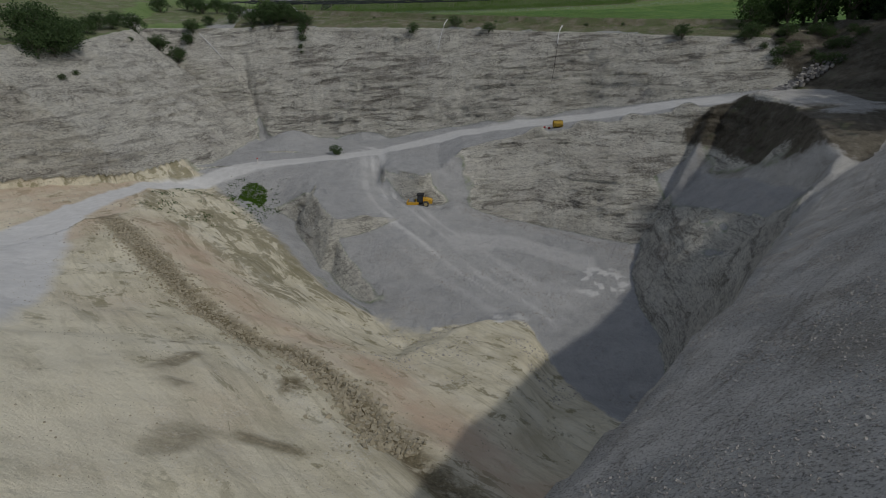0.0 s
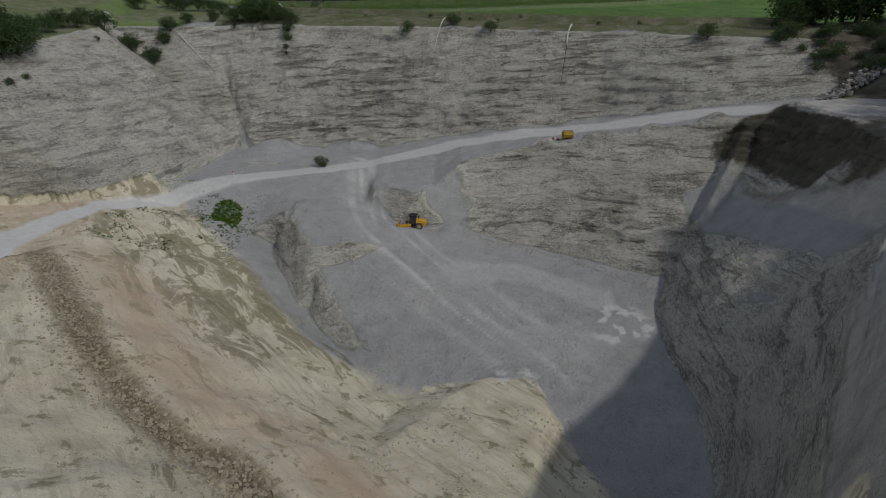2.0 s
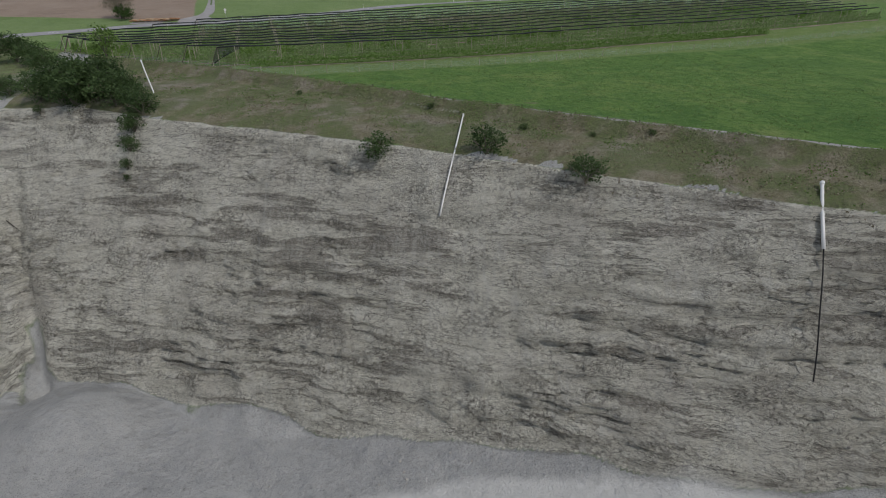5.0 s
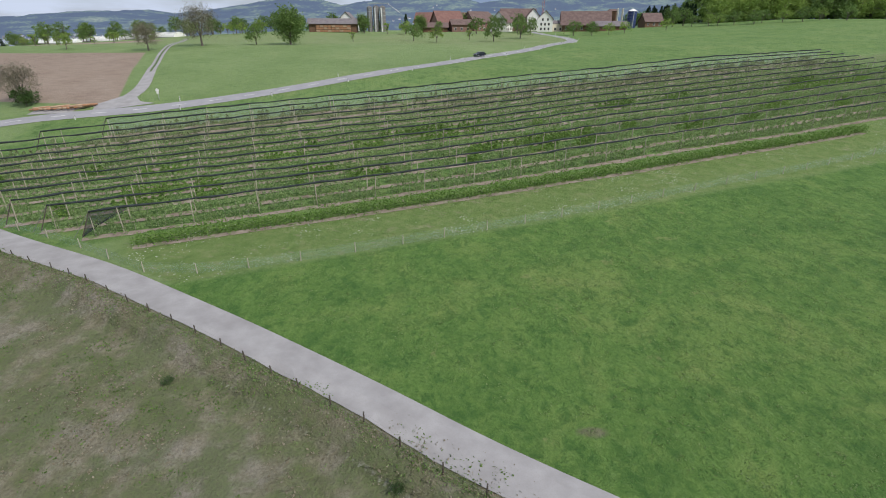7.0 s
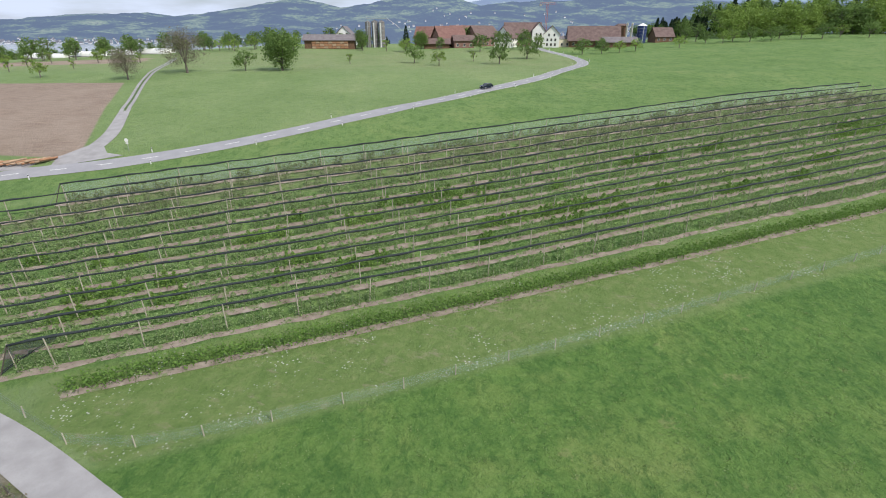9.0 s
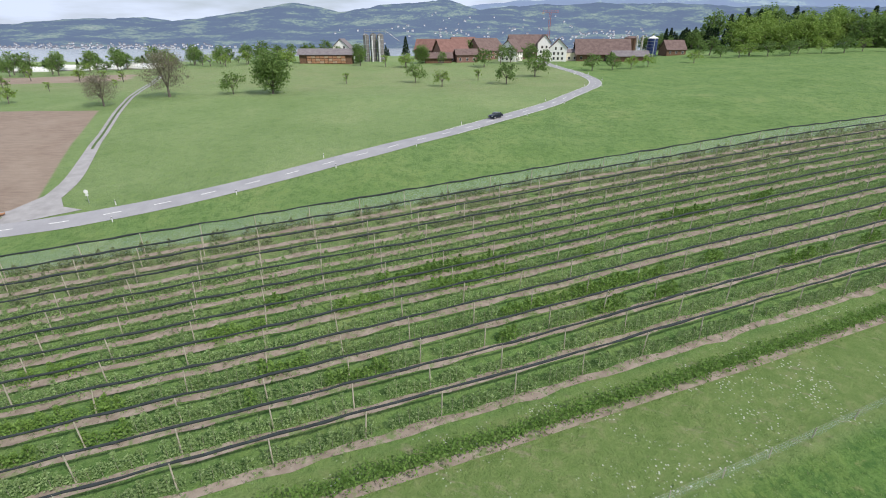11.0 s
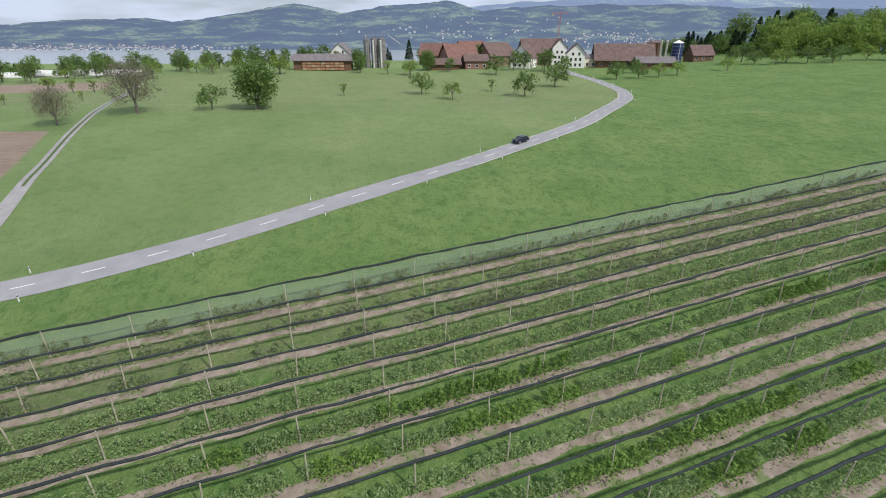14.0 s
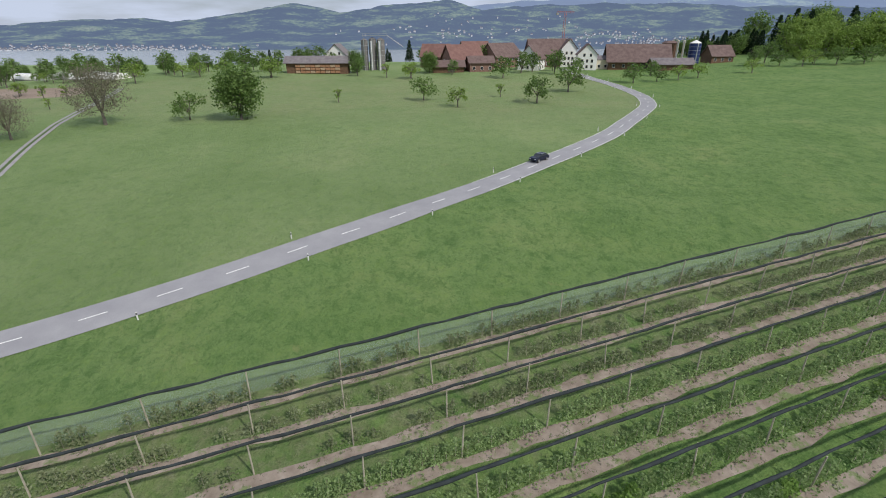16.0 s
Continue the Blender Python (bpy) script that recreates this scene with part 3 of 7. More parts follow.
    grass = m.mix(m.math("MULTIPLY", m.attr("mown"), m.ramp(m.noise(0.4, 6, 0.72, (0.6, 1.6, 1), turn=(0, 0, radians(-19.5))), [(0.58, 0.0), (0.68, 0.6)])), grass, (0.30, 0.255, 0.185))
    daisies = m.cells(2.2)
    grass = m.mix(m.math("MULTIPLY", m.math("MULTIPLY", m.attr("mown"), m.ramp(m.noise(0.16, 4, 0.6), [(0.50, 0.0), (0.58, 1.0)])), m.ramp(daisies.outputs["Distance"], [(0.16, 0.75), (0.26, 0.0)])), grass, (0.60, 0.62, 0.54))
    # dry trodden ground between the orchard rows
    dry = m.ramp(m.noise(0.9, 6, 0.7), [(0.34, (0.12, 0.15, 0.065)), (0.5, (0.21, 0.205, 0.12)), (0.66, (0.31, 0.275, 0.20))])
    dry = m.mix(m.ramp(m.noise(6.0, 4, 0.7), [(0.40, 0.5), (0.54, 0.0)]), dry, (0.10, 0.12, 0.05))
    grass = m.mix(m.ramp(m.math("ADD", m.attr("orchard"), m.math("MULTIPLY", m.math("SUBTRACT", m.noise(0.5, 6, 0.7), 0.5), 1.1)), [(0.3, 0.0), (0.8, 0.95)]), grass, dry)
    # tilled field
    tilled = m.ramp(m.noise(0.6, 6, 0.6, (0.5, 2.2, 1)), [(0.3, (0.24, 0.18, 0.14)), (0.7, (0.34, 0.265, 0.21))])
    tilled = m.mix(m.ramp(m.noise(0.05, 3), [(0.45, 0.0), (0.7, 0.5)]), tilled, (0.40, 0.325, 0.26))
    # wooded far hills
    woods = m.ramp(m.noise(0.0045, 7, 0.6), [(0.42, (0.015, 0.04, 0.018)), (0.50, (0.03, 0.065, 0.022)), (0.54, (0.13, 0.21, 0.06)), (0.66, (0.20, 0.28, 0.10))])
    rough_edge = m.math("SUBTRACT", m.noise(0.7, 5, 0.65), 0.5)

    def mask(name, soft=0.35):
        v = m.math("ADD", m.attr(name), m.math("MULTIPLY", rough_edge, soft))
        return m.ramp(v, [(0.35, 0.0), (0.65, 1.0)])

    c = grass
    c = m.mix(mask("tilled", 0.1), c, tilled)
    c = m.mix(mask("woods", 0.2), c, woods)
    c = m.mix(mask("scrub", 0.8), c, scrub)
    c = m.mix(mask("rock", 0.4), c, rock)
    c = m.mix(mask("gravel", 0.5), c, gravel)
    c = m.mix(mask("earth", 0.6), c, earth)
    # dark soil under the rim, the east wall's shade mixed into it
    shaded_soil = m.ramp(m.noise(0.5, 7, 0.75), [(0.35, (0.085, 0.075, 0.055)), (0.55, (0.155, 0.14, 0.11)), (0.7, (0.24, 0.225, 0.185))])
    shaded_soil = m.mix(m.ramp(m.noise(0.25, 5, 0.7), [(0.55, 0.0), (0.65, 0.6)]), shaded_soil, (0.075, 0.095, 0.04))
    c = m.mix(mask("soil", 0.9), c, shaded_soil)
    c = m.mix(m.ramp(m.math("ADD", m.attr("dust"), m.math("MULTIPLY", rough_edge, 0.4)), [(0.24, 0.0), (0.50, 0.45), (0.78, 0.97)]), c, dust)
    h = m.math("ADD", m.noise(0.9, 8, 0.68), m.math("MULTIPLY", m.noise(6.0, 4, 0.7), 0.35))
    h = m.math("MULTIPLY", h, m.math("SUBTRACT", 1.0, m.math("MULTIPLY", m.math("MAXIMUM", m.attr("shade_clay"), m.attr("earth")), 0.6)))
    h = m.math("ADD", h, m.math("MULTIPLY", m.math("MULTIPLY", ledge, m.attr("rock")), -0.9))
    h = m.math("ADD", h, m.math("MULTIPLY", m.math("MULTIPLY", pits, m.attr("rock")), 1.2))
    m.bump(h, 1.0, 0.6)
    return m.colour(c)


M_GROUND = make_ground()


# ---------------------------------------------------------------- the ground, one sheet to the horizon
def spaced(*spans):
    out = []
    for a, b, step in spans:
        out.append(np.arange(a, b, step))
    return np.concatenate(out + [np.array([spans[-1][1]])])


def grown(a, b, first, ratio):
    v, s, out = a, first, []
    while v < b:
        out.append(v)
        v, s = v + s, s * ratio
    return np.array(out + [b])


GRID = {}


def build_ground():
    gx = np.concatenate([-grown(112, 3900, 3, 1.09)[::-1], spaced((-110, -80, 0.7), (-80, 62, 0.5), (62, 92, 0.7)), grown(95, 3900, 3, 1.09)])
    gy = np.concatenate([-grown(172, 1500, 4, 1.2)[::-1], spaced((-170, -62, 0.62), (-62, 36, 0.22), (36, 64, 0.5), (64, 130, 1.1), (130, 420, 2.6)), grown(424, 4000, 5, 1.04)])
    X, Y = np.meshgrid(gx, gy)
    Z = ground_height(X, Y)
    # steepness, to tell faces from floors
    dzy, dzx = np.gradient(Z, gy, gx)
    steep = np.hypot(dzx, dzy)
    inside = Y < np.minimum(27.2 - 0.52 * X - 2, path_north(X) - 1.6)
    near = inside & (Y > -240) & (np.abs(X) < 170)
    south = (X + 18) * 0.71 + (Y + 112) * 0.70 - ledge_bend((X + 18) * 0.70 - (Y + 112) * 0.71)
    rim_y = np.interp(X, RIM_X, [33, 29, 21, 10.5, 6, -1, -4.5, -13, -22, -36])
    wallside = (X < -58) & (Y < 32) & (Z > -24)
    crest_s = -(X - 6.6) * 0.73 + (Y + 140) * 0.68 + np.interp((X - 6.6) * 0.68 + (Y + 140) * 0.73, [0, 20, 45, 70, 90], [0, 0.4, -0.6, 0.0, 2.0])
    bankside = (crest_s < 1.5) & (Y < -50)
    earth = near * (~bankside) * smooth(6, -4, X + 0.25 * (Y + 80)) * smooth(-27, -34, Y) * smooth(34, 22, south) * (~wallside)
    earth = np.maximum(earth, near * smooth(0, -6, crest_s * -1) * smooth(60, 30, south) * smooth(-90, -99, Y + 2.5 * fbm(X / 6, Y / 6)) * smooth(20, 8, X) * (crest_s > 2))
    earth = np.maximum(earth, near * smooth(2, -1, X - np.interp(-Y, [88, 95, 105, 115, 125, 132], [12, 14.5, 17, 19, 22, 24]) - 2 * fbm(X / 4, Y / 4)) * smooth(-87.5, -90, Y) * (crest_s > 0.3) * (X > -2))
    channel = np.exp(-(line_distance(X, Y, [(-42, -38), (-35, -46), (-30, -57), (-23, -68), (-14, -78)])[0] / 4.2) ** 4)
    channel = np.maximum(channel, smooth(-1, 1, X - np.interp(-Y, [20, 27, 38, 46, 54, 62, 72, 81, 86], [-33.5, -33, -32, -30.5, -27.5, -22, -15, -6, 6])) * (Y > -84))
    earth = earth * (1 - 0.9 * channel)
    rock = near * smooth(0.55, 0.85, steep) * (1 - earth)
    rock = np.maximum(rock, near * wallside * smooth(0.3, 0.6, steep))
    rock = rock * (1 - 0.8 * bankside * (Z > -40))
    chute, _ = line_distance(X, Y, [(-62.5, 12.5), (-60, 8), (-57, 3)])
    rock = rock * (1 - 0.9 * np.exp(-((chute + 0.8 * fbm(X / 2, Y / 2)) / np.interp(Y, [3, 13], [2.4, 0.9])) ** 2))
    scree = smooth(5, 8, np.hypot((X - 40) * 0.55, (Y + 66) * 0.25) + 0.45 * (X - 42)) * smooth(59, 53, X + 0.12 * (Y + 65) + 3 * fbm(X / 5, Y / 5)) * smooth(-92, -84, Y) * (X > 46 - 0.12 * (Y + 57))
    rock = rock * (1 - 0.92 * scree * (Y < -52))
    rock = rock * (1 - smooth(-57, -55, X) * smooth(-30, -32, X) * smooth(-43, -40, Y) * (Y < -24))
    rock = rock * smooth(-5, -8, Y - path_north(X))
    # gravel over the spur beside the ramp, rock only at its broken edge
    spur_zone = smooth(9, 2, X + 0.35 * (Y + 38) + 5 * fbm(X / 4, Y / 4)) * smooth(-22, -19, X) * smooth(-51, -48, Y) * smooth(-24, -27, Y)
    rock = rock * (1 - spur_zone * (1 - smooth(0.9, 1.5, steep)))
    rock = rock * (1 - (np.abs(X) < 61) * (Y > -45) * smooth(-0.35, 0.05, talus_height(X, Y) - Z))
    top = (Y > rim_y + 0.4 - 2.6 * fbm(X / 3.5, Y / 5, 0, 4) - 1.2 * vnoise(X / 11, 4.4)) & near
    scrub = np.where(top & (X > -75), 1.0, 0.0) * (1 - 0.6 * smooth(0.55, 0.8, steep) * (Y < rim_y + 4))
    scrub = np.maximum(scrub, 0.58 * near * (X < -74) * smooth(0.5, 0.3, steep) * (Z > -1))
    scrub = np.maximum(scrub, near * smooth(60, 66, X) * smooth(-2.5, -0.5, Z) * (Y > -75))
    gravel = near * (1 - scrub) * (1 - rock)
    shelf = near * smooth(-61, -66, X + 0.35 * (Y + 55)) * smooth(-36, -44, Y) * smooth(0.75, 0.5, steep) * (Z < -14)
    earth = np.maximum(earth, shelf)
    outside = np.maximum(smooth(-82, -88, X) * (Z > -1.5), smooth(96, 108, X))
    outside = np.maximum(outside, smooth(69, 77, X) * smooth(-56, -51, Y))
    gravel, earth = gravel * (1 - outside), earth * (1 - outside)
    # upper east wall and climbing bank, darkened for shade as well as soil
    soil = near * smooth(52, 57, X + 0.15 * (Y + 65) + 4 * fbm(X / 6, Y / 6)) * smooth(-100, -90, Y) * smooth(-44, -48, Y - 0.1 * (X - 60)) * smooth(-19, -15, Z) * smooth(-6.2, -7.6, Z - 0.04 * (X - 60)) * (X < 92) * (crest_s > -3)
    scrub = np.maximum(scrub, 0.9 * near * smooth(59, 63, X + 3 * fbm(X / 5, Y / 5)) * (Z > -9.5) * (Y > -98) * (Y < -45) * (X < 95) * (crest_s > -4))
    soil = np.maximum(soil, 0.9 * near * smooth(73, 78, X) * (Y > -76) * (Y < -30) * (Z > -6))
    # bank and plateau, where the gravel takes the shade-matched clay tone
    shade_clay = np.maximum(bankside * 1.0, (X > 53) * (Y < -46) * (Y < rim_y - 4)) * near
    d_road, _ = line_distance(X, Y, HAUL_L)
    wide = np.interp(Y, [-130, -95, -70, -50], [9.5, 7.5, 4.2, 3.3])
    dust = smooth(wide + 1.3, wide - 1.8, d_road + 0.8 * fbm(X / 3, Y / 3)) * np.interp(Y, [-110, -80], [0.9, 1.0]) * smooth(72, 58, X)
    d_ramp, _ = line_distance(X, Y, RAMP_L)
    across, along = line_distance(X, Y, [(a - 16, b - 9) for a, b in RAMP_L])
    dust = np.maximum(dust, 0.30 * smooth(13, 5, d_ramp) + 0.40 * smooth(9, 3, d_ramp) * smooth(0.0, 0.45, fbm(across / 1.5, along / 45, 0, 3) + 0.25 * fbm(X / 4, Y / 4)))
    dust = np.maximum(dust, 0.42 * smooth(9, 3, np.hypot((X - 18) / 1.6, Y + 80)))
    dust = np.maximum(dust, 0.45 * smooth(6, 2, line_distance(X, Y, [(4, -62), (16, -60), (27, -68)])[0]))
    chalk = vnoise(X / 2.2, Y / 2.2) + 0.6 * vnoise(X / 0.9, Y / 0.9)
    dust = np.maximum(dust, 0.95 * smooth(0.15, 0.5, chalk) * smooth(7.5, 3.5, np.hypot((X - 28.5) / 1.1, (Y + 75.5) / 1.0)))
    dust = np.maximum(dust, 0.8 * smooth(0.2, 0.5, chalk) * smooth(5, 2, np.hypot((X - 9.5) / 1.4, (Y + 88) / 0.6)))
    dust = dust * near
    dust = np.maximum(dust, near * earth * 0.10 * smooth(-4, -16, south) * smooth(-0.5, 0.4, fbm(X / 7, Y / 7, 0, 4)))
    scrub = np.maximum(scrub, 0.8 * np.exp(-((X - 11.6) / 1.5) ** 2 - ((Y - 25.2) / 0.7) ** 2))
    along_u = (X + 18) * 0.70 - (Y + 112) * 0.71
    moss = np.exp(-((south - 0.4 - 0.8 * fbm(X / 5, Y / 5)) / 1.7) ** 4) * smooth(-60, -45, along_u)
    for px, py, pa, pb in ((-14.5, -134.2, 1.5, 2.1), (-19.9, -123.8, 0.7, 3.0), (-12.3, -122.8, 0.8, 1.8), (-22.5, -120.2, 0.6, 1.3), (-10.5, -131.8, 2.2, 0.7), (-17.8, -128.2, 0.9, 0.7)):
        moss = np.maximum(moss, smooth(1.3, 0.6, np.hypot((X - px) / pa, (Y - py) / pb) + 0.5 * fbm(X / 1.2, Y / 1.2)))
    rust = np.maximum(np.exp(-((south - 6.5) / 4.0) ** 2) * smooth(-62, -40, along_u), 0.8 * shelf)
    far = smooth(2000, 2100, Y) + smooth(480, 650, Y) * (Y < 2000) * 0.35
    tilled = smooth(0, 3, np.minimum(np.minimum(-78.6 - 0.42 * (Y - 120) - X, Y - 117.0 + 0.1 * (X + 90)), 187 - Y)) * 1.0
    tilled = np.maximum(tilled, 0.75 * smooth(0, 6, np.minimum(np.minimum(Y - 262 + 0.05 * (X + 150), 300 - Y - 0.25 * (X + 150)), -140 - 0.42 * (Y - 262) - X)) * smooth(-330, -300, X))
    fp, fq = X * math.cos(TH) + Y * math.sin(TH), -X * math.sin(TH) + Y * math.cos(TH)
    orchard = smooth(69, 71, fq) * smooth(119, 117, fq) * smooth(0, 3, fp - np.interp(fq, ROW_Q, ROW_END)) * np.interp(fq, [70, 95, 103, 118], [0.05, 0.12, 0.42, 0.55])
    streaks = near * smooth(3, 12, south) * smooth(-10, -25, along_u)
    pale = near * smooth(-3, -20, south) * smooth(-50, -75, Y)
    in_row = smooth(0, 5, fp + 24)
    mown = smooth(53.0, 55.0, fq) * smooth(69.5, 67.5, fq) * in_row * (Y > path_north(X) + 3)
    road_x = np.interp(Y, [109, 121, 134, 149, 163, 179, 196, 215, 234, 252, 268, 300], [-90, -57, -36, -15, 2, 18, 34, 47, 58, 63, 63, 59])
    fallow = smooth(196, 232, Y + 0.06 * X) * smooth(330, 300, Y) * smooth(road_x + 2, road_x - 6, X)
    lush = np.maximum(smooth(55, 53, fq), smooth(67, 69, fq) * smooth(119, 116, fq) * 0.7)
    lush = np.maximum(lush, 0.55 * smooth(118, 122, fq) * smooth(road_x - 1, road_x + 4, X) * (Y < 420)) * (Y > path_north(X) + 1)
    # relief: ledges along the beds, rills, lumps
    bed = fbm(X / 13, Z / 1.5 - 0.05 * X, 0, 5)
    block = fbm(X / 2.6, Y / 2.6, Z / 2.6, 4)
    rills = fbm(X / 1.6, Z / 14, 0, 3)
    tooth = ((Z - 0.06 * X) / 2.6 + 0.9 * fbm(X / 9, Z / 5, 0.0, 4)) % 1.0
    tooth2 = ((Z - 0.06 * X) / 1.15 + 1.3 * fbm(X / 5, Z / 3, 3.0, 4)) % 1.0
    where = smooth(-0.15, 0.35, fbm(X / 12, Z / 6, 8.0, 3))
    hold = rock.copy()
    for _ in range(10):
        hold[1:-1, 1:-1] = (hold[:-2, 1:-1] + hold[2:, 1:-1] + hold[1:-1, :-2] + hold[1:-1, 2:]) / 4
    hold = smooth(0.6, 0.97, hold)
    ledges = smooth(-62, -56, Y)
    push = hold * (ledges * 0.6 * (tooth - 0.5) * (0.2 + where) + ledges * 0.55 * (tooth2 - 0.5) * (0.3 + where) + 0.4 * ledges * bed + 0.65 * block + 0.15 * rills)
    nx, ny = np.where(steep > 0.05, dzx / np.maximum(steep, 0.05), 0), np.where(steep > 0.05, dzy / np.maximum(steep, 0.05), 0)
    soft = near * (1 - rock)
    Zs = Z + soft * (1 - 0.8 * dust) * (0.28 * fbm(X / 3.1, Y / 3.1, 0, 4) + 0.10 * fbm(X / 0.9, Y / 0.9, 0, 2))
    Zs = Zs + earth * 0.55 * fbm(south / 3.0, ((X + 18) * 0.7 - (Y + 112) * 0.71) / 13, 0, 4)
    GRID.update(x=gx, y=gy, z=Zs)
    V = np.stack([X - nx * push, Y - ny * push, Zs], -1).reshape(-1, 3)
    r, c = X.shape
    idx = np.arange(r * c).reshape(r, c)
    F = np.stack([idx[:-1, :-1], idx[:-1, 1:], idx[1:, 1:], idx[1:, :-1]], -1).reshape(-1, 4)
    me = bpy.data.meshes.new("ground")
    me.vertices.add(len(V))
    me.vertices.foreach_set("co", V.ravel())
    me.loops.add(F.size)
    me.loops.foreach_set("vertex_index", F.ravel().astype(np.int32))
    me.polygons.add(len(F))
    me.polygons.foreach_set("loop_start", np.arange(0, F.size, 4, dtype=np.int32))
    me.polygons.foreach_set("use_smooth", np.ones(len(F), bool))
    me.update(calc_edges=True)
    for name, w in (("earth", earth), ("rock", rock), ("gravel", gravel), ("scrub", scrub), ("dust", dust), ("woods", far), ("tilled", tilled), ("moss", moss), ("rust", rust), ("shade_clay", shade_clay), ("calm", wallside * 1.0), ("orchard", orchard), ("lush", lush), ("streaks", streaks), ("soil", soil), ("pale", pale), ("fallow", fallow), ("mown", mown)):
        a = me.attributes.new(name, "FLOAT", "POINT")
        a.data.foreach_set("value", np.ascontiguousarray(np.broadcast_to(w, X.shape), np.float32).ravel())
    me.materials.append(M_GROUND)
    ob = new("ground", me)
    return tagged(ob, "quarry pit, meadows and far wooded hills in one land surface", "ground", kind="structure")


ground = build_ground()
GX, GY, GZ = GRID["x"].tolist(), GRID["y"].tolist(), GRID["z"].tolist()


def gz(x, y):
    """The height of the built ground at a place."""
    i = min(max(int(np.searchsorted(GRID["x"], x)) - 1, 0), len(GX) - 2)
    j = min(max(int(np.searchsorted(GRID["y"], y)) - 1, 0), len(GY) - 2)
    u, v = (x - GX[i]) / (GX[i + 1] - GX[i]), (y - GY[j]) / (GY[j + 1] - GY[j])
    a, b = GZ[j], GZ[j + 1]
    return (a[i] * (1 - u) + a[i + 1] * u) * (1 - v) + (b[i] * (1 - u) + b[i + 1] * u) * v


def mottle(x, y, z=0.0):
    return noise.noise(Vector((x, y, z + 0.37)))


# ---------------------------------------------------------------- building blocks
class Shape:
    """Vertices and faces of one mesh, gathered by short calls."""

    def __init__(self):
        self.v, self.f = [], []

    def add(self, verts, faces):
        o = len(self.v)
        self.v += [tuple(p) for p in verts]
        self.f += [tuple(i + o for i in q) for q in faces]
        return self

    def box(self, c, s, m=None, taper=1.0):
        x, y, z = s[0] / 2, s[1] / 2, s[2] / 2
        p = [(-x, -y, -z), (x, -y, -z), (x, y, -z), (-x, y, -z)]
        p += [(a * taper, b * taper, z) for a, b, _ in p]
        m = m or Matrix()
        return self.add([Vector(c) + (m.to_3x3() @ Vector(q)) for q in p],
                        [(3, 2, 1, 0), (4, 5, 6, 7), (0, 1, 5, 4), (1, 2, 6, 5), (2, 3, 7, 6), (3, 0, 4, 7)])

    def tube(self, pts, radii, n=8, caps=True):
        pts = [Vector(p) for p in pts]
        rings, o = [], len(self.v)
        for i, p in enumerate(pts):
            d = (pts[min(i + 1, len(pts) - 1)] - pts[max(i - 1, 0)]).normalized()
            a = d.cross(Vector((0, 0, 1)) if abs(d.z) < 0.9 else Vector((1, 0, 0))).normalized()
            b = d.cross(a)
            r = radii[i] if hasattr(radii, "__len__") else radii
            for k in range(n):
                t = 2 * math.pi * k / n
                self.v.append(tuple(p + (a * math.cos(t) + b * math.sin(t)) * r))
        for i in range(len(pts) - 1):
            for k in range(n):
                k2 = (k + 1) % n
                self.f.append((o + i * n + k, o + i * n + k2, o + (i + 1) * n + k2, o + (i + 1) * n + k))
        if caps:
            self.f.append(tuple(o + k for k in range(n))[::-1])
            self.f.append(tuple(o + (len(pts) - 1) * n + k for k in range(n)))
        return self

    def prism(self, outline, axis, a, b):
        """An outline (pairs) drawn out between a and b along an axis: x, y or z."""
        def at(p, t):
            return {"x": (t, p[0], p[1]), "y": (p[0], t, p[1]), "z": (p[0], p[1], t)}[axis]
        n = len(outline)
        return self.add([at(p, a) for p in outline] + [at(p, b) for p in outline],
                        [tuple(range(n))[::-1], tuple(range(n, 2 * n))] + [(i, (i + 1) % n, n + (i + 1) % n, n + i) for i in range(n)])

    def leaf(self, p, size, rnd, flat=0.0):
        d = Vector((rnd.gauss(0, 1), rnd.gauss(0, 1), rnd.gauss(0, 1) * (1 - flat))).normalized()
        e = d.cross(Vector((rnd.gauss(0, 1), rnd.gauss(0, 1), rnd.gauss(0, 1)))).normalized()
        p, a, b = Vector(p), d * size * 0.5, e * size * 0.33
        return self.add([p - a, p + b, p + a, p - b], [(0, 1, 2, 3)])

    def mesh(self, name, mat, smooth=False):
        me = bpy.data.meshes.new(name)
        me.from_pydata(self.v, [], self.f)
        me.materials.append(mat)
        if smooth:
            me.polygons.foreach_set("use_smooth", np.ones(len(me.polygons), bool))
        me.update()
        return me


def part(name, shape, mat, parent, label="", smooth=False):
    ob = new(name, shape.mesh(name, mat, smooth))
    ob.parent = parent
    return tagged(ob, label) if label else ob


def thing(name, at, label, category, group="", turn=0.0):
    ob = new(name)
    ob.matrix_basis = pose(*at, 0, 0, turn)
    return tagged(ob, label, category, group)


def solid(name, shape, mat, label, category, group="", kind="", smooth=False):
    """A thing of one mesh, in world places."""
    return tagged(new(name, shape.mesh(name, mat, smooth)), label, category, group, kind)


def ground_line(line, step=2.0, passes=3):
    return [Vector((v.x, v.y, 0)) for v in rounded([(a, b, 0) for a, b in line], step, passes)]


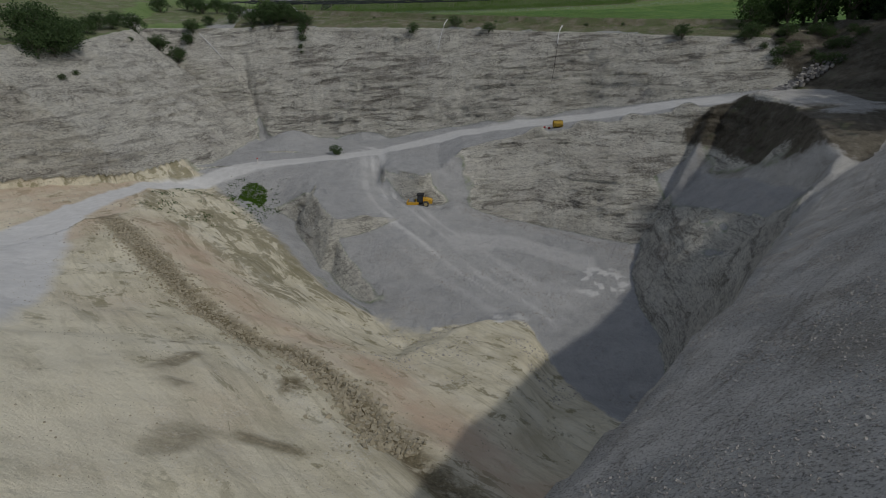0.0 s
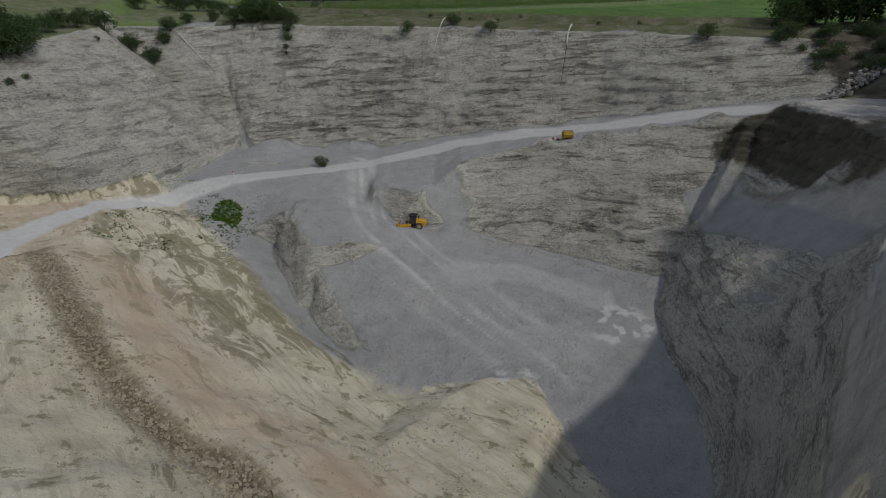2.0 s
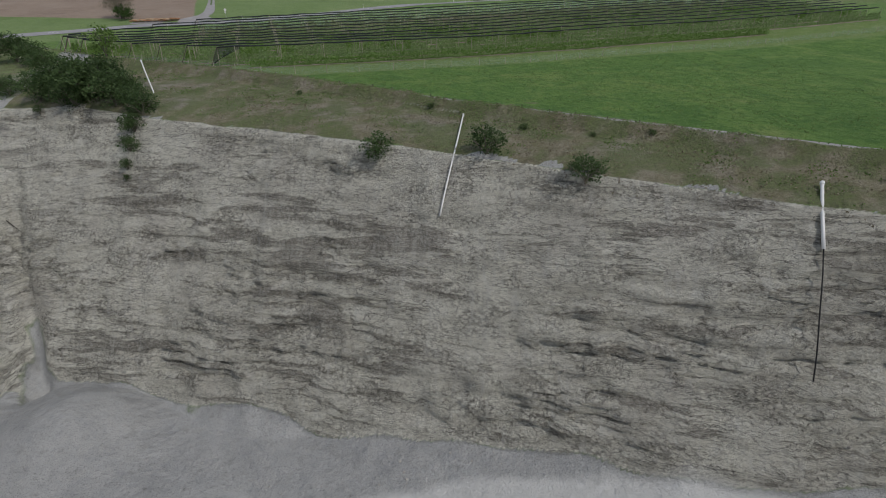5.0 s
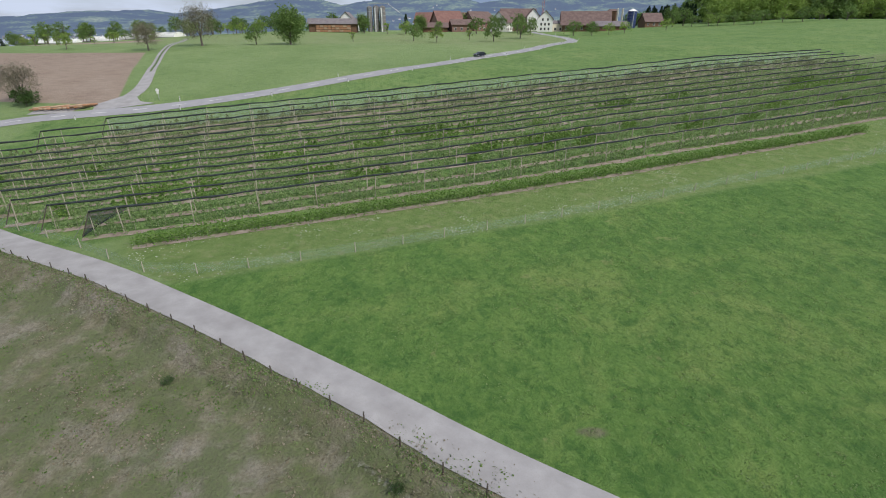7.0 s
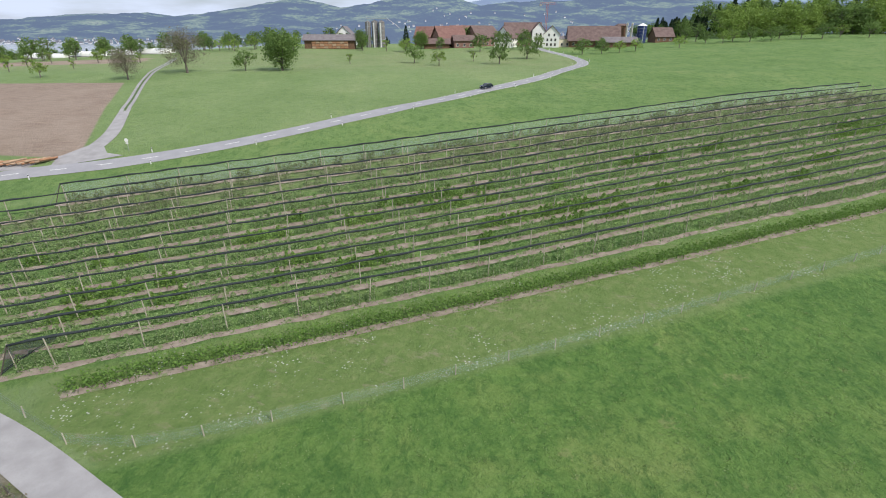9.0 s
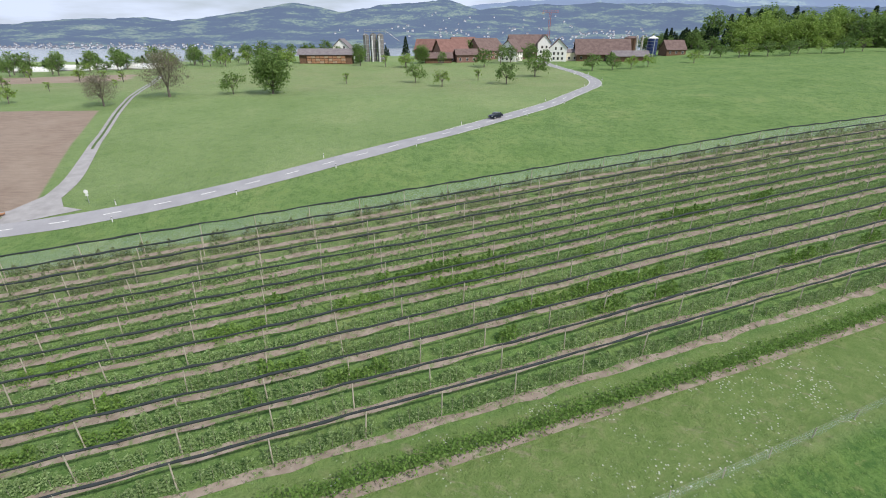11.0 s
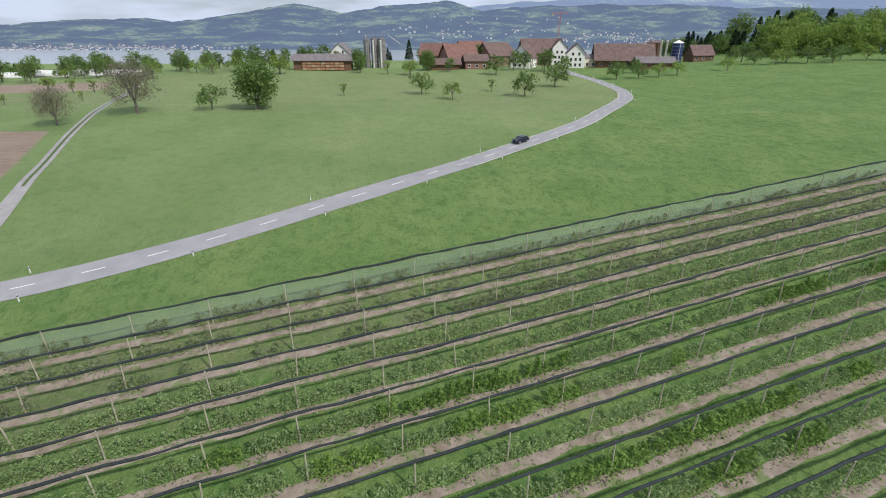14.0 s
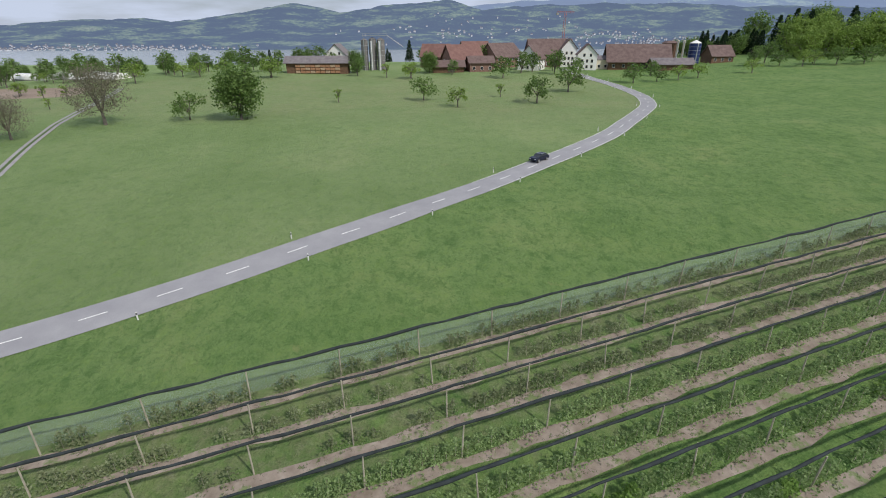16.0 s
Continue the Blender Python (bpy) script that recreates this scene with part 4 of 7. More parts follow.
def ribbon(line, width, lift, rows=3, crown=0.0):
    """A strip that follows the ground."""
    s, n = Shape(), rows
    pts = line
    for i, p in enumerate(pts):
        d = (pts[min(i + 1, len(pts) - 1)] - pts[max(i - 1, 0)]).normalized()
        side = Vector((-d.y, d.x, 0))
        w = width(i / (len(pts) - 1)) if callable(width) else width
        for k in range(n):
            t = k / (n - 1) * 2 - 1
            q = p + side * t * w / 2
            s.v.append((q.x, q.y, gz(q.x, q.y) + lift + crown * (1 - t * t)))
    for i in range(len(pts) - 1):
        for k in range(n - 1):
            s.f.append((i * n + k + 1, i * n + k, (i + 1) * n + k, (i + 1) * n + k + 1))
    return s


# ---------------------------------------------------------------- more materials
def make_leaf(name, dark, light, rough=0.6):
    m = Nodes(name, rough, 0, 0.25)
    c = m.ramp(m.island, [(0.0, dark), (1.0, light)])
    c = m.mix(m.ramp(m.noise(0.9, 3), [(0.4, 0.0), (0.7, 0.45)]), c, tuple(v * 0.55 for v in dark))
    c = m.mix(m.math("MULTIPLY", m.random(), 0.35), c, tuple(v * 1.25 for v in light))
    # light shines through the leaves
    through_leaf = m.n.new("ShaderNodeBsdfTranslucent")
    both = m.n.new("ShaderNodeMixShader")
    both.inputs["Fac"].default_value = 0.45
    m.l.new(c, through_leaf.inputs["Color"])
    m.l.new(m.b.outputs["BSDF"], both.inputs[1])
    m.l.new(through_leaf.outputs["BSDF"], both.inputs[2])
    m.l.new(both.outputs["Shader"], m.n["Material Output"].inputs["Surface"])
    return m.colour(c)


def make_asphalt():
    m = Nodes("asphalt_grey", 0.85, 0, 0.3)
    c = m.ramp(m.noise(0.3, 5), [(0.3, (0.27, 0.265, 0.28)), (0.7, (0.34, 0.335, 0.345))])
    c = m.mix(m.ramp(m.noise(14, 3), [(0.4, 0.0), (0.8, 0.5)]), c, (0.21, 0.21, 0.22))
    m.bump(m.noise(40, 3), 0.3, 0.01)
    return m.colour(c)


def make_gravel_path():
    m = Nodes("gravel_track", 0.9, 0, 0.2)
    c = m.ramp(m.noise(0.5, 6), [(0.3, (0.265, 0.255, 0.255)), (0.7, (0.355, 0.345, 0.345))])
    c = m.mix(m.ramp(m.noise(9, 3), [(0.45, 0.0), (0.8, 0.4)]), c, (0.28, 0.26, 0.24))
    m.bump(m.noise(12, 4), 0.4, 0.03)
    return m.colour(c)


def make_soil():
    m = Nodes("bare_soil", 0.95, 0, 0.15)
    c = m.ramp(m.noise(0.7, 6, 0.6), [(0.3, (0.19, 0.15, 0.12)), (0.55, (0.275, 0.228, 0.188)), (0.75, (0.36, 0.31, 0.262))])
    c = m.mix(m.ramp(m.noise(0.6, 6, 0.7), [(0.53, 0.0), (0.61, 0.8)]), c, (0.13, 0.19, 0.065))
    m.put(m.b.inputs["Alpha"], m.ramp(m.noise(1.1, 7, 0.78), [(0.36, 0.0), (0.44, 1.0)]))
    m.bump(m.noise(5, 5), 0.6, 0.06)
    return m.colour(c)


def make_roof(name, a, b):
    m = Nodes(name, 0.85, 0, 0.2)
    c = m.ramp(m.noise(0.6, 6), [(0.3, a), (0.7, b)])
    c = m.mix(m.ramp(m.noise(4, 4), [(0.5, 0.0), (0.8, 0.5)]), c, tuple(v * 0.55 for v in a))
    return m.colour(c)


def make_net(name, c, alpha):
    m = Nodes(name, 0.8, 0, 0.1)
    m.b.inputs["Alpha"].default_value = alpha
    return m.colour(m.mix(m.noise(3, 4), c, tuple(v * 1.5 for v in c)))


def make_side_net():
    """A fine pale net that lets light through."""
    m = Nodes("pale_side_net", 0.8, 0, 0.1)
    c = m.mix(m.noise(3, 4), (0.58, 0.66, 0.60), (0.74, 0.80, 0.75))
    lit, thin, clear, sheet = (m.n.new(k) for k in ("ShaderNodeBsdfTranslucent", "ShaderNodeMixShader", "ShaderNodeBsdfTransparent", "ShaderNodeMixShader"))
    m.l.new(c, lit.inputs["Color"])
    thin.inputs["Fac"].default_value, sheet.inputs["Fac"].default_value = 0.6, 0.24
    m.l.new(m.b.outputs["BSDF"], thin.inputs[1])
    m.l.new(lit.outputs["BSDF"], thin.inputs[2])
    m.l.new(clear.outputs["BSDF"], sheet.inputs[1])
    m.l.new(thin.outputs["Shader"], sheet.inputs[2])
    m.l.new(sheet.outputs["Shader"], m.n["Material Output"].inputs["Surface"])
    return m.colour(c)


def make_water():
    m = Nodes("lake_water", 0.22, 0, 0.6)
    m.bump(m.noise(0.15, 4, 0.6, (1, 3, 1)), 0.15, 0.3)
    return m.colour((0.34, 0.37, 0.39))


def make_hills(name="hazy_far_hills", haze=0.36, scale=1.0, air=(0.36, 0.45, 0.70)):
    """Woods, hedges and meadows on far slopes, blue haze put into colour and glow."""
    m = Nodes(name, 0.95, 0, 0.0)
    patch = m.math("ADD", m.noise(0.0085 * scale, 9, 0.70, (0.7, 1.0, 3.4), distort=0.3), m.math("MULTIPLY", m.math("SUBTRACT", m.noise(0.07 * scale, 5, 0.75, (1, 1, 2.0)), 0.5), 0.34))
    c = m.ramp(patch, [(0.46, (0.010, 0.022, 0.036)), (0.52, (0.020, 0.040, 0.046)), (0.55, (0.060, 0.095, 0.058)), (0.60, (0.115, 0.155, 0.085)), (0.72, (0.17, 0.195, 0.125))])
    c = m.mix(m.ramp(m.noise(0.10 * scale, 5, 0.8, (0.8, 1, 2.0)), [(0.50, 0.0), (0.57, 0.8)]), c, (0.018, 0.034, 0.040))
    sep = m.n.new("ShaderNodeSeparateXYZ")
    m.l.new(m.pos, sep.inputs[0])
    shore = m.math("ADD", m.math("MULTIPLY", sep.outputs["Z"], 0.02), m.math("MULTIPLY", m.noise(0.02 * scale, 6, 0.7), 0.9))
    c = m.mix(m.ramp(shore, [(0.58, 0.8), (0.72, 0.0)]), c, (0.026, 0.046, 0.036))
    # emission stands in for the blue air of the distance
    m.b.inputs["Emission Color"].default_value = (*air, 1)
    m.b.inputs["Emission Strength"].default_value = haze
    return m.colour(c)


M_LEAF = make_leaf("leaves_green", (0.085, 0.155, 0.040), (0.190, 0.285, 0.080))
M_LEAF_LIGHT = make_leaf("leaves_spring_green", (0.14, 0.235, 0.045), (0.29, 0.40, 0.095))
M_FRESH = make_leaf("fresh_crop_leaves", (0.115, 0.225, 0.045), (0.245, 0.375, 0.095))
M_LEAF_DARK = make_leaf("leaves_dark_green", (0.03, 0.065, 0.018), (0.075, 0.135, 0.035))
M_BUSH = make_leaf("bush_leaves", (0.045, 0.082, 0.030), (0.105, 0.165, 0.062))
M_HEDGE = make_leaf("hedge_leaves", (0.080, 0.165, 0.034), (0.195, 0.32, 0.075))
M_NEEDLE = make_leaf("needles", (0.012, 0.032, 0.014), (0.03, 0.06, 0.022))
M_BUD = make_leaf("young_buds", (0.165, 0.150, 0.105), (0.25, 0.235, 0.165))
M_BLOSSOM = make_leaf("pale_leaves", (0.15, 0.19, 0.09), (0.30, 0.34, 0.19))
M_GRASSBLADE = make_leaf("grass_blades", (0.05, 0.13, 0.012), (0.13, 0.235, 0.03))
M_TUFT = make_leaf("meadow_grass", (0.13, 0.21, 0.07), (0.23, 0.31, 0.12))
M_CROP = make_leaf("crop_leaves", (0.160, 0.250, 0.092), (0.33, 0.44, 0.19))
M_DRY = make_leaf("dry_stems", (0.20, 0.17, 0.11), (0.36, 0.32, 0.24))
M_BARK = plain("bark", (0.17, 0.15, 0.125), 0.95, 0, 0.3, 3.0, 0.1, 0.5)
M_ASPHALT, M_TRACK, M_SOIL = make_asphalt(), make_gravel_path(), make_soil()
M_WHITELINE = plain("road_paint_white", (0.78, 0.78, 0.76), 0.6)
M_NETDARK = plain("furled_net_dark", (0.030, 0.038, 0.040), 0.85, 0, 0.35, 1.5)
M_NETSHEET = make_side_net()
M_NETBLACK = make_net("dark_net", (0.03, 0.036, 0.04), 0.6)
M_FENCENET = make_net("pale_fence_net", (0.30, 0.41, 0.37), 0.10)
M_POST = plain("weathered_wood_post", (0.40, 0.37, 0.29), 0.9, 0, 0.25, 2.0)
M_DARKPOST = plain("dark_wood_post", (0.10, 0.085, 0.07), 0.9, 0, 0.3, 2.0)
M_WIRE = plain("fence_wire", (0.30, 0.30, 0.29), 0.5, 0.8)
M_WHITE = plain("white_render", (0.80, 0.79, 0.76), 0.85, 0, 0.05, 1.2)
M_CREAM = plain("cream_render", (0.66, 0.60, 0.48), 0.85, 0, 0.07, 1.0)
M_WOOD = plain("brown_boarding", (0.16, 0.095, 0.06), 0.85, 0, 0.3, 1.5)
M_REDWALL = plain("red_brown_boarding", (0.24, 0.14, 0.115), 0.85, 0, 0.25, 1.2)
M_LOG = plain("cut_timber", (0.37, 0.20, 0.115), 0.85, 0, 0.3, 2.5)
M_LOGGREY = plain("peeled_logs", (0.42, 0.30, 0.20), 0.85, 0, 0.3, 1.5)
M_ROOFRED = make_roof("red_clay_roof", (0.165, 0.090, 0.078), (0.245, 0.138, 0.118))
M_ROOFBROWN = make_roof("brown_clay_roof", (0.125, 0.085, 0.078), (0.195, 0.14, 0.128))
M_ROOFGREY = make_roof("grey_sheet_roof", (0.15, 0.13, 0.14), (0.23, 0.21, 0.21))
M_TOWN = plain("far_pale_plaster", (0.58, 0.60, 0.64), 0.9, 0, 0.12, 0.05)
# far roofs, the blue haze of distance mixed into their colour
M_ROOFFAR = make_roof("hazy_far_roofs", (0.15, 0.155, 0.19), (0.22, 0.225, 0.26))
M_PANE = plain("window_glass_dark", (0.03, 0.035, 0.045), 0.15, 0, 0.2, 0.5, 0.6)
M_STEEL = plain("galvanised_steel", (0.48, 0.49, 0.50), 0.4, 0.7, 0.1, 1.0)
M_CONCRETE = plain("concrete_grey", (0.34, 0.32, 0.30), 0.9, 0, 0.12, 0.6)
M_SILO = plain("weathered_silo_concrete", (0.20, 0.19, 0.185), 0.85, 0, 0.25, 0.5)
# crane red, dulled as haze would dull it at that distance
M_CRANE = plain("hazed_red_crane_paint", (0.42, 0.15, 0.14), 0.6)
M_BLUE = plain("blue_steel", (0.03, 0.05, 0.16), 0.45, 0.2, 0.15, 0.8)
M_REDPAINT = plain("red_paint", (0.50, 0.06, 0.05), 0.5)
M_YELLOW = plain("yellow_machine_paint", (0.62, 0.36, 0.03), 0.45, 0, 0.15, 2.0, 0.5)
M_YELLOWDUST = plain("dusty_yellow_steel", (0.60, 0.40, 0.06), 0.7, 0, 0.2, 2.0)
M_BLACK = plain("black_steel", (0.02, 0.02, 0.022), 0.5, 0.2, 0.2, 2.0)
M_TYRE = plain("dusty_tyre", (0.10, 0.095, 0.085), 0.9, 0, 0.2, 4.0)
M_RIM = plain("wheel_rim_tan", (0.45, 0.36, 0.18), 0.6, 0.1)
M_CARPAINT = plain("dark_blue_car_paint", (0.018, 0.024, 0.05), 0.2, 0.4, 0.1, 1.0, 0.6)
M_PLASTIC = plain("white_plastic_pipe", (0.78, 0.78, 0.77), 0.4, 0, 0.06, 1.0)
M_ROCK = plain("loose_grey_stone", (0.40, 0.38, 0.35), 0.95, 0, 0.3, 2.0, 0.15, 0.4)
M_ROCKDARK = plain("dark_block_stone", (0.22, 0.215, 0.21), 0.95, 0, 0.3, 1.2, 0.15, 0.4)
M_BANKSTONE = plain("bank_stone", (0.36, 0.345, 0.32), 0.95, 0, 0.35, 2.0, 0.15, 0.4)
M_ROCKTAN = plain("ochre_stone", (0.37, 0.335, 0.25), 0.95, 0, 0.3, 2.0, 0.15, 0.4)
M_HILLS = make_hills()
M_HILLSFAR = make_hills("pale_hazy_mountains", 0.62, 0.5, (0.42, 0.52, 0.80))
M_WATER = make_water()


# ---------------------------------------------------------------- distance
def build_hills():
    gx = np.linspace(-3000, 3000, 300)
    gy = np.concatenate([np.linspace(2060, 2400, 30), np.linspace(2412, 2950, 48)])
    X, Y = np.meshgrid(gx, gy)
    Z = hill_height(X, Y)
    r, c = X.shape
    idx = np.arange(r * c).reshape(r, c)
    F = np.stack([idx[:-1, :-1], idx[:-1, 1:], idx[1:, 1:], idx[1:, :-1]], -1).reshape(-1, 4)
    me = bpy.data.meshes.new("far_hills")
    me.from_pydata(np.stack([X, Y, Z], -1).reshape(-1, 3).tolist(), [], F.tolist())
    me.polygons.foreach_set("use_smooth", np.ones(len(me.polygons), bool))
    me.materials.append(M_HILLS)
    return tagged(new("backdrop_hills", me), "blue-green wooded hills beyond a lake", "hills", kind="structure")


build_hills()


def build_far_ridge():
    """The paler ridge behind the hills, rising under the cloud to the east."""
    gx, gy = np.linspace(-3200, 3400, 240), np.linspace(3000, 3600, 30)
    X, Y = np.meshgrid(gx, gy)
    top = np.interp(gx, [-3200, -1200, -300, 200, 700, 1200, 1700, 2300, 3400], [120, 130, 180, 235, 265, 300, 315, 330, 340])[None, :]
    Z = 20 + (top - 20) * smooth(3000, 3450, Y) + (26 * fbm(X / 260, Y / 260, 0, 3) + 6 * fbm(X / 50, Y / 50, 0, 2)) * smooth(3000, 3200, Y)
    r, c = X.shape
    idx = np.arange(r * c).reshape(r, c)
    F = np.stack([idx[:-1, :-1], idx[:-1, 1:], idx[1:, 1:], idx[1:, :-1]], -1).reshape(-1, 4)
    me = bpy.data.meshes.new("far_ridge")
    me.from_pydata(np.stack([X, Y, Z], -1).reshape(-1, 3).tolist(), [], F.tolist())
    me.polygons.foreach_set("use_smooth", np.ones(len(me.polygons), bool))
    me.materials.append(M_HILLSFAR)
    return tagged(new("backdrop_ridge", me), "pale blue ridge fading under cloud", "hills", kind="structure")


build_far_ridge()
lake = Shape().add([(-3500, 980, 6.6), (3500, 980, 6.6), (3500, 2090, 6.6), (-3500, 2090, 6.6)], [(0, 1, 2, 3)])
solid("water_lake", lake, M_WATER, "pale grey lake below far hills", "lake", kind="structure")


def build_towns():
    rnd = random.Random(5)
    for label, spots, n in (("white houses of a far town on the lake shore", ((-1650, 2130, 330, 60), (-1250, 2140, 360, 50)), 260),
                            ("pale houses scattered up the far hillside", ((640, 2230, 260, 90), (120, 2400, 420, 150), (900, 2170, 300, 60), (960, 2200, 260, 60)), 260)):
        w, r = Shape(), Shape()
        for i in range(n):
            cx, cy, sx, sy = spots[i % len(spots)]
            x, y = rnd.gauss(cx, sx * 0.55), rnd.gauss(cy, sy * 0.6)
            y = max(2085, y)
            z = float(hill_height(np.array([x]), np.array([y]))[0])
            a, b, h = rnd.uniform(4, 9), rnd.uniform(4, 7), rnd.uniform(1.2, 3.4)
            m = Matrix.Rotation(rnd.uniform(-0.5, 0.5), 4, "Z")
            w.box((x, y, z + h / 2), (a, b, h + 3), m)
            r.add([Vector((x, y, z + h + 1.4)) + m.to_3x3() @ Vector(p) for p in ((-a / 2, -b / 2, 0), (a / 2, -b / 2, 0), (a / 2, b / 2, 0), (-a / 2, b / 2, 0), (-a / 2, 0, 4), (a / 2, 0, 4))],
                  [(0, 1, 5, 4), (2, 3, 4, 5), (0, 4, 3), (1, 2, 5)])
        town = thing("far_town", (0, 0, 0), label, "town")
        tagged(town, kind="stuff")
        tagged(part("walls", w, M_TOWN, town), kind="stuff")
        tagged(part("roofs", r, M_ROOFFAR, town), kind="stuff")


build_towns()


# ---------------------------------------------------------------- trees
def make_tree(name, seed, height, spread, trunk_h, leaves, leaf, mat, label, category="tree", droop=0.0, bark=M_BARK, group="", flat=0.75, hollow=0.45):
    """A tree with a tapered trunk, forking limbs and a crown of clumped leaves with gaps; stands at the origin."""
    rnd = random.Random(seed)
    t = thing(name, (0, 0, 0), label, category, group)
    wood, crown, tips = Shape(), Shape(), []
    lean = Vector((rnd.uniform(-0.06, 0.06), rnd.uniform(-0.06, 0.06), 1))
    r0 = 0.022 * height + 0.05
    top = lean * trunk_h
    wood.tube([(0, 0, -0.4), lean * trunk_h * 0.5, top], [r0 * 1.3, r0, r0 * 0.8], 7)
    centre = Vector((0, 0, (height + trunk_h * 0.8) / 2))
    n = 7 if spread > 3 else 5
    for i in range(n):
        a = 2 * math.pi * (i + rnd.uniform(-0.3, 0.3)) / n
        up = rnd.uniform(0.25, 1.0)
        end = Vector((math.cos(a) * spread * 0.42 * (1.25 - up * 0.8), math.sin(a) * spread * 0.42 * (1.25 - up * 0.8), trunk_h + (height - trunk_h) * (0.35 + 0.5 * up)))
        mid = top.lerp(end, 0.5) + Vector((rnd.uniform(-0.2, 0.2), rnd.uniform(-0.2, 0.2), 0.12 * height * (1 - up)))
        wood.tube([top * 0.92, mid, end], [r0 * 0.55, r0 * 0.32, r0 * 0.08], 5, False)
        tips += [end, mid.lerp(end, 0.5)]
        for k in range(3):
            e2 = mid.lerp(end, rnd.uniform(0.3, 0.9)) + Vector((rnd.gauss(0, 1), rnd.gauss(0, 1), rnd.uniform(-0.2, 0.9))) * spread * 0.15
            wood.tube([mid.lerp(end, 0.3), e2], [r0 * 0.2, r0 * 0.05], 4, False)
            tips.append(e2)
    clumps = []
    hz = (height - trunk_h * 0.8) / 2
    for i in range(max(14, leaves // 26)):
        d = Vector((rnd.gauss(0, 1), rnd.gauss(0, 1), rnd.gauss(0, 1))).normalized() * rnd.uniform(hollow, 1.0) ** 0.6
        c = centre + Vector((d.x * spread / 2, d.y * spread / 2, d.z * hz))
        if i % 3 == 0:
            c = c.lerp(rnd.choice(tips), 0.6)
        c.z -= droop * (Vector((d.x, d.y)).length ** 2) * height * 0.2
        if c.z > trunk_h * 0.55:
            clumps.append((c, rnd.uniform(0.10, 0.19) * spread))
    for c, r in clumps:
        for k in range(leaves // len(clumps)):
            p = c + Vector((rnd.gauss(0, 0.5), rnd.gauss(0, 0.5), rnd.gauss(0, 0.5 * flat))) * r
            crown.leaf(p, leaf * rnd.uniform(0.6, 1.35), rnd, 0.2)
    part("trunk", wood, bark, t)
    part("crown", crown, mat, t)
    return t


def make_conifer(name, seed, height, spread, tiers, label):
    rnd = random.Random(seed)
    t = thing(name, (0, 0, 0), label, "tree", "wood beside the meadow")
    part("trunk", Shape().tube([(0, 0, -0.5), (0, 0, height * 0.95)], [0.018 * height, 0.03], 6), M_BARK, t)
    crown = Shape()
    for i in range(tiers):
        h = 0.14 + 0.84 * i / tiers
        r = spread / 2 * (1 - h) ** 0.8 + 0.15
        for k in range(int(40 * (1.1 - h)) + 6):
            a, q = rnd.uniform(0, 2 * math.pi), rnd.uniform(0.35, 1.0) * r
            crown.leaf((math.cos(a) * q, math.sin(a) * q, height * h - 0.25 * q + rnd.uniform(-0.4, 0.4)), rnd.uniform(0.7, 1.3) * height * 0.055, rnd, 0.3)
    part("crown", crown, M_NEEDLE, t)
    return t


def plant(proto, x, y, turn=0.0, size=1.0, first=False, sink=0.0):
    m = pose(x, y, gz(x, y) - sink, 0, 0, turn) @ Matrix.Scale(size, 4)
    if first:
        proto.matrix_basis = m
        return proto
    c = copy_thing(proto, pose(x, y, gz(x, y) - sink, 0, 0, turn))
    c.matrix_basis = m
    return c


class Grove:
    """A kind of tree, planted again and again."""

    def __init__(self, proto):
        self.proto, self.used = proto, False

    def at(self, x, y, turn=0.0, size=1.0, sink=0.0):
        c = plant(self.proto, x, y, turn, size, not self.used, sink)
        self.used = True
        return c


G_ORCH = "fruit trees on the meadow"
apple_a = Grove(make_tree("apple_tree", 11, 7.4, 8.6, 1.9, 900, 0.62, M_LEAF, "spreading apple tree in leaf on the meadow", "tree", 0.5, group=G_ORCH))
apple_b = Grove(make_tree("apple_tree", 23, 6.8, 7.6, 2.0, 620, 0.58, M_LEAF_LIGHT, "open-crowned fruit tree with fresh leaves on the meadow", "tree", 0.4, group=G_ORCH))
pear = Grove(make_tree("pear_tree", 5, 16.0, 13.6, 1.6, 7500, 0.72, M_LEAF, "large round leafy pear tree on the meadow", "tree", 0.15, group=G_ORCH, hollow=0.1, flat=0.95))
sapling = Grove(make_tree("young_fruit_tree", 31, 4.6, 3.6, 1.6, 240, 0.46, M_LEAF_LIGHT, "small young fruit tree on the meadow", "tree", 0.2, group=G_ORCH))
bare = Grove(make_tree("walnut_tree", 41, 15.0, 14.0, 3.0, 6500, 0.36, M_BUD, "walnut tree still nearly bare, budding brown", "tree", 0.2, group=G_ORCH))
for x, y, turn, size in ((-76.1, 210.9, 20, 0.98), (23.5, 241, 70, 1.12), (-13.9, 247.2, 140, 1.02), (39.2, 264.6, 200, 1.22), (72, 289, 10, 1.05), (83.2, 292.5, 99, 0.9), (19.5, 305, 33, 1.2)):
    apple_a.at(x, y, turn, size)
for x, y, turn, size in ((-2.8, 232.1, 15, 0.92), (93.8, 296, 80, 0.95), (103.1, 298, 160, 0.95), (127.8, 301, 40, 0.95), (-144.1, 197, 0, 0.8), (-21.4, 303.7, 60, 1.1), (-120.7, 315.4, 130, 1.0), (-144.6, 303.7, 22, 1.3), (-84.5, 305.9, 200, 1.35), (164, 315, 10, 0.9)):
    apple_b.at(x, y, turn, size)
pear.at(-62.3, 211.5, 0, 0.92)
pear.at(-49.5, 326, 80, 0.66)
pear.at(-13.9, 324, 160, 0.62)
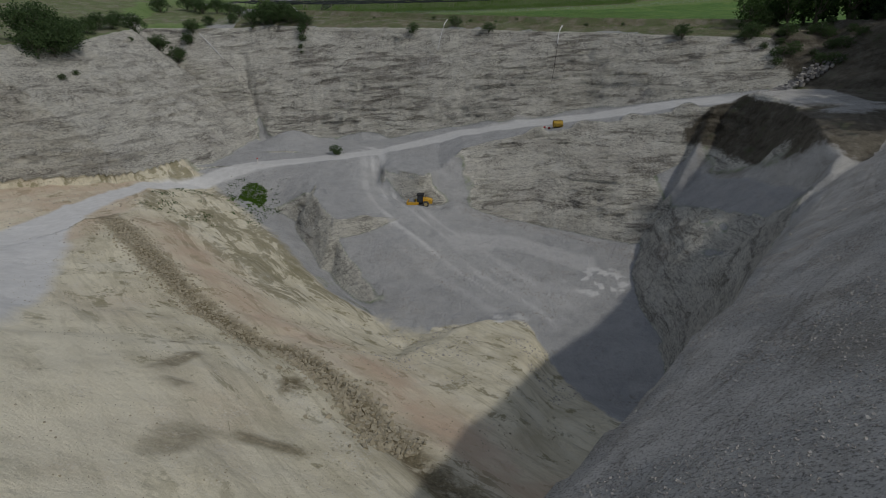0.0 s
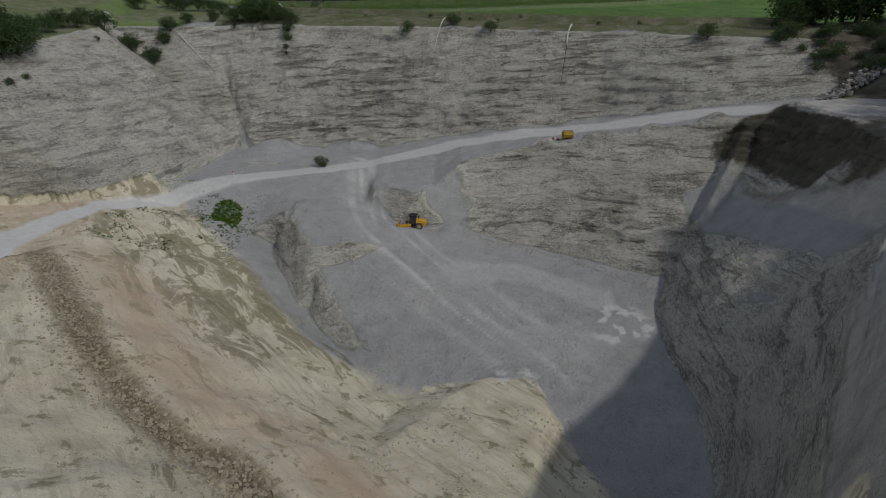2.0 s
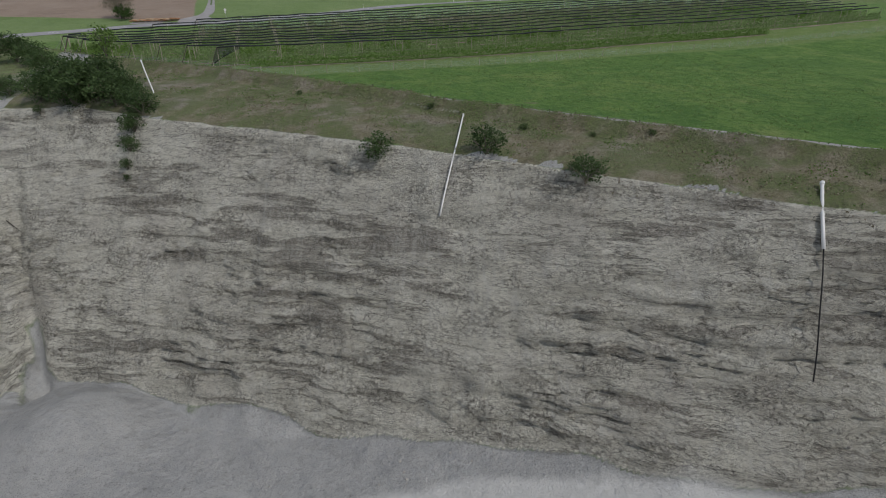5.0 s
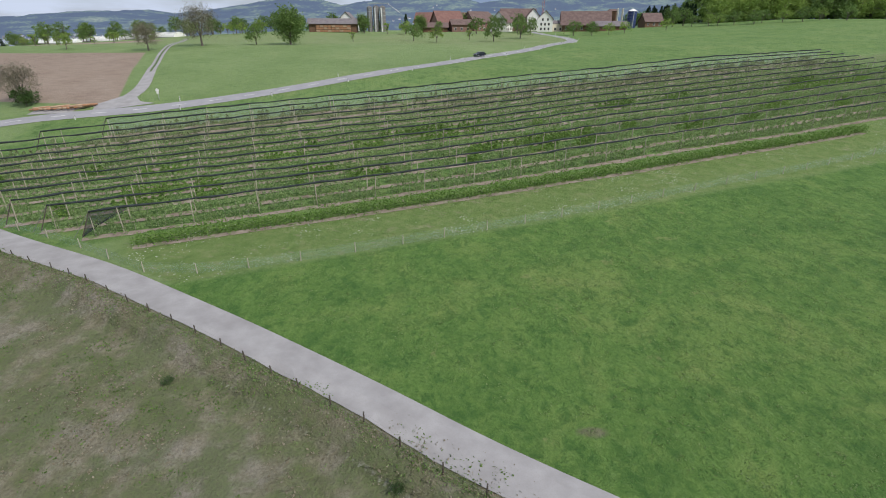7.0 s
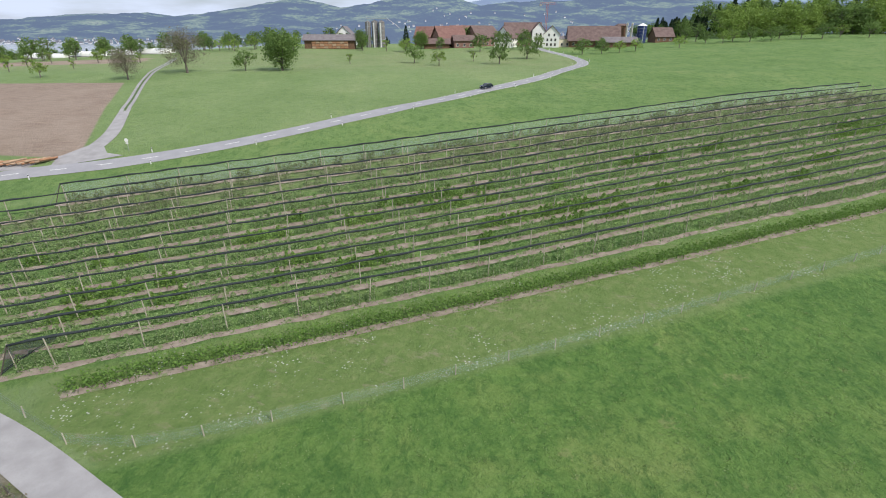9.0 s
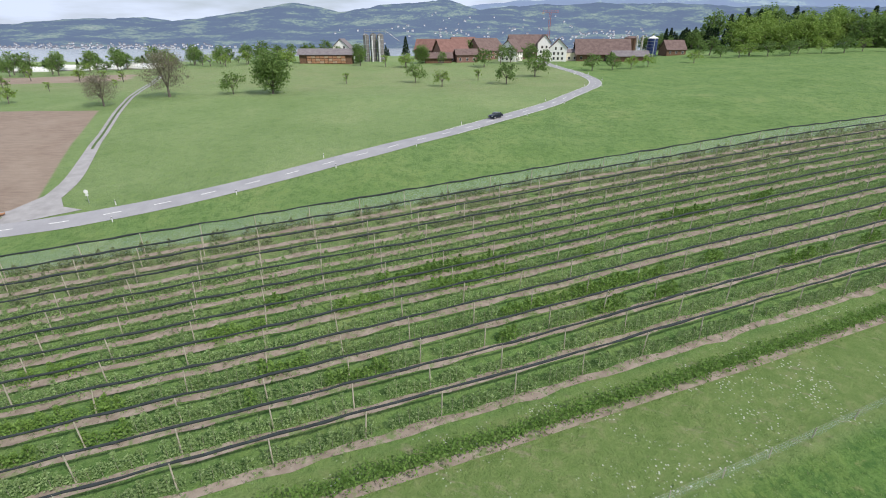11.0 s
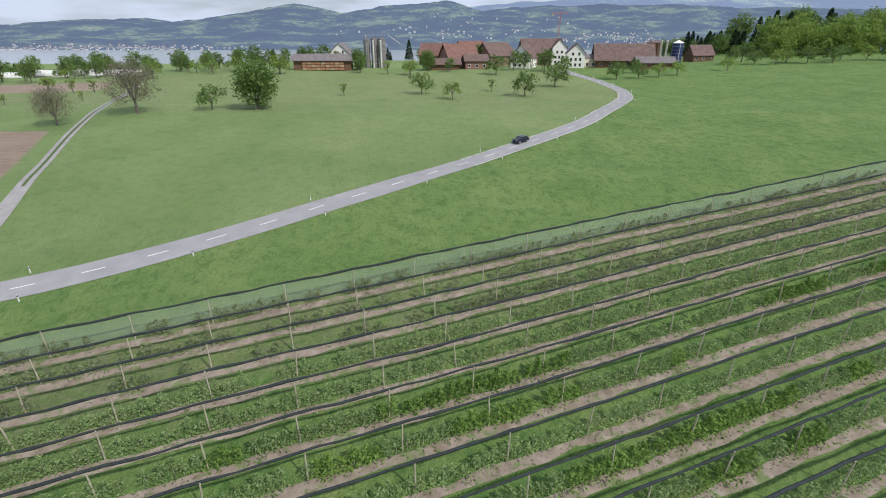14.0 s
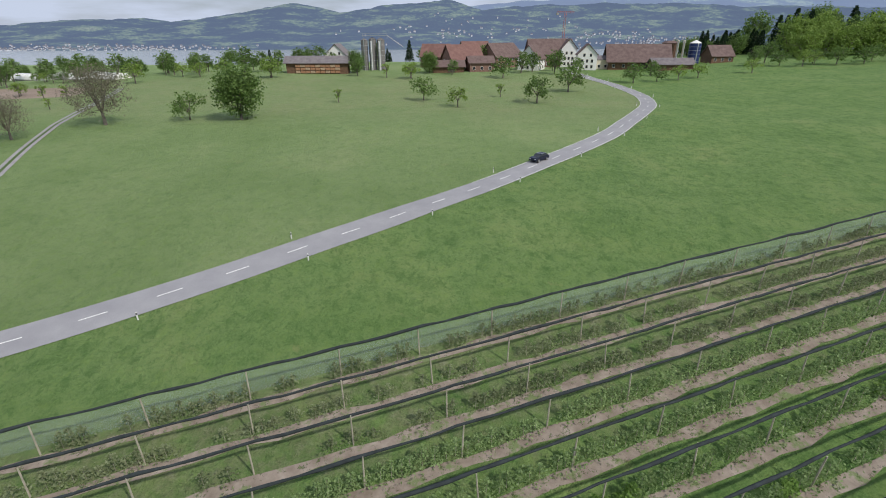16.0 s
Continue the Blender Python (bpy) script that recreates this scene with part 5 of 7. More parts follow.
for x, y, turn, size in ((-42.1, 243.8, 0, 1.0), (12.8, 253.7, 90, 1.05), (-150.3, 256.7, 20, 1.2), (-173, 273.4, 200, 1.2), (-142.7, 257.7, 60, 1.1), (-168.5, 213.6, 120, 1.1), (-32.7, 308, 10, 1.4), (-190, 250, 70, 1.2), (-205, 285, 20, 1.3), (-130, 232, 50, 0.8), (-152, 226, 80, 0.8), (-176, 236, 180, 0.9)):
    sapling.at(x, y, turn, size)
bare.at(-95.6, 205.2, 0, 1.05)
bare.at(-110, 192, 130, 0.7)
thicket = Grove(make_tree("shade_tree", 52, 12, 10, 2.5, 900, 0.8, M_LEAF, "leafy tree among the village gardens", "tree", 0.1, group="village trees", hollow=0.35))
for x, y, turn, size in ((-215, 318, 0, 1.0), (-186, 325, 50, 0.9), (-168, 330, 90, 1.05), (-133, 338, 120, 0.9), (-110, 345, 10, 1.0), (-97, 330, 70, 0.85), (45, 318, 20, 0.95), (30, 322, 80, 0.85), (-5, 352, 40, 0.8), (-240, 330, 200, 1.1), (-262, 345, 10, 1.2),
                         (50, 300, 80, 0.8), (88, 312, 10, 0.6), (140, 322, 60, 0.8), (150, 330, 30, 0.9), (-280, 300, 30, 1.1), (-300, 330, 70, 1.2), (-155, 352, 20, 1.0), (-75, 356, 70, 1.0), (14, 360, 10, 1.0)):
    thicket.at(x, y, turn, size)

spruce = Grove(make_conifer("spruce_tree", 3, 23, 12.5, 40, "dark spruce in the wood beside the meadow"))
beech = Grove(make_tree("beech_tree", 61, 20, 16, 3, 2600, 1.0, M_LEAF_LIGHT, "broad beech in bright spring leaf at the wood's edge", "tree", 0.1, group="wood beside the meadow", hollow=0.4))
oak = Grove(make_tree("oak_tree", 67, 19, 15, 3, 2400, 1.0, M_LEAF, "green oak at the wood's edge", "tree", 0.1, group="wood beside the meadow", hollow=0.4))
rw = random.Random(8)
# bright broadleaved trees at the wood's front, dark conifers beside and behind them
for i in range(46):
    t = (i % 23 + rw.random()) / 23
    x, y = 176 + 215 * t + rw.uniform(-3, 3), 352 - 40 * t + (i // 23) * 13 + rw.uniform(-5, 5)
    (beech if rw.random() < 0.72 else oak).at(x, y, rw.uniform(0, 360), rw.uniform(0.85, 1.15) * (1.0 if i < 23 else 1.22), 3.6)
for i in range(40):
    x, y = rw.uniform(150, 190), rw.uniform(385, 430)
    (spruce if i % 3 else oak).at(x, y, rw.uniform(0, 360), rw.uniform(0.5, 0.72), 1.0)
for i in range(60):
    t = rw.random()
    spruce.at(185 + 260 * t, 388 - 30 * t + rw.uniform(0, 42), rw.uniform(0, 360), rw.uniform(0.85, 1.1), 0.4)
for i in range(12):
    t = rw.random()
    oak.at(190 + 260 * t, 400 - 30 * t + rw.uniform(0, 30), rw.uniform(0, 360), rw.uniform(1.1, 1.35), 0.4)
# fruit trees and shrubs along the foot of the wood
for x, y, s in ((150, 318, 0.9), (157.5, 313, 1.0), (166, 319, 0.9), (172, 312, 1.05), (182, 309, 1.0), (190, 315, 1.0), (199, 310, 1.0), (208, 306, 1.1), (219, 308, 1.0), (232, 304, 1.1)):
    (apple_b if int(x) % 2 else apple_a).at(x, y, rw.uniform(0, 360), s)
for x, y, s in ((-160, 332, 0.85), (-148, 337, 0.8), (-140, 330, 0.7), (-126, 326, 0.75), (-112, 326, 0.85), (-104, 330, 0.7), (-47, 314, 0.7), (-246, 360, 1.1), (-212, 340, 1.0), (-216, 375, 1.1), (-186, 334, 0.8), (36, 326, 0.8), (47, 332, 0.7), (-3, 318, 0.6)):
    thicket.at(x, y, rw.uniform(0, 360), s)
for x, y, s in ((-84, 306, 1.1), (-22, 307, 0.9), (-176, 278, 0.8), (-110, 318, 1.1), (-132, 322, 1.0)):
    apple_b.at(x, y, rw.uniform(0, 360), s)
for i in range(34):
    x = -262 + 6.1 * i + rw.uniform(-2.5, 2.5)
    y = 352 + 0.10 * (x + 60) * (x < -60) + rw.uniform(-8, 14) - 0.12 * max(0, -x - 150)
    (thicket, apple_b, thicket, apple_a)[i % 4].at(x, y, rw.uniform(0, 360), rw.uniform(0.55, 0.9))
for i in range(40):
    x, y = rw.uniform(-520, 140), rw.uniform(430, 640)
    (oak if i % 3 else spruce).at(x, y, rw.uniform(0, 360), rw.uniform(0.5, 0.8), 0.4)


# ---------------------------------------------------------------- roads and tracks
road_line = ground_line(MAIN_ROAD, 2.5, 2)
road = solid("road", ribbon(road_line, 5.0, 0.07, 5, 0.05), M_ASPHALT, "grey asphalt country road with a dashed centre line", "road", kind="structure")


def along(line, s):
    """Place and heading at an arc length on a line."""
    for a, b in zip(line[:-1], line[1:]):
        d = (b - a).length
        if s <= d:
            return a.lerp(b, s / d), (b - a).normalized()
        s -= d
    return line[-1], (line[-1] - line[-2]).normalized()


road_len = sum((b - a).length for a, b in zip(road_line[:-1], road_line[1:]))
s = 4.0
while s < road_len - 40:
    dash = [along(road_line, s + k)[0] for k in (0, 1, 2, 3)]
    part("dash", ribbon(dash, 0.16, 0.135, 2), M_WHITELINE, road)
    s += 8.4
for off in (-2.36, 2.36):
    edge = [p + Vector((-d.y, d.x, 0)) * off for p, d in (along(road_line, k) for k in np.arange(150, road_len - 30, 3.0))]
    part("edge_line", ribbon(edge, 0.12, 0.125, 2), M_WHITELINE, road)

side_line = ground_line(SIDE_ROAD, 2.5, 2)
lane = solid("road_side", ribbon(side_line, lambda t: 4.2 - 1.9 * min(1, t * 4), 0.055, 4), M_TRACK, "narrow pale farm lane", "lane", kind="structure")
strip = side_line[int(len(side_line) * 0.2):]
part("grass_strip", ribbon(strip, 0.62, 0.085, 3), M_TUFT, lane, "grass between the wheel tracks")
apron = Shape()
pad = [(-88.5, 111.8), (-77, 115.6), (-70.5, 119.3), (-74.5, 120.2), (-77.8, 124.5), (-80.6, 124.8), (-83.5, 118.6), (-96, 113.6), (-96, 111)]
apron.add([(x, y, gz(x, y) + 0.09) for x, y in pad], [tuple(range(len(pad)))])
part("apron", apron, M_TRACK, lane, "widened junction of pale grit")
path_line = ground_line(FARM_PATH, 1.5, 3)
solid("farm_path", ribbon(path_line, 3.9, 0.10, 5, 0.03), M_TRACK, "pale gravel farm path along the pit edge", "path", kind="structure")


def delineator(x, y, group="road marker posts"):
    t = thing("marker_post", (x, y, gz(x, y)), "white plastic road marker post with a dark band", "post", group)
    part("post", Shape().box((0, 0, 0.5), (0.14, 0.11, 1.05), None, 0.85), M_WHITE, t)
    part("band", Shape().box((0, 0, 0.82), (0.15, 0.12, 0.18)), M_BLACK, t)


for s in np.arange(52, road_len - 20, 21.0):
    p, d = along(road_line, float(s))
    q = p + Vector((-d.y, d.x, 0)) * (3.3 if int(s) % 2 else -3.3)
    delineator(q.x, q.y)
    q = p + Vector((-d.y, d.x, 0)) * (-3.3 if int(s) % 2 else 3.3)
    if int(s / 21) % 2:
        delineator(q.x, q.y)
sx, sy = -70.6, 121.8
sign = thing("road_sign", (sx, sy, gz(sx, sy)), "small white round road sign on a steel post", "sign")
part("post", Shape().tube([(0, 0, -0.2), (0, 0, 2.5)], 0.05, 6), M_STEEL, sign)
part("disc", Shape().tube([(0, -0.08, 2.3), (0, -0.04, 2.3)], 0.42, 14), M_WHITE, sign)
part("plate", Shape().box((0, -0.06, 1.65), (0.6, 0.03, 0.3)), M_WHITE, sign)


# ---------------------------------------------------------------- car
def build_car(at, turn):
    c = thing("car", at, "dark blue estate car with roof rails on the road", "car", turn=turn)
    side = [(-2.25, 0.35), (-2.28, 0.75), (-2.15, 0.95), (-1.1, 1.02), (1.95, 1.05), (2.25, 0.95), (2.3, 0.4)]
    body = Shape().prism(side, "y", -0.88, 0.88)
    part("body", body, M_CARPAINT, c)
    cabin = [(-1.2, 1.0), (-0.5, 1.42), (1.5, 1.45), (2.1, 1.03)]
    part("cabin", Shape().prism(cabin, "y", -0.74, 0.74), M_PANE, c, "dark glazed cabin")
    part("roof", Shape().prism([(-0.55, 1.43), (-0.45, 1.49), (1.45, 1.52), (1.6, 1.45)], "y", -0.72, 0.72), M_CARPAINT, c)
    for y in (-0.6, 0.6):
        part("roof_rail", Shape().tube([(-0.3, y, 1.56), (1.3, y, 1.58)], 0.025, 5), M_STEEL, c)
    for x in (-1.4, 1.4):
        for y in (-0.86, 0.86):
            w = part("wheel", Shape().tube([(x, y - 0.1, 0.32), (x, y + 0.1, 0.32)], 0.33, 14), M_TYRE, c)
            part("rim", Shape().tube([(x, y - 0.115, 0.32), (x, y + 0.115, 0.32)], 0.2, 10), M_STEEL, w)
    for y in (-0.6, 0.6):
        part("headlight", Shape().box((-2.24, y, 0.72), (0.1, 0.34, 0.14)), M_WHITE, c)
        part("tail_light", Shape().box((2.26, y, 0.85), (0.08, 0.22, 0.2)), M_REDPAINT, c)


p, d = along(road_line, 169.0)
p = p + Vector((-d.y, d.x, 0)) * 1.2
build_car((p.x, p.y, gz(p.x, p.y) + 0.09), math.degrees(math.atan2(d.y, d.x)))


# ---------------------------------------------------------------- fences
def wire_fence(name, line, spacing, height, label, post_mat, net=None, seed=1, lean=0.05):
    rnd = random.Random(seed)
    f = thing(name, (0, 0, 0), label, "fence")
    total = sum((b - a).length for a, b in zip(line[:-1], line[1:]))
    me = Shape().tube([(0, 0, -0.3), (0, 0, height * 0.6), (0, 0, height)], [0.07, 0.065, 0.055], 6).mesh("post", post_mat)
    tops, s = [], 0.0
    while s < total:
        p, d = along(line, s)
        o = new("post", me)
        o.parent = f
        z = gz(p.x, p.y)
        o.matrix_basis = pose(p.x, p.y, z, rnd.gauss(0, lean * 60), rnd.gauss(0, lean * 60), rnd.uniform(0, 90))
        tops.append(Vector((p.x, p.y, z)))
        s += spacing * rnd.uniform(0.9, 1.1)
    for h in (0.35, 0.65, 0.95):
        part("wire", Shape().tube([t + Vector((0, 0, h * height)) for t in tops], 0.006, 3, False), M_WIRE, f)
    if net:
        sh = Shape()
        for a, b in zip(tops[:-1], tops[1:]):
            sh.add([a + Vector((0, 0, 0.02)), b + Vector((0, 0, 0.02)), b + Vector((0, 0, height * 0.92)), (a + b) / 2 + Vector((0, 0, height * 0.86)), a + Vector((0, 0, height * 0.92))], [(0, 1, 2, 3, 4)])
        part("netting", sh, net, f, "pale wire netting")
    return f


pits = [p + Vector((-d.y, d.x, 0)) * -2.6 for p, d in (along(path_line, k) for k in np.arange(20, 175, 1.5))]
wire_fence("pit_fence", pits, 3.6, 1.15, "row of dark wooden posts with wire beside the path", M_DARKPOST, None, 3)
meadow_edge = [Vector((*field_xy(p, q), 0)) for p, q in ((-46, 84), (-36, 76.0), (-28, 68.9), (-22.5, 63), (-16.5, 56), (-3.8, 54.3), (13.9, 54.1), (50.8, 54.7), (82.8, 55.8), (130, 57), (170, 58))]
wire_fence("meadow_fence", rounded(meadow_edge, 2.0, 1), 6.4, 1.4, "meadow fence of grey posts with pale wire netting", M_POST, M_FENCENET, 4, 0.03)

# ---------------------------------------------------------------- orchard with furled hail nets
ROWS = [70.6 + 4.17 * k for k in range(12)]
ENDS = [-25.5, -31.5, -37, -43, -48, -54, -58, -60, -60, -52, -43, -32.6]
RIGHT = 172.0
ro = random.Random(12)
post_me = Shape().tube([(0, 0, -0.4), (0, 0, 1.8), (0, 0, 3.62)], [0.085, 0.08, 0.07], 6).mesh("post", M_POST)
for k, (q, p0) in enumerate(zip(ROWS, ENDS)):
    row = thing("hail_net_row", (0, 0, 0), "dark hail net furled along wooden posts over the orchard row", "net", "hail nets of the orchard")
    ps = [p for p in np.arange(-22 - 8.8 * 5, RIGHT + 1, 8.8) if p > p0 + 2]
    pts = []
    for p in [p0] + ps:
        x, y = field_xy(p + ro.uniform(-0.3, 0.3), q + ro.uniform(-0.08, 0.08))
        o = new("post", post_me)
        o.parent = row
        o.matrix_basis = pose(x, y, gz(x, y), ro.gauss(0, 1.6), ro.gauss(0, 1.6), ro.uniform(0, 90))
    for p in np.arange(p0, RIGHT + 0.1, 2.2):
        x, y = field_xy(p, q)
        sag = 0.16 * math.sin(math.pi * (((p + 22) / 8.8) % 1.0)) + ro.uniform(-0.05, 0.05)
        pts.append((x + ro.uniform(-0.05, 0.05), y + ro.uniform(-0.05, 0.05), gz(x, y) + 3.62 - sag))
    part("net", Shape().tube(pts, [ro.uniform(0.10, 0.19) for _ in pts], 7), M_NETDARK, row, "furled dark net", True)
    x0, y0 = field_xy(p0 - 2.6, q)
    part("anchor_wire", Shape().tube([pts[0], (x0, y0, gz(x0, y0))], 0.03, 4), M_WIRE, row)
    a, b = Vector(field_xy(p0 - 1.6, q)).to_3d(), Vector(pts[0])
    a.z = gz(a.x, a.y)
    part("end_brace", Shape().tube([a, b], 0.07, 5), M_DARKPOST, row)
    if k == 0:
        part("lowered_net", Shape().add([b, pts[2], (pts[2][0], pts[2][1], pts[2][2] - 0.5), a + Vector((0, 0, 0.4)), a], [(0, 1, 2, 3, 4)]), M_NETBLACK, row)
    if k == 11:
        sh = Shape()
        n = len(pts)
        sh.v = [tuple(v) for v in pts] + [(v[0] - 0.8 * math.sin(TH), v[1] + 0.8 * math.cos(TH), gz(v[0] - 0.8 * math.sin(TH), v[1] + 0.8 * math.cos(TH)) + 0.1) for v in pts]
        sh.f = [(i, i + 1, n + i + 1, n + i) for i in range(n - 1)]
        part("side_net", sh, M_NETSHEET, row, "fine pale side net hanging to the ground")
    # bare soil under the row
    line = [Vector((*field_xy(p, q - 0.72 + 0.14 * math.sin(p * 0.7)), 0)) for p in np.arange(p0 - 1.5, RIGHT, 3.0)]
    solid("soil_strip", ribbon(line, lambda t: 1.12 + 0.22 * math.sin(t * 90) + 0.2 * math.sin(t * 233), 0.05, 3), M_SOIL, "strip of bare brown soil under the orchard row", "soil", kind="structure")
    # the young trees of the row
    sh, st, fresh = Shape(), Shape(), Shape()
    thin = 0.6 if k > 8 else 0.92
    p = p0 + 0.5
    while p < RIGHT:
        if ro.random() < thin:
            x, y = field_xy(p, q + 0.1 + ro.uniform(-0.15, 0.15))
            z, h = gz(x, y), ro.uniform(1.2, 2.3) * (0.85 if k > 8 else 1.0)
            st.tube([(x, y, z), (x + ro.uniform(-0.1, 0.1), y, z + h)], [0.03, 0.015], 3, False)
            bush = (k in (2, 3, 5, 6) and mottle(p / 9.0, k * 3.1, 6.6) > 0.12) or (k == 3 and 40 < p < 62)
            leafy = fresh if bush else sh
            for i in range(int((95 if bush else 76) * h)):
                t = ro.random()
                w = 0.55 * (1.15 - t)
                leafy.leaf((x + ro.gauss(0, w), y + ro.gauss(0, w), z + 0.12 + h * t), ro.uniform(0.16, 0.33) * (1.25 if bush else 1.0), ro, 0.2)
        p += ro.uniform(0.75, 1.25)
    rowp = thing("fruit_row", (0, 0, 0), "row of low leafy young fruit trees on bare soil", "fruit trees", "orchard planting")
    tagged(rowp, kind="stuff")
    tagged(part("leaves", sh, M_BLOSSOM if k > 8 else M_CROP, rowp), kind="stuff")
    if fresh.v:
        tagged(part("fresh_leaves", fresh, M_FRESH, rowp, "bright green bushy stretches"), kind="stuff")
    tagged(part("stems", st, M_POST, rowp), kind="stuff")

# the thick berry hedge in front
sh = Shape()
for p in np.arange(-19.5, 119, 0.42):
    x, y = field_xy(p + ro.uniform(-0.2, 0.2), 65.6 + ro.uniform(-0.35, 0.35))
    z, h = gz(x, y), ro.uniform(1.2, 2.0)
    for i in range(48):
        t = ro.random() ** 0.7
        sh.leaf((x + ro.gauss(0, 0.52), y + ro.gauss(0, 0.52), z + h * t), ro.uniform(0.18, 0.4), ro, 0.3)
tagged(solid("berry_hedge", sh, M_HEDGE, "dense green berry hedge along the orchard", "hedge"), kind="stuff")
line = [Vector((*field_xy(p, 65.0), 0)) for p in np.arange(-20, 120, 3.0)]
solid("soil_strip", ribbon(line, 1.1, 0.045, 3), M_SOIL, "strip of bare soil along the berry hedge", "soil", kind="structure")

# taller tufts in the near meadow
sh = Shape()
for i in range(9000):
    x, y = ro.uniform(-20, 75), ro.uniform(-4, 75)
    if y < 31 - 0.52 * x or mottle(x / 6, y / 6, 5.5) < ro.uniform(-0.5, 0.4):
        continue
    z = gz(x, y)
    for k in range(5):
        sh.leaf((x + ro.gauss(0, 0.18), y + ro.gauss(0, 0.18), z + ro.uniform(0.0, 0.10)), ro.uniform(0.10, 0.24), ro, 0.1)
tagged(solid("meadow_tufts", sh, M_TUFT, "clumps of taller grass in the meadow", "grass"), kind="stuff")

# dry scrub on the slope above the face
for name, mat, n, lab in (("dry_scrub", M_DRY, 7000, "dry brown grass on the slope above the face"), ("green_scrub", M_LEAF, 6500, "low green weeds on the slope above the face")):
    sh = Shape()
    for i in range(n):
        x = ro.uniform(-85, 80)
        py = 27.2 - 0.52 * x - 3.0
        ry = float(np.interp(x, RIM_X, [33, 29, 21, 10.5, 6, -1, -4.5, -13, -22, -36]))
        y = ry + (py - ry) * (ro.random() ** (1.0 if mat is M_DRY else 0.6))
        if mottle(x / 5, y / 5, 2.0 if mat is M_DRY else 9.0) < 0.0:
            continue
        z = gz(x, y)
        for k in range(4):
            sh.leaf((x + ro.gauss(0, 0.3), y + ro.gauss(0, 0.3), z + ro.uniform(0.0, 0.18)), ro.uniform(0.12, 0.28), ro, 0.1)
    tagged(solid(name, sh, mat, lab, "scrub"), kind="stuff")

# long grass on the low bank beside the farm path
for name, mat, n in (("verge_grass", M_TUFT, 3800), ("dry_verge_grass", M_DRY, 3200)):
    sh = Shape()
    for i in range(n):
        p, d = along(path_line, ro.uniform(15, 190))
        q = p + Vector((-d.y, d.x, 0)) * -(2.5 + abs(ro.gauss(0, 1.3)))
        z = gz(q.x, q.y)
        for k in range(5):
            sh.leaf((q.x + ro.gauss(0, 0.15), q.y + ro.gauss(0, 0.15), z + ro.uniform(0.0, 0.24)), ro.uniform(0.08, 0.2), ro, 0.0)
    tagged(solid(name, sh, mat, "long grass on the low bank beside the farm path", "grass"), kind="stuff")

# ---------------------------------------------------------------- log pile by the lane
rl = random.Random(4)
for i in range(17):
    x, y = -95.5 + i * 0.72, 114.3 + 0.09 * i
    ln, r = rl.uniform(3.2, 5.0), rl.uniform(0.17, 0.28)
    a = radians(62 + rl.uniform(-9, 9))
    z = gz(x, y) + 0.1 + r + (0.34 if i % 3 == 1 else 0)
    lg = Shape().tube([(-ln / 2 * math.cos(a), -ln / 2 * math.sin(a), 0), (0, 0, 0.03), (ln / 2 * math.cos(a), ln / 2 * math.sin(a), 0)], [r, r * 0.95, r * 0.85], 9)
    o = new("log", lg.mesh("log", M_LOGGREY if i % 2 else M_LOG, True))
    o.matrix_basis = pose(x, y, z)
    tagged(o, "peeled tree trunk lying in a pile by the lane", "log", "log pile")
lilac = Grove(make_tree("field_bush", 71, 4.2, 6.2, 0.3, 1500, 0.4, M_LEAF_DARK, "dense dark bush at the edge of the tilled field", "bush", 0.0, hollow=0.3))
lilac.at(-100.5, 117.5, 0, 1.0)
bare.at(-102.5, 119.5, 60, 0.65)


# ---------------------------------------------------------------- village
def house(name, x, y, turn, length, width, wall_h, roof_h, wall_mat, roof_mat, label, floors=0, cols=0, gable_win=0, category="house", eave=0.6, gate=False, sink=0.6):
    """A gabled building; its ridge runs along its own x axis, and the long front faces -y."""
    h = thing(name, (x, y, gz(x, y) - sink), label, category, "village buildings", turn)
    wall_h += sink
    a, b = length / 2, width / 2
    part("wall", Shape().prism([(-b, 0), (b, 0), (b, wall_h), (0, wall_h + roof_h * 0.97), (-b, wall_h)], "x", -a, a), wall_mat, h)
    roof = Shape()
    k = roof_h / b
    for sgn in (-1, 1):
        out = [(sgn * (b + eave), wall_h - eave * k), (0, wall_h + roof_h), (0, wall_h + roof_h + 0.28), (sgn * (b + eave), wall_h - eave * k + 0.28)]
        roof.prism(out if sgn < 0 else out[::-1], "x", -a - eave, a + eave)
    part("roof", roof, roof_mat, h)

    def window(cx, cy, cz, wide, high, face):
        fr, pn = Shape(), Shape()
        if face == "front":
            fr.box((cx, -b - 0.03, cz), (wide + 0.2, 0.1, high + 0.2))
            pn.box((cx, -b - 0.07, cz), (wide, 0.06, high))
        else:
            fr.box((face * (a + 0.03), cy, cz), (0.1, wide + 0.2, high + 0.2))
            pn.box((face * (a + 0.07), cy, cz), (0.06, wide, high))
        w = part("window", fr, M_CREAM if wall_mat is M_WHITE else M_WHITE, h)
        part("pane", pn, M_PANE, w)

    for f in range(floors):
        for c in range(cols):
            window(-a + length * (c + 0.5) / cols, 0, sink + 1.5 + 2.7 * f, 1.1, 1.4, "front")
    for f in range(gable_win):
        for c in range(3 if f < 2 else 2):
            for face in (-1, 1):
                window(0, -b + width * (c + 1) / (4 if f < 2 else 3), sink + 1.5 + 2.7 * f, 1.0, 1.4, face)
    if gate:
        part("barn_door", Shape().box((length * 0.1, -b - 0.05, sink + 1.7), (3.4, 0.12, 3.4)), M_DARKPOST, h)
    return h


timber = house("timber_shed", -67.5, 326, 2, 29, 8, 5.0, 2.4, M_WOOD, M_ROOFGREY, "long open timber shed stacked with sawn orange wood", category="shed", eave=1.1)
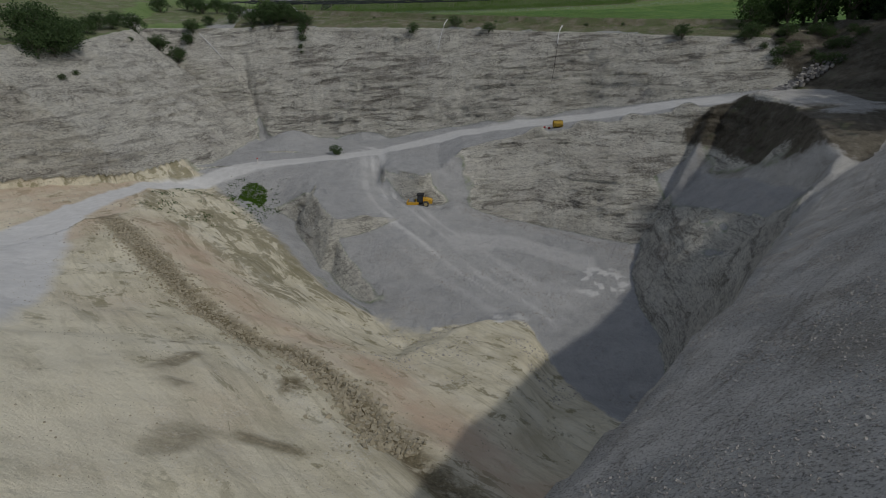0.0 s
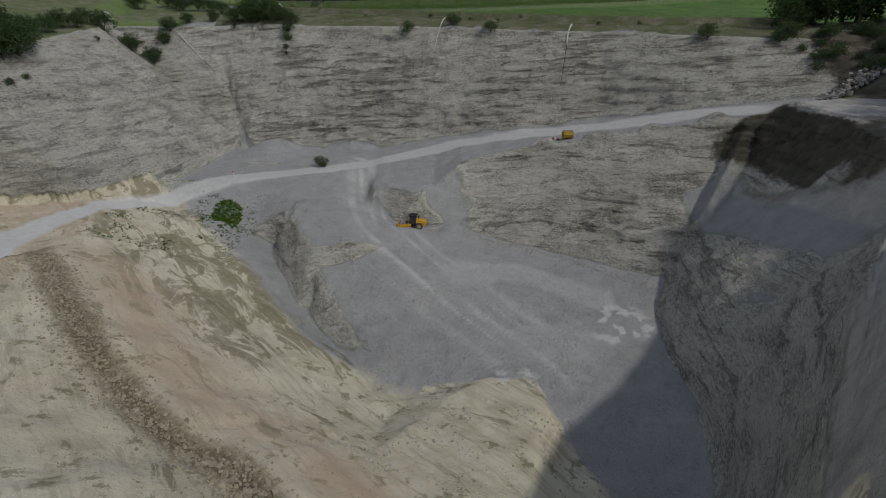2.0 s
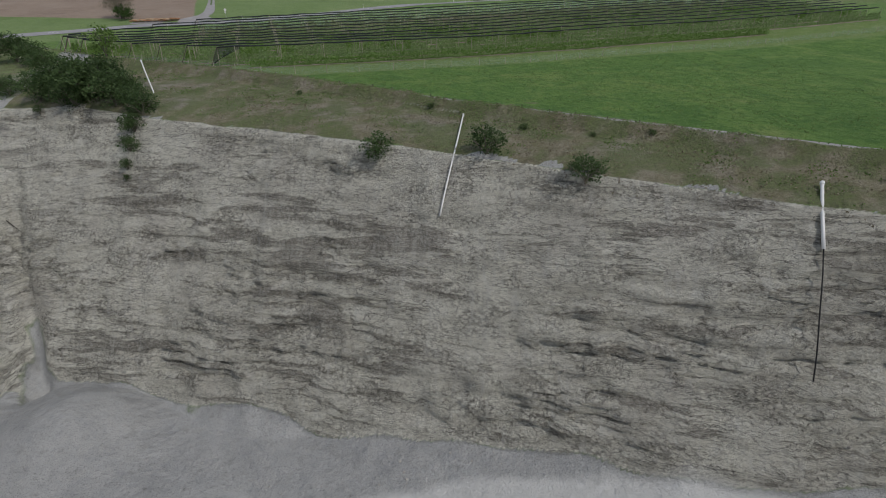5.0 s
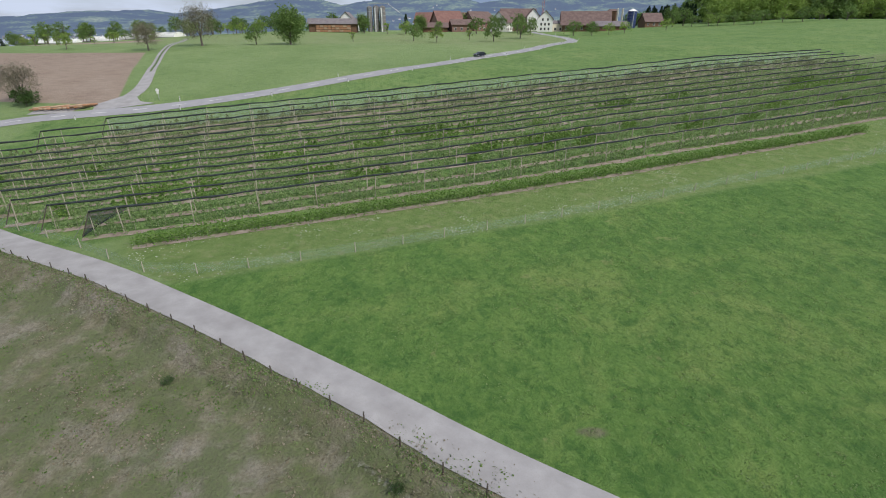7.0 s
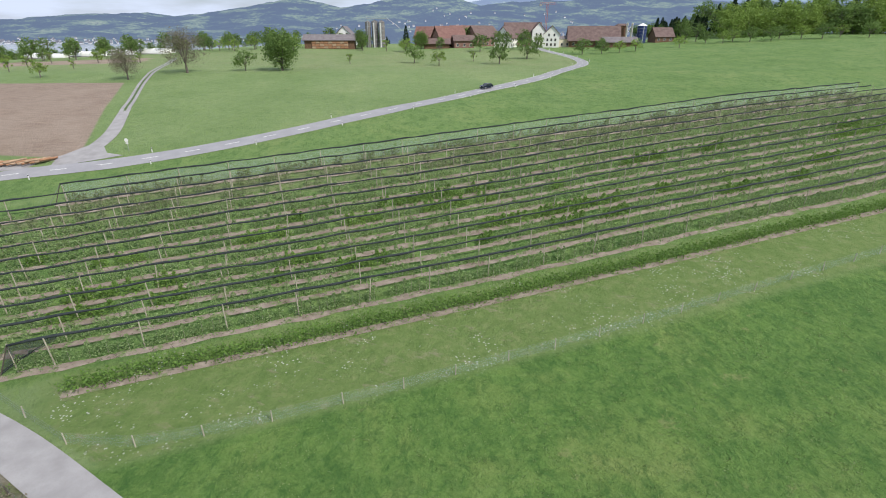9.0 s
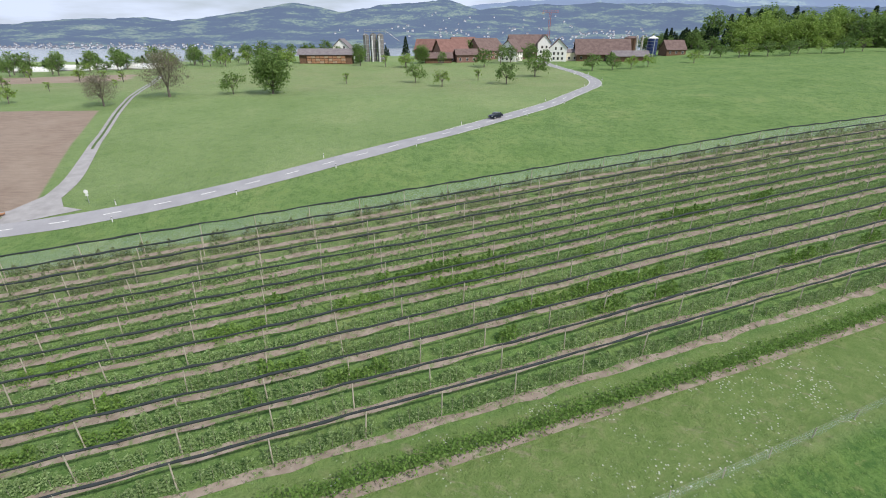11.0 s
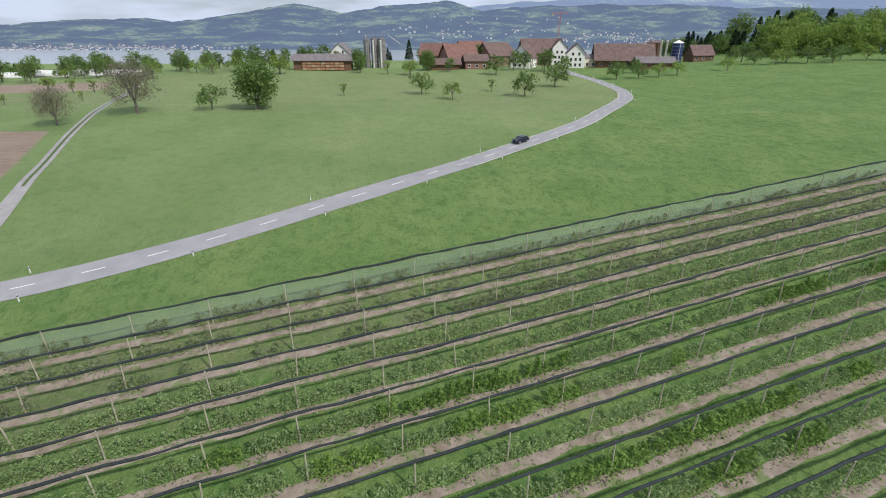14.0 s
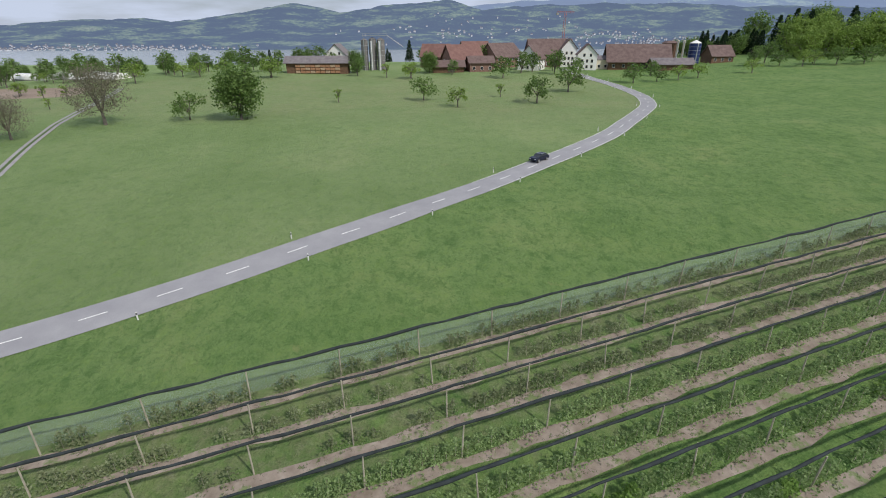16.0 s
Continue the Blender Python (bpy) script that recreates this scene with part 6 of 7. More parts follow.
for i in range(9):
    for j in range(3):
        part("timber_stack", Shape().box((-9.0 + i * 2.35, -4.3, 1.25 + j * 1.35), (2.1, 0.7, 1.1), Matrix.Rotation(radians(rl.uniform(-4, 4)), 4, "Y")), M_LOG if (i + j) % 3 else M_LOGGREY, timber)
house("farmhouse", -66, 368, 90, 16, 13.5, 5.2, 6.4, M_WHITE, M_ROOFGREY, "white gabled house with a steep grey roof", 0, 0, 3)
house("barn", 2.5, 341, 24, 17, 13.5, 5.2, 6.6, M_REDWALL, M_ROOFRED, "barn with a steep red tile roof", 1, 4, 2, "barn", 0.9, True)
house("farmhouse", -11, 366, -14, 15, 12, 5.5, 6.0, M_REDWALL, M_ROOFRED, "brown farmhouse with a red tile roof", 2, 4, 2)
house("farmhouse", 24, 362, 38, 18, 13, 5.4, 6.6, M_REDWALL, M_ROOFBROWN, "farmhouse with a weathered red roof", 2, 5, 2)
house("shed", -5, 329, 4, 15, 8, 2.8, 2.3, M_WOOD, M_ROOFBROWN, "low brown wooden shed", 0, 0, 0, "shed", 0.9, True)
house("shed", 11, 332, 10, 12, 8, 4.2, 2.6, M_REDWALL, M_ROOFBROWN, "small shed with a brown roof", 1, 3, 0, "shed", 0.8)
house("farmhouse", 31, 374, 70, 14, 11, 6.0, 5.6, M_WHITE, M_ROOFBROWN, "white gabled farmhouse with brown roof", 2, 4, 3)
house("farmhouse", 38, 341, 64, 13, 10.5, 5.6, 6.0, M_WHITE, M_ROOFBROWN, "white gabled house with a dark brown roof", 2, 4, 3)
house("farmhouse", 52, 369, 3, 24, 15, 6.5, 7.4, M_REDWALL, M_ROOFBROWN, "large farmhouse under a broad brown roof", 2, 6, 2)
house("farmhouse", 61.5, 366, 88, 12, 8, 9.5, 4.4, M_WHITE, M_ROOFBROWN, "narrow white gabled house", 0, 0, 3)
house("farmhouse", 66, 342, 80, 11, 9.5, 7.4, 4.6, M_WHITE, M_ROOFBROWN, "tall white house with three rows of windows", 0, 0, 3)
house("shed", 74, 344, 5, 7, 6, 4.6, 1.6, M_CREAM, M_ROOFGREY, "small flat annex between house and barn", 1, 2, 0, "shed", 0.3)
house("barn", 92, 343, -9, 29, 15, 4.4, 7.0, M_WOOD, M_ROOFBROWN, "large dark wooden barn with a broad brown roof", 1, 6, 1, "barn", 1.4, True)
house("shed", 104, 329, -4, 19, 8, 2.6, 2.4, M_WOOD, M_ROOFGREY, "low wooden machinery shed with a grey roof", 0, 0, 0, "shed", 0.8)
house("farmhouse", 138, 352, 6, 12, 10, 3.4, 4.8, M_WOOD, M_ROOFBROWN, "low brown-roofed farm building", 1, 3, 0)
house("farmhouse", 12, 398, 20, 17, 12, 6, 6, M_CREAM, M_ROOFRED, "house with a red roof behind the barns", 2, 4, 1)
for i, (x, y, ln) in enumerate(((-176, 334, 26), (-203, 350, 30), (-238, 368, 36), (-278, 381, 40))):
    g = thing("greenhouse", (x, y, gz(x, y) - 0.4), "long low tunnel greenhouse under white film", "greenhouse", "greenhouses", -29 + 3 * i)
    arch = [(4.5 * math.cos(math.pi * k / 12), 3.6 * math.sin(math.pi * k / 12)) for k in range(13)]
    part("cover", Shape().prism(arch, "x", -ln / 2, ln / 2), M_WHITE, g)
    for k in range(int(ln / 4) + 1):
        hoop = [(-ln / 2 + 4 * k, 4.54 * math.cos(math.pi * q / 12), 3.64 * math.sin(math.pi * q / 12)) for q in range(13)]
        part("hoop", Shape().tube(hoop, 0.06, 4), M_STEEL, g)
    part("base_wall", Shape().box((0, 0, 0.3), (ln + 0.2, 9.2, 0.6)), M_CONCRETE, g)


def silo(x, y, r, h, mat, label, cap=None, ribs=True, name="silo"):
    t = thing(name, (x, y, gz(x, y) - 0.5), label, "silo", "farm silos")
    part("drum", Shape().tube([(0, 0, 0), (0, 0, h)], r, 20), mat, t, smooth=False)
    part("cap", Shape().tube([(0, 0, h), (0, 0, h + r * 0.55)], [r * 1.06, 0.15], 20), cap or mat, t)
    if ribs:
        for k in range(1, 6):
            part("hoop", Shape().tube([(0, 0, h * k / 6), (0, 0, h * k / 6 + 0.12)], r * 1.02, 20), M_STEEL, t)
    part("ladder", Shape().box((0, -r - 0.12, h / 2), (0.4, 0.08, h)), M_STEEL, t)


silo(-47.0, 341, 1.7, 14.6, M_SILO, "tall grey concrete silo")
silo(-43.0, 342.5, 1.9, 15.0, M_SILO, "tall dark steel silo")
silo(-38.8, 342, 1.9, 14.8, M_SILO, "tall weathered concrete silo")
silo(-43.4, 338.9, 0.42, 14.2, M_WHITE, "slim white silo tube", None, False)
silo(-39.4, 339.4, 0.42, 14.2, M_WHITE, "slim white silo tube", None, False)
silo(124.5, 350, 2.9, 10.6, M_BLUE, "dark blue steel silo with a white cap", M_WHITE)
silo(117.0, 347, 0.55, 12.4, M_CREAM, "slim beige silo tube", None, False)
silo(113.6, 346.4, 0.55, 12.6, M_CREAM, "slim beige silo tube", None, False)
tw = thing("wooden_silo", (111.5, 351, gz(111.5, 351) - 0.4), "square brown wooden silo tower", "silo")
part("tower", Shape().box((0, 0, 5.6), (6, 6, 11.4)), M_WOOD, tw)
part("roof", Shape().box((0, 0, 11.9), (6.8, 6.8, 1.2), None, 0.5), M_ROOFBROWN, tw)
gn = thing("silo_gantry", (-41.5, 341.5, gz(-41.5, 341.5) + 14.6), "steel gantry and sloping conveyor on the silos", "gantry")
part("deck", Shape().box((0, 0, 1.7), (13, 1.2, 0.2)), M_STEEL, gn)
for x in (-6, -2, 2, 6):
    part("strut", Shape().tube([(x, 0, 0.2), (x, 0, 2.6)], 0.07, 5), M_STEEL, gn)
part("rail", Shape().box((0, -0.55, 2.6), (13, 0.08, 0.08)), M_STEEL, gn)
part("conveyor", Shape().tube([(6.5, 0, 1.5), (14, 0, -3.6)], 0.12, 6), M_WIRE, gn)

# tower crane beyond the village
cr = thing("tower_crane", (112, 600, gz(112, 600)), "red lattice tower crane beyond the village", "crane")
mast, jib = Shape(), Shape()
for sx in (-0.9, 0.9):
    for sy in (-0.9, 0.9):
        mast.tube([(sx, sy, 0), (sx, sy, 44)], 0.10, 4)
for k in range(18):
    s = 0.9 if k % 2 else -0.9
    mast.tube([(-s, -0.9, k * 2.45), (s, -0.9, (k + 1) * 2.45)], 0.06, 4)
    mast.tube([(0.9, -s, k * 2.45), (0.9, s, (k + 1) * 2.45)], 0.06, 4)
for p in ((-8, 0, 44), (-8, 0, 45.4)):
    jib.tube([p, (9, 0, p[2])], 0.16, 4)
for k in range(8):
    jib.tube([(-8 + k * 2.1, 0, 44), (-7 + k * 2.1, 0, 45.4)], 0.1, 4)
part("mast", mast, M_CRANE, cr)
part("jib", jib, M_CRANE, cr)
part("counterweight", Shape().box((-7.4, 0, 43.2), (2.2, 1.4, 1.8)), M_CONCRETE, cr)


# ---------------------------------------------------------------- quarry: machines and loose things
def build_roller(at, turn):
    """A single-drum soil compactor: drum ahead (-x), engine and tyres behind (+x)."""
    r = thing("road_roller", at, "yellow single-drum compactor with a dark cab, dusty", "roller", turn=turn)
    drum = part("drum", Shape().tube([(-2.0, -1.05, 0.76), (-2.0, 1.05, 0.76)], 0.76, 24), M_STEEL, r, "smooth steel drum")
    part("hub", Shape().tube([(-2.0, -1.1, 0.76), (-2.0, 1.1, 0.76)], 0.3, 12), M_YELLOW, drum)
    for y in (-1.22, 1.22):
        part("drum_frame", Shape().prism([(-2.95, 0.55), (-2.95, 1.05), (-2.5, 1.2), (-0.75, 1.2), (-0.75, 0.6)], "y", y - 0.09, y + 0.09), M_YELLOW, r)
    part("front_beam", Shape().box((-2.9, 0, 0.95), (0.16, 2.5, 0.5)), M_YELLOW, r)
    part("rear_beam", Shape().prism([(-0.95, 0.6), (-0.95, 1.2), (-0.2, 1.1), (-0.2, 0.7)], "y", -1.1, 1.1), M_YELLOW, r)
    part("chassis", Shape().box((0.9, 0, 0.85), (2.6, 1.1, 0.5)), M_BLACK, r)
    part("engine_hood", Shape().prism([(0.75, 1.0), (0.75, 1.95), (1.6, 1.92), (2.75, 1.62), (2.95, 1.3), (2.9, 0.85), (2.2, 0.8)], "y", -0.78, 0.78), M_YELLOW, r)
    part("grille", Shape().box((2.94, 0, 1.15), (0.06, 1.1, 0.45)), M_BLACK, r)
    cab = part("cab", Shape().prism([(-0.55, 1.05), (-0.6, 1.7), (-0.4, 2.75), (0.75, 2.75), (0.8, 1.05)], "y", -0.72, 0.72), M_PANE, r, "dark glazed cab")
    part("cab_roof", Shape().box((0.15, 0, 2.84), (1.7, 1.75, 0.16), None, 0.94), M_BLACK, cab)
    for x, y in ((-0.5, -0.74), (-0.5, 0.74), (0.76, -0.74), (0.76, 0.74)):
        part("cab_post", Shape().tube([(x, y, 1.05), (x * 0.95 + 0.03, y, 2.78)], 0.05, 5), M_BLACK, cab)
    part("step", Shape().box((0.1, -0.95, 0.75), (0.6, 0.35, 0.08)), M_BLACK, r)
    for y in (-0.86, 0.86):
        w = part("wheel", Shape().tube([(1.45, y - 0.27, 0.74), (1.45, y - 0.2, 0.74), (1.45, y + 0.2, 0.74), (1.45, y + 0.27, 0.74)], [0.62, 0.75, 0.75, 0.62], 20), M_TYRE, r)
        part("rim", Shape().tube([(1.45, y - 0.285, 0.74), (1.45, y + 0.285, 0.74)], 0.38, 14), M_RIM, w)
        part("mudguard", Shape().box((1.45, y, 1.56), (1.3, 0.5, 0.08)), M_YELLOW, r)
    part("exhaust", Shape().tube([(1.2, 0.35, 1.9), (1.2, 0.35, 2.5)], 0.06, 6), M_BLACK, r)
    for y in (-0.5, 0.5):
        part("mirror_arm", Shape().tube([(-0.45, y * 1.5, 2.6), (-1.0, y * 2.1, 2.5)], 0.03, 4), M_BLACK, r)


build_roller((-5.3, -47.6, gz(-5.3, -47.6) + 0.05), -4)


def build_padfoot(at, turn):
    d = thing("padfoot_shell", at, "yellow drum shell studded with dark pads, lying on the haul road", "drum", turn=turn)
    r, n, wide = 0.86, 22, 2.15
    ring = Shape()
    for q, x in ((r, -wide / 2), (r, wide / 2), (r - 0.07, wide / 2), (r - 0.07, -wide / 2)):
        ring.v += [(x, q * math.cos(2 * math.pi * k / n), r + q * math.sin(2 * math.pi * k / n)) for k in range(n)]
    for j in range(4):
        ring.f += [(j * n + k, j * n + (k + 1) % n, (j + 1) % 4 * n + (k + 1) % n, (j + 1) % 4 * n + k) for k in range(n)]
    part("shell", ring, M_YELLOWDUST, d)
    pad = Shape().box((0, 0, 0), (0.17, 0.15, 0.11), None, 0.75).mesh("pad", M_BLACK)
    for k in range(16):
        a = 2 * math.pi * k / 16
        for j in range(7):
            o = new("pad", pad)
            o.parent = d
            o.matrix_basis = Matrix.Translation((-0.93 + 0.31 * j + (0.12 if k % 2 else -0.06), (r + 0.04) * math.sin(a), r + (r + 0.04) * math.cos(a))) @ Matrix.Rotation(-a, 4, "X")


build_padfoot((28.6, -31.7, gz(28.6, -31.7) + 0.06), 4)
for i, (x, y) in enumerate(((26.6, -31.2), (25.4, -31.5))):
    b = thing("barrier_board", (x, y, gz(x, y)), "red and white barrier board lying by the road", "barrier", "barrier boards", 6 * i)
    for k in range(3):
        part("stripe", Shape().box((-0.5 + 0.5 * k, 0, 0.28), (0.48, 0.12, 0.3)), M_WHITE if k != 1 else M_REDPAINT, b)
    part("foot", Shape().box((0, 0, 0.06), (0.5, 0.7, 0.12)), M_BLACK, b)
mp = thing("marker_stake", (-49.5, -27.4, gz(-49.5, -27.4)), "white marker stake beside the haul road", "post")
part("stake", Shape().tube([(0, 0, -0.2), (0.05, 0, 1.4)], 0.09, 6), M_WHITE, mp)
part("head", Shape().box((0.05, 0, 1.5), (0.3, 0.2, 0.3)), M_REDPAINT, mp)


def pipe(pts, r, label, cable=None):
    t = thing("drain_pipe", (0, 0, 0), label, "pipe", "drain pipes on the face")
    line = rounded(pts, 1.0, 1)
    part("tube", Shape().tube(line, r, 10), M_PLASTIC, t, smooth=True)
    part("collar", Shape().tube([line[0], line[0].lerp(line[1], 0.3)], r * 1.35, 10), M_PLASTIC, t)
    if cable:
        part("cable", Shape().tube(rounded(cable, 1.0, 1), 0.06, 5), M_BLACK, t, "black hose hanging down the face")


pipe([(1.3, 16.7, 9.6), (0.5, 9.4, 8.45), (-0.1, 5.6, 6.95), (-0.7, 4.5, 4.95), (-1.2, 3.4, 2.85), (-1.7, 2.3, 0.75)], 0.10, "white plastic drain pipe hanging over the face")
pipe([(33.2, -6.0, 7.25), (31.7, -8.7, 5.85), (31.5, -9.8, 4.25), (31.3, -10.9, 2.75)], 0.15, "white drain pipe with a black hose below",
     [(31.3, -10.9, 2.75), (30.9, -12.5, 0.35), (30.2, -14.1, -2.15), (29.9, -15.6, -4.55), (29.3, -16.8, -6.6)])
pipe([(-55.0, 43.1, 14.6), (-52.5, 39.3, 12.8), (-49.8, 35.4, 11.0), (-47.4, 31.8, 9.4)], 0.11, "thin white drain pipe on the scrub slope")
pipe([(-91.0, 36.7, 8.95), (-85.8, 32.3, 5.15), (-81.0, 28.8, 1.45), (-76.5, 25.7, -2.35)], 0.14, "white drain pipe down the corner of the pit",
     [(-76.5, 25.7, -2.45), (-71.5, 22.3, -6.15), (-67.8, 22.0, -10.0)])

# ---------------------------------------------------------------- bushes round the pit
G_BUSH = "bushes round the pit"
bush_a = Grove(make_tree("bush", 81, 3.0, 3.6, 0.2, 1300, 0.23, M_BUSH, "dense dark green bush at the pit edge", "bush", 0.0, group=G_BUSH, hollow=0.3))
bush_b = Grove(make_tree("bush", 82, 4.6, 5.4, 0.4, 2600, 0.28, M_BUSH, "tall green bush on the slope above the face", "bush", 0.0, group=G_BUSH, hollow=0.3))
bush_c = Grove(make_tree("willow_bush", 83, 5.0, 6.5, 0.4, 2200, 0.32, M_BLOSSOM, "pale willow bush above the face", "bush", 0.0, group=G_BUSH, hollow=0.3))
for x, y, s in ((-9.4, 9.6, 1.15), (3.4, 4.9, 1.15), (13.2, -0.9, 1.05), (58.8, -24.6, 1.2), (72, -31, 1.3), (-89.3, -35.0, 0.55), (-88.5, -31.0, 0.55), (-93.4, 2.2, 0.5), (-24, 30.5, 0.3), (22, 6.0, 0.28), (40, -6, 0.4), (49, -9.5, 0.35), (-3, 20, 0.3),
                (-46.0, 25.2, 1.2), (-47.2, 23.9, 1.1), (-47.6, 22.4, 0.9), (-47.7, 21.0, 0.6), (-47.5, 19.9, 0.4), (-30.2, -19.6, 1.0), (-29.6, -20.6, 0.6), (16, 8, 0.25), (8.5, 11, 0.35), (-67, 32, 0.5)):
    bush_a.at(x, y, rl.uniform(0, 360), s, 0.25)
for x, y, s in ((-58.5, 32.0, 1.5), (-52.5, 29.5, 1.2), (-63.5, 33.5, 1.35), (-55.5, 33.0, 1.45), (-61.0, 34.0, 1.45), (-51.0, 30.5, 0.9), (-93.0, -30.0, 1.7), (-94.2, -34.0, 1.5), (-92.6, -26.0, 1.6), (-94.0, -22.0, 1.4), (-97.5, -31.0, 1.9), (-98.0, -25.0, 1.9), (-96.5, -16.0, 1.1), (-98.5, -8.0, 1.0), (-100.5, 0.0, 1.1), (-97, 12, 1.3), (-94, 18, 1.2), (-92, 25, 1.2), (-89, 33, 1.1), (-100, 62, 1.3), (-95, 57, 1.2), (-90, 59, 1.3), (-84, 56, 1.1), (-106, 68, 1.4), (-78, 50, 1.0), (-112, 58, 1.3), (-47.8, 26.9, 0.9), (-68.5, 35.0, 1.1), (-60, 30.8, 1.1), (-93.6, -29.5, 1.35), (-97.5, -25.0, 1.2), (-99, 4, 0.9), (-102, 12, 1.0), (-96, 22, 0.8), (-90, 30, 0.9), (-84, 36, 0.8), (-76, 38, 0.8), (-61, 33, 0.8), (83, -22, 1.2), (78, -24, 1.0)):
    bush_b.at(x, y, rl.uniform(0, 360), s, 0.3)
for x, y, s in ((-62.0, 37.0, 1.0), (-57, 36.5, 0.9), (-63, 38, 0.7)):
    bush_c.at(x, y, rl.uniform(0, 360), s, 0.3)
for x, y, s in ((92, -22, 1.0), (101, -28, 1.05), (110, -20, 1.1), (97, -38, 0.9), (120, -32, 1.2), (108, -42, 1.0), (88, -12, 0.8), (128, -45, 1.1), (116, -8, 1.0), (135, -22, 1.1), (104, -55, 0.85), (122, -60, 1.0)):
    (spruce if int(x) % 3 else oak).at(x, y, rl.uniform(0, 360), s * 0.8, 0.3)
alder = Grove(make_tree("alder_tree", 91, 10, 8.5, 1.2, 1700, 0.5, M_LEAF_DARK, "dark green tree crowding the edge above the pit, some unseen, for shade", "tree", 0.0, group="trees above the pit", hollow=0.25))
for x, y, s in ((74, -25, 0.7), (79, -21, 0.9), (84, -24, 1.0), (89, -27, 1.1), (95, -29, 1.2), (101, -32, 1.2), (108, -36, 1.2), (83, -14, 1.0), (92, -18, 1.2), (100, -22, 1.3), (110, -26, 1.3), (118, -34, 1.3), (104, -44, 1.0), (114, -48, 1.1), (126, -44, 1.2), (98, -40, 0.7)):
    alder.at(x, y, rl.uniform(0, 360), s * 1.25, 0.3)
# unseen trees out of view, added to shade the plateau and slope
for x, y, s in ((98, -53, 1.5), (104, -59, 1.6), (111, -51, 1.5), (118, -57, 1.6), (107, -67, 1.4), (100, -62, 1.5), (94, -60, 1.3), (96, -68, 1.3), (112, -62, 1.5), (73, -82, 1.7), (79, -76, 1.7), (85, -70, 1.7), (90, -66, 1.6), (88, -78, 1.9), (80, -87, 1.8), (96, -72, 1.8), (92, -86, 1.9)):
    alder.at(x, y, rl.uniform(0, 360), s, 0.3)
for i in range(60):
    x, y = rl.uniform(70, 118), rl.uniform(-50, -30)
    if y > -24 - 0.42 * (x - 40) - 6 * rl.random():
        bush_a.at(x, y, rl.uniform(0, 360), rl.uniform(0.5, 1.1), 0.25)
thicket.at(-72, 60, 40, 0.62)


# ---------------------------------------------------------------- loose stone
def stones(name, n, place, size, mat, label, seed):
    """Loose angular stones, strewn where place() says."""
    rnd, sh = random.Random(seed), Shape()
    base = [(-1, -1, -0.7), (1, -1, -0.7), (1, 1, -0.7), (-1, 1, -0.7), (-0.7, -0.8, 0.7), (0.8, -0.6, 0.6), (0.6, 0.8, 0.75), (-0.8, 0.6, 0.55)]
    quads = [(3, 2, 1, 0), (4, 5, 6, 7), (0, 1, 5, 4), (1, 2, 6, 5), (2, 3, 7, 6), (3, 0, 4, 7)]
    done = 0
    while done < n:
        spot = place(rnd)
        if spot is None:
            continue
        x, y, scale = spot
        s = size * scale * min(3.2, rnd.paretovariate(2.4)) * 0.5
        m = Euler((rnd.uniform(0, 6), rnd.uniform(0, 6), rnd.uniform(0, 6))).to_matrix()
        o = Vector((x, y, gz(x, y) + 0.15 * s))
        sh.add([o + m @ Vector((a * s * rnd.uniform(0.6, 1.1), b * s * rnd.uniform(0.6, 1.1), c * s * rnd.uniform(0.6, 1.1))) for a, b, c in base], quads)
        done += 1
    tagged(solid(name, sh, mat, label, "stones"), kind="stuff")


def on_ledge(r):
    u = r.uniform(-48, 22)
    s = r.gauss(0.2, 1.3) + float(ledge_bend(u))
    return -18 + 0.71 * s + 0.70 * u, -112 + 0.70 * s - 0.71 * u, 1.0 if u < 0 else 1.4


def on_bank(r):
    cu, cs = r.uniform(-14, 26) + abs(r.gauss(0, 12)), -abs(r.gauss(0, 6))
    if mottle(cu / 5, cs / 2.5) < -0.05:
        return None
    return 6.6 - 0.73 * cs + 0.68 * cu, -140 + 0.68 * cs + 0.73 * cu, 0.8


def on_shore(r):
    u, s = r.uniform(-30, 25), r.uniform(3, 22)
    x, y = -18 + 0.71 * s + 0.70 * u, -112 + 0.70 * s - 0.71 * u
    return (x, y, 0.7) if mottle(x / 4, y / 4) > 0.25 else None


def on_talus(r):
    x = r.uniform(5, 40)
    return x, float(np.interp(x, [3.5, 10, 22, 39], [-47, -48, -51, -68])) + r.gauss(0, 1.4), 0.9


def on_verge(r):
    i = r.randrange(len(HAUL_L) - 1)
    x, y = HAUL_L[i]
    a, b = x + r.gauss(0, 5.5), y + r.gauss(0, 5.5)
    clear = min(math.hypot(a - p[0], b - p[1]) for p in HAUL_L) > 4.4
    return (a, b, 0.6) if clear and x < 70 and y > -100 else None


def on_floor(r):
    x, y = r.uniform(-14, 38), r.uniform(-112, -66)
    return (x, y, 0.8) if mottle(x / 5, y / 5, 4.4) > 0.2 else None


def on_slope(r):
    u, s = r.uniform(-50, 25), -abs(r.gauss(0, 14))
    x, y = -18 + 0.71 * s + 0.70 * u, -112 + 0.70 * s - 0.71 * u
    return (x, y, 0.5) if mottle(x / 6, y / 6, 1.4) > 0.1 else None


stones("ledge_rubble", 3800, on_ledge, 0.13, M_ROCKTAN, "pale rubble strewn along an earth ledge", 1)
stones("bank_stones", 14000, on_bank, 0.040, M_BANKSTONE, "loose grey stones on the gravel bank", 2)
stones("shore_rubble", 700, on_shore, 0.09, M_ROCKTAN, "ochre stones on the lower earth slope", 3)
stones("talus_stones", 900, on_talus, 0.12, M_ROCK, "broken stone at the foot of the lower face", 4)
stones("verge_stones", 900, on_verge, 0.15, M_ROCK, "stones along the haul road verge", 5)
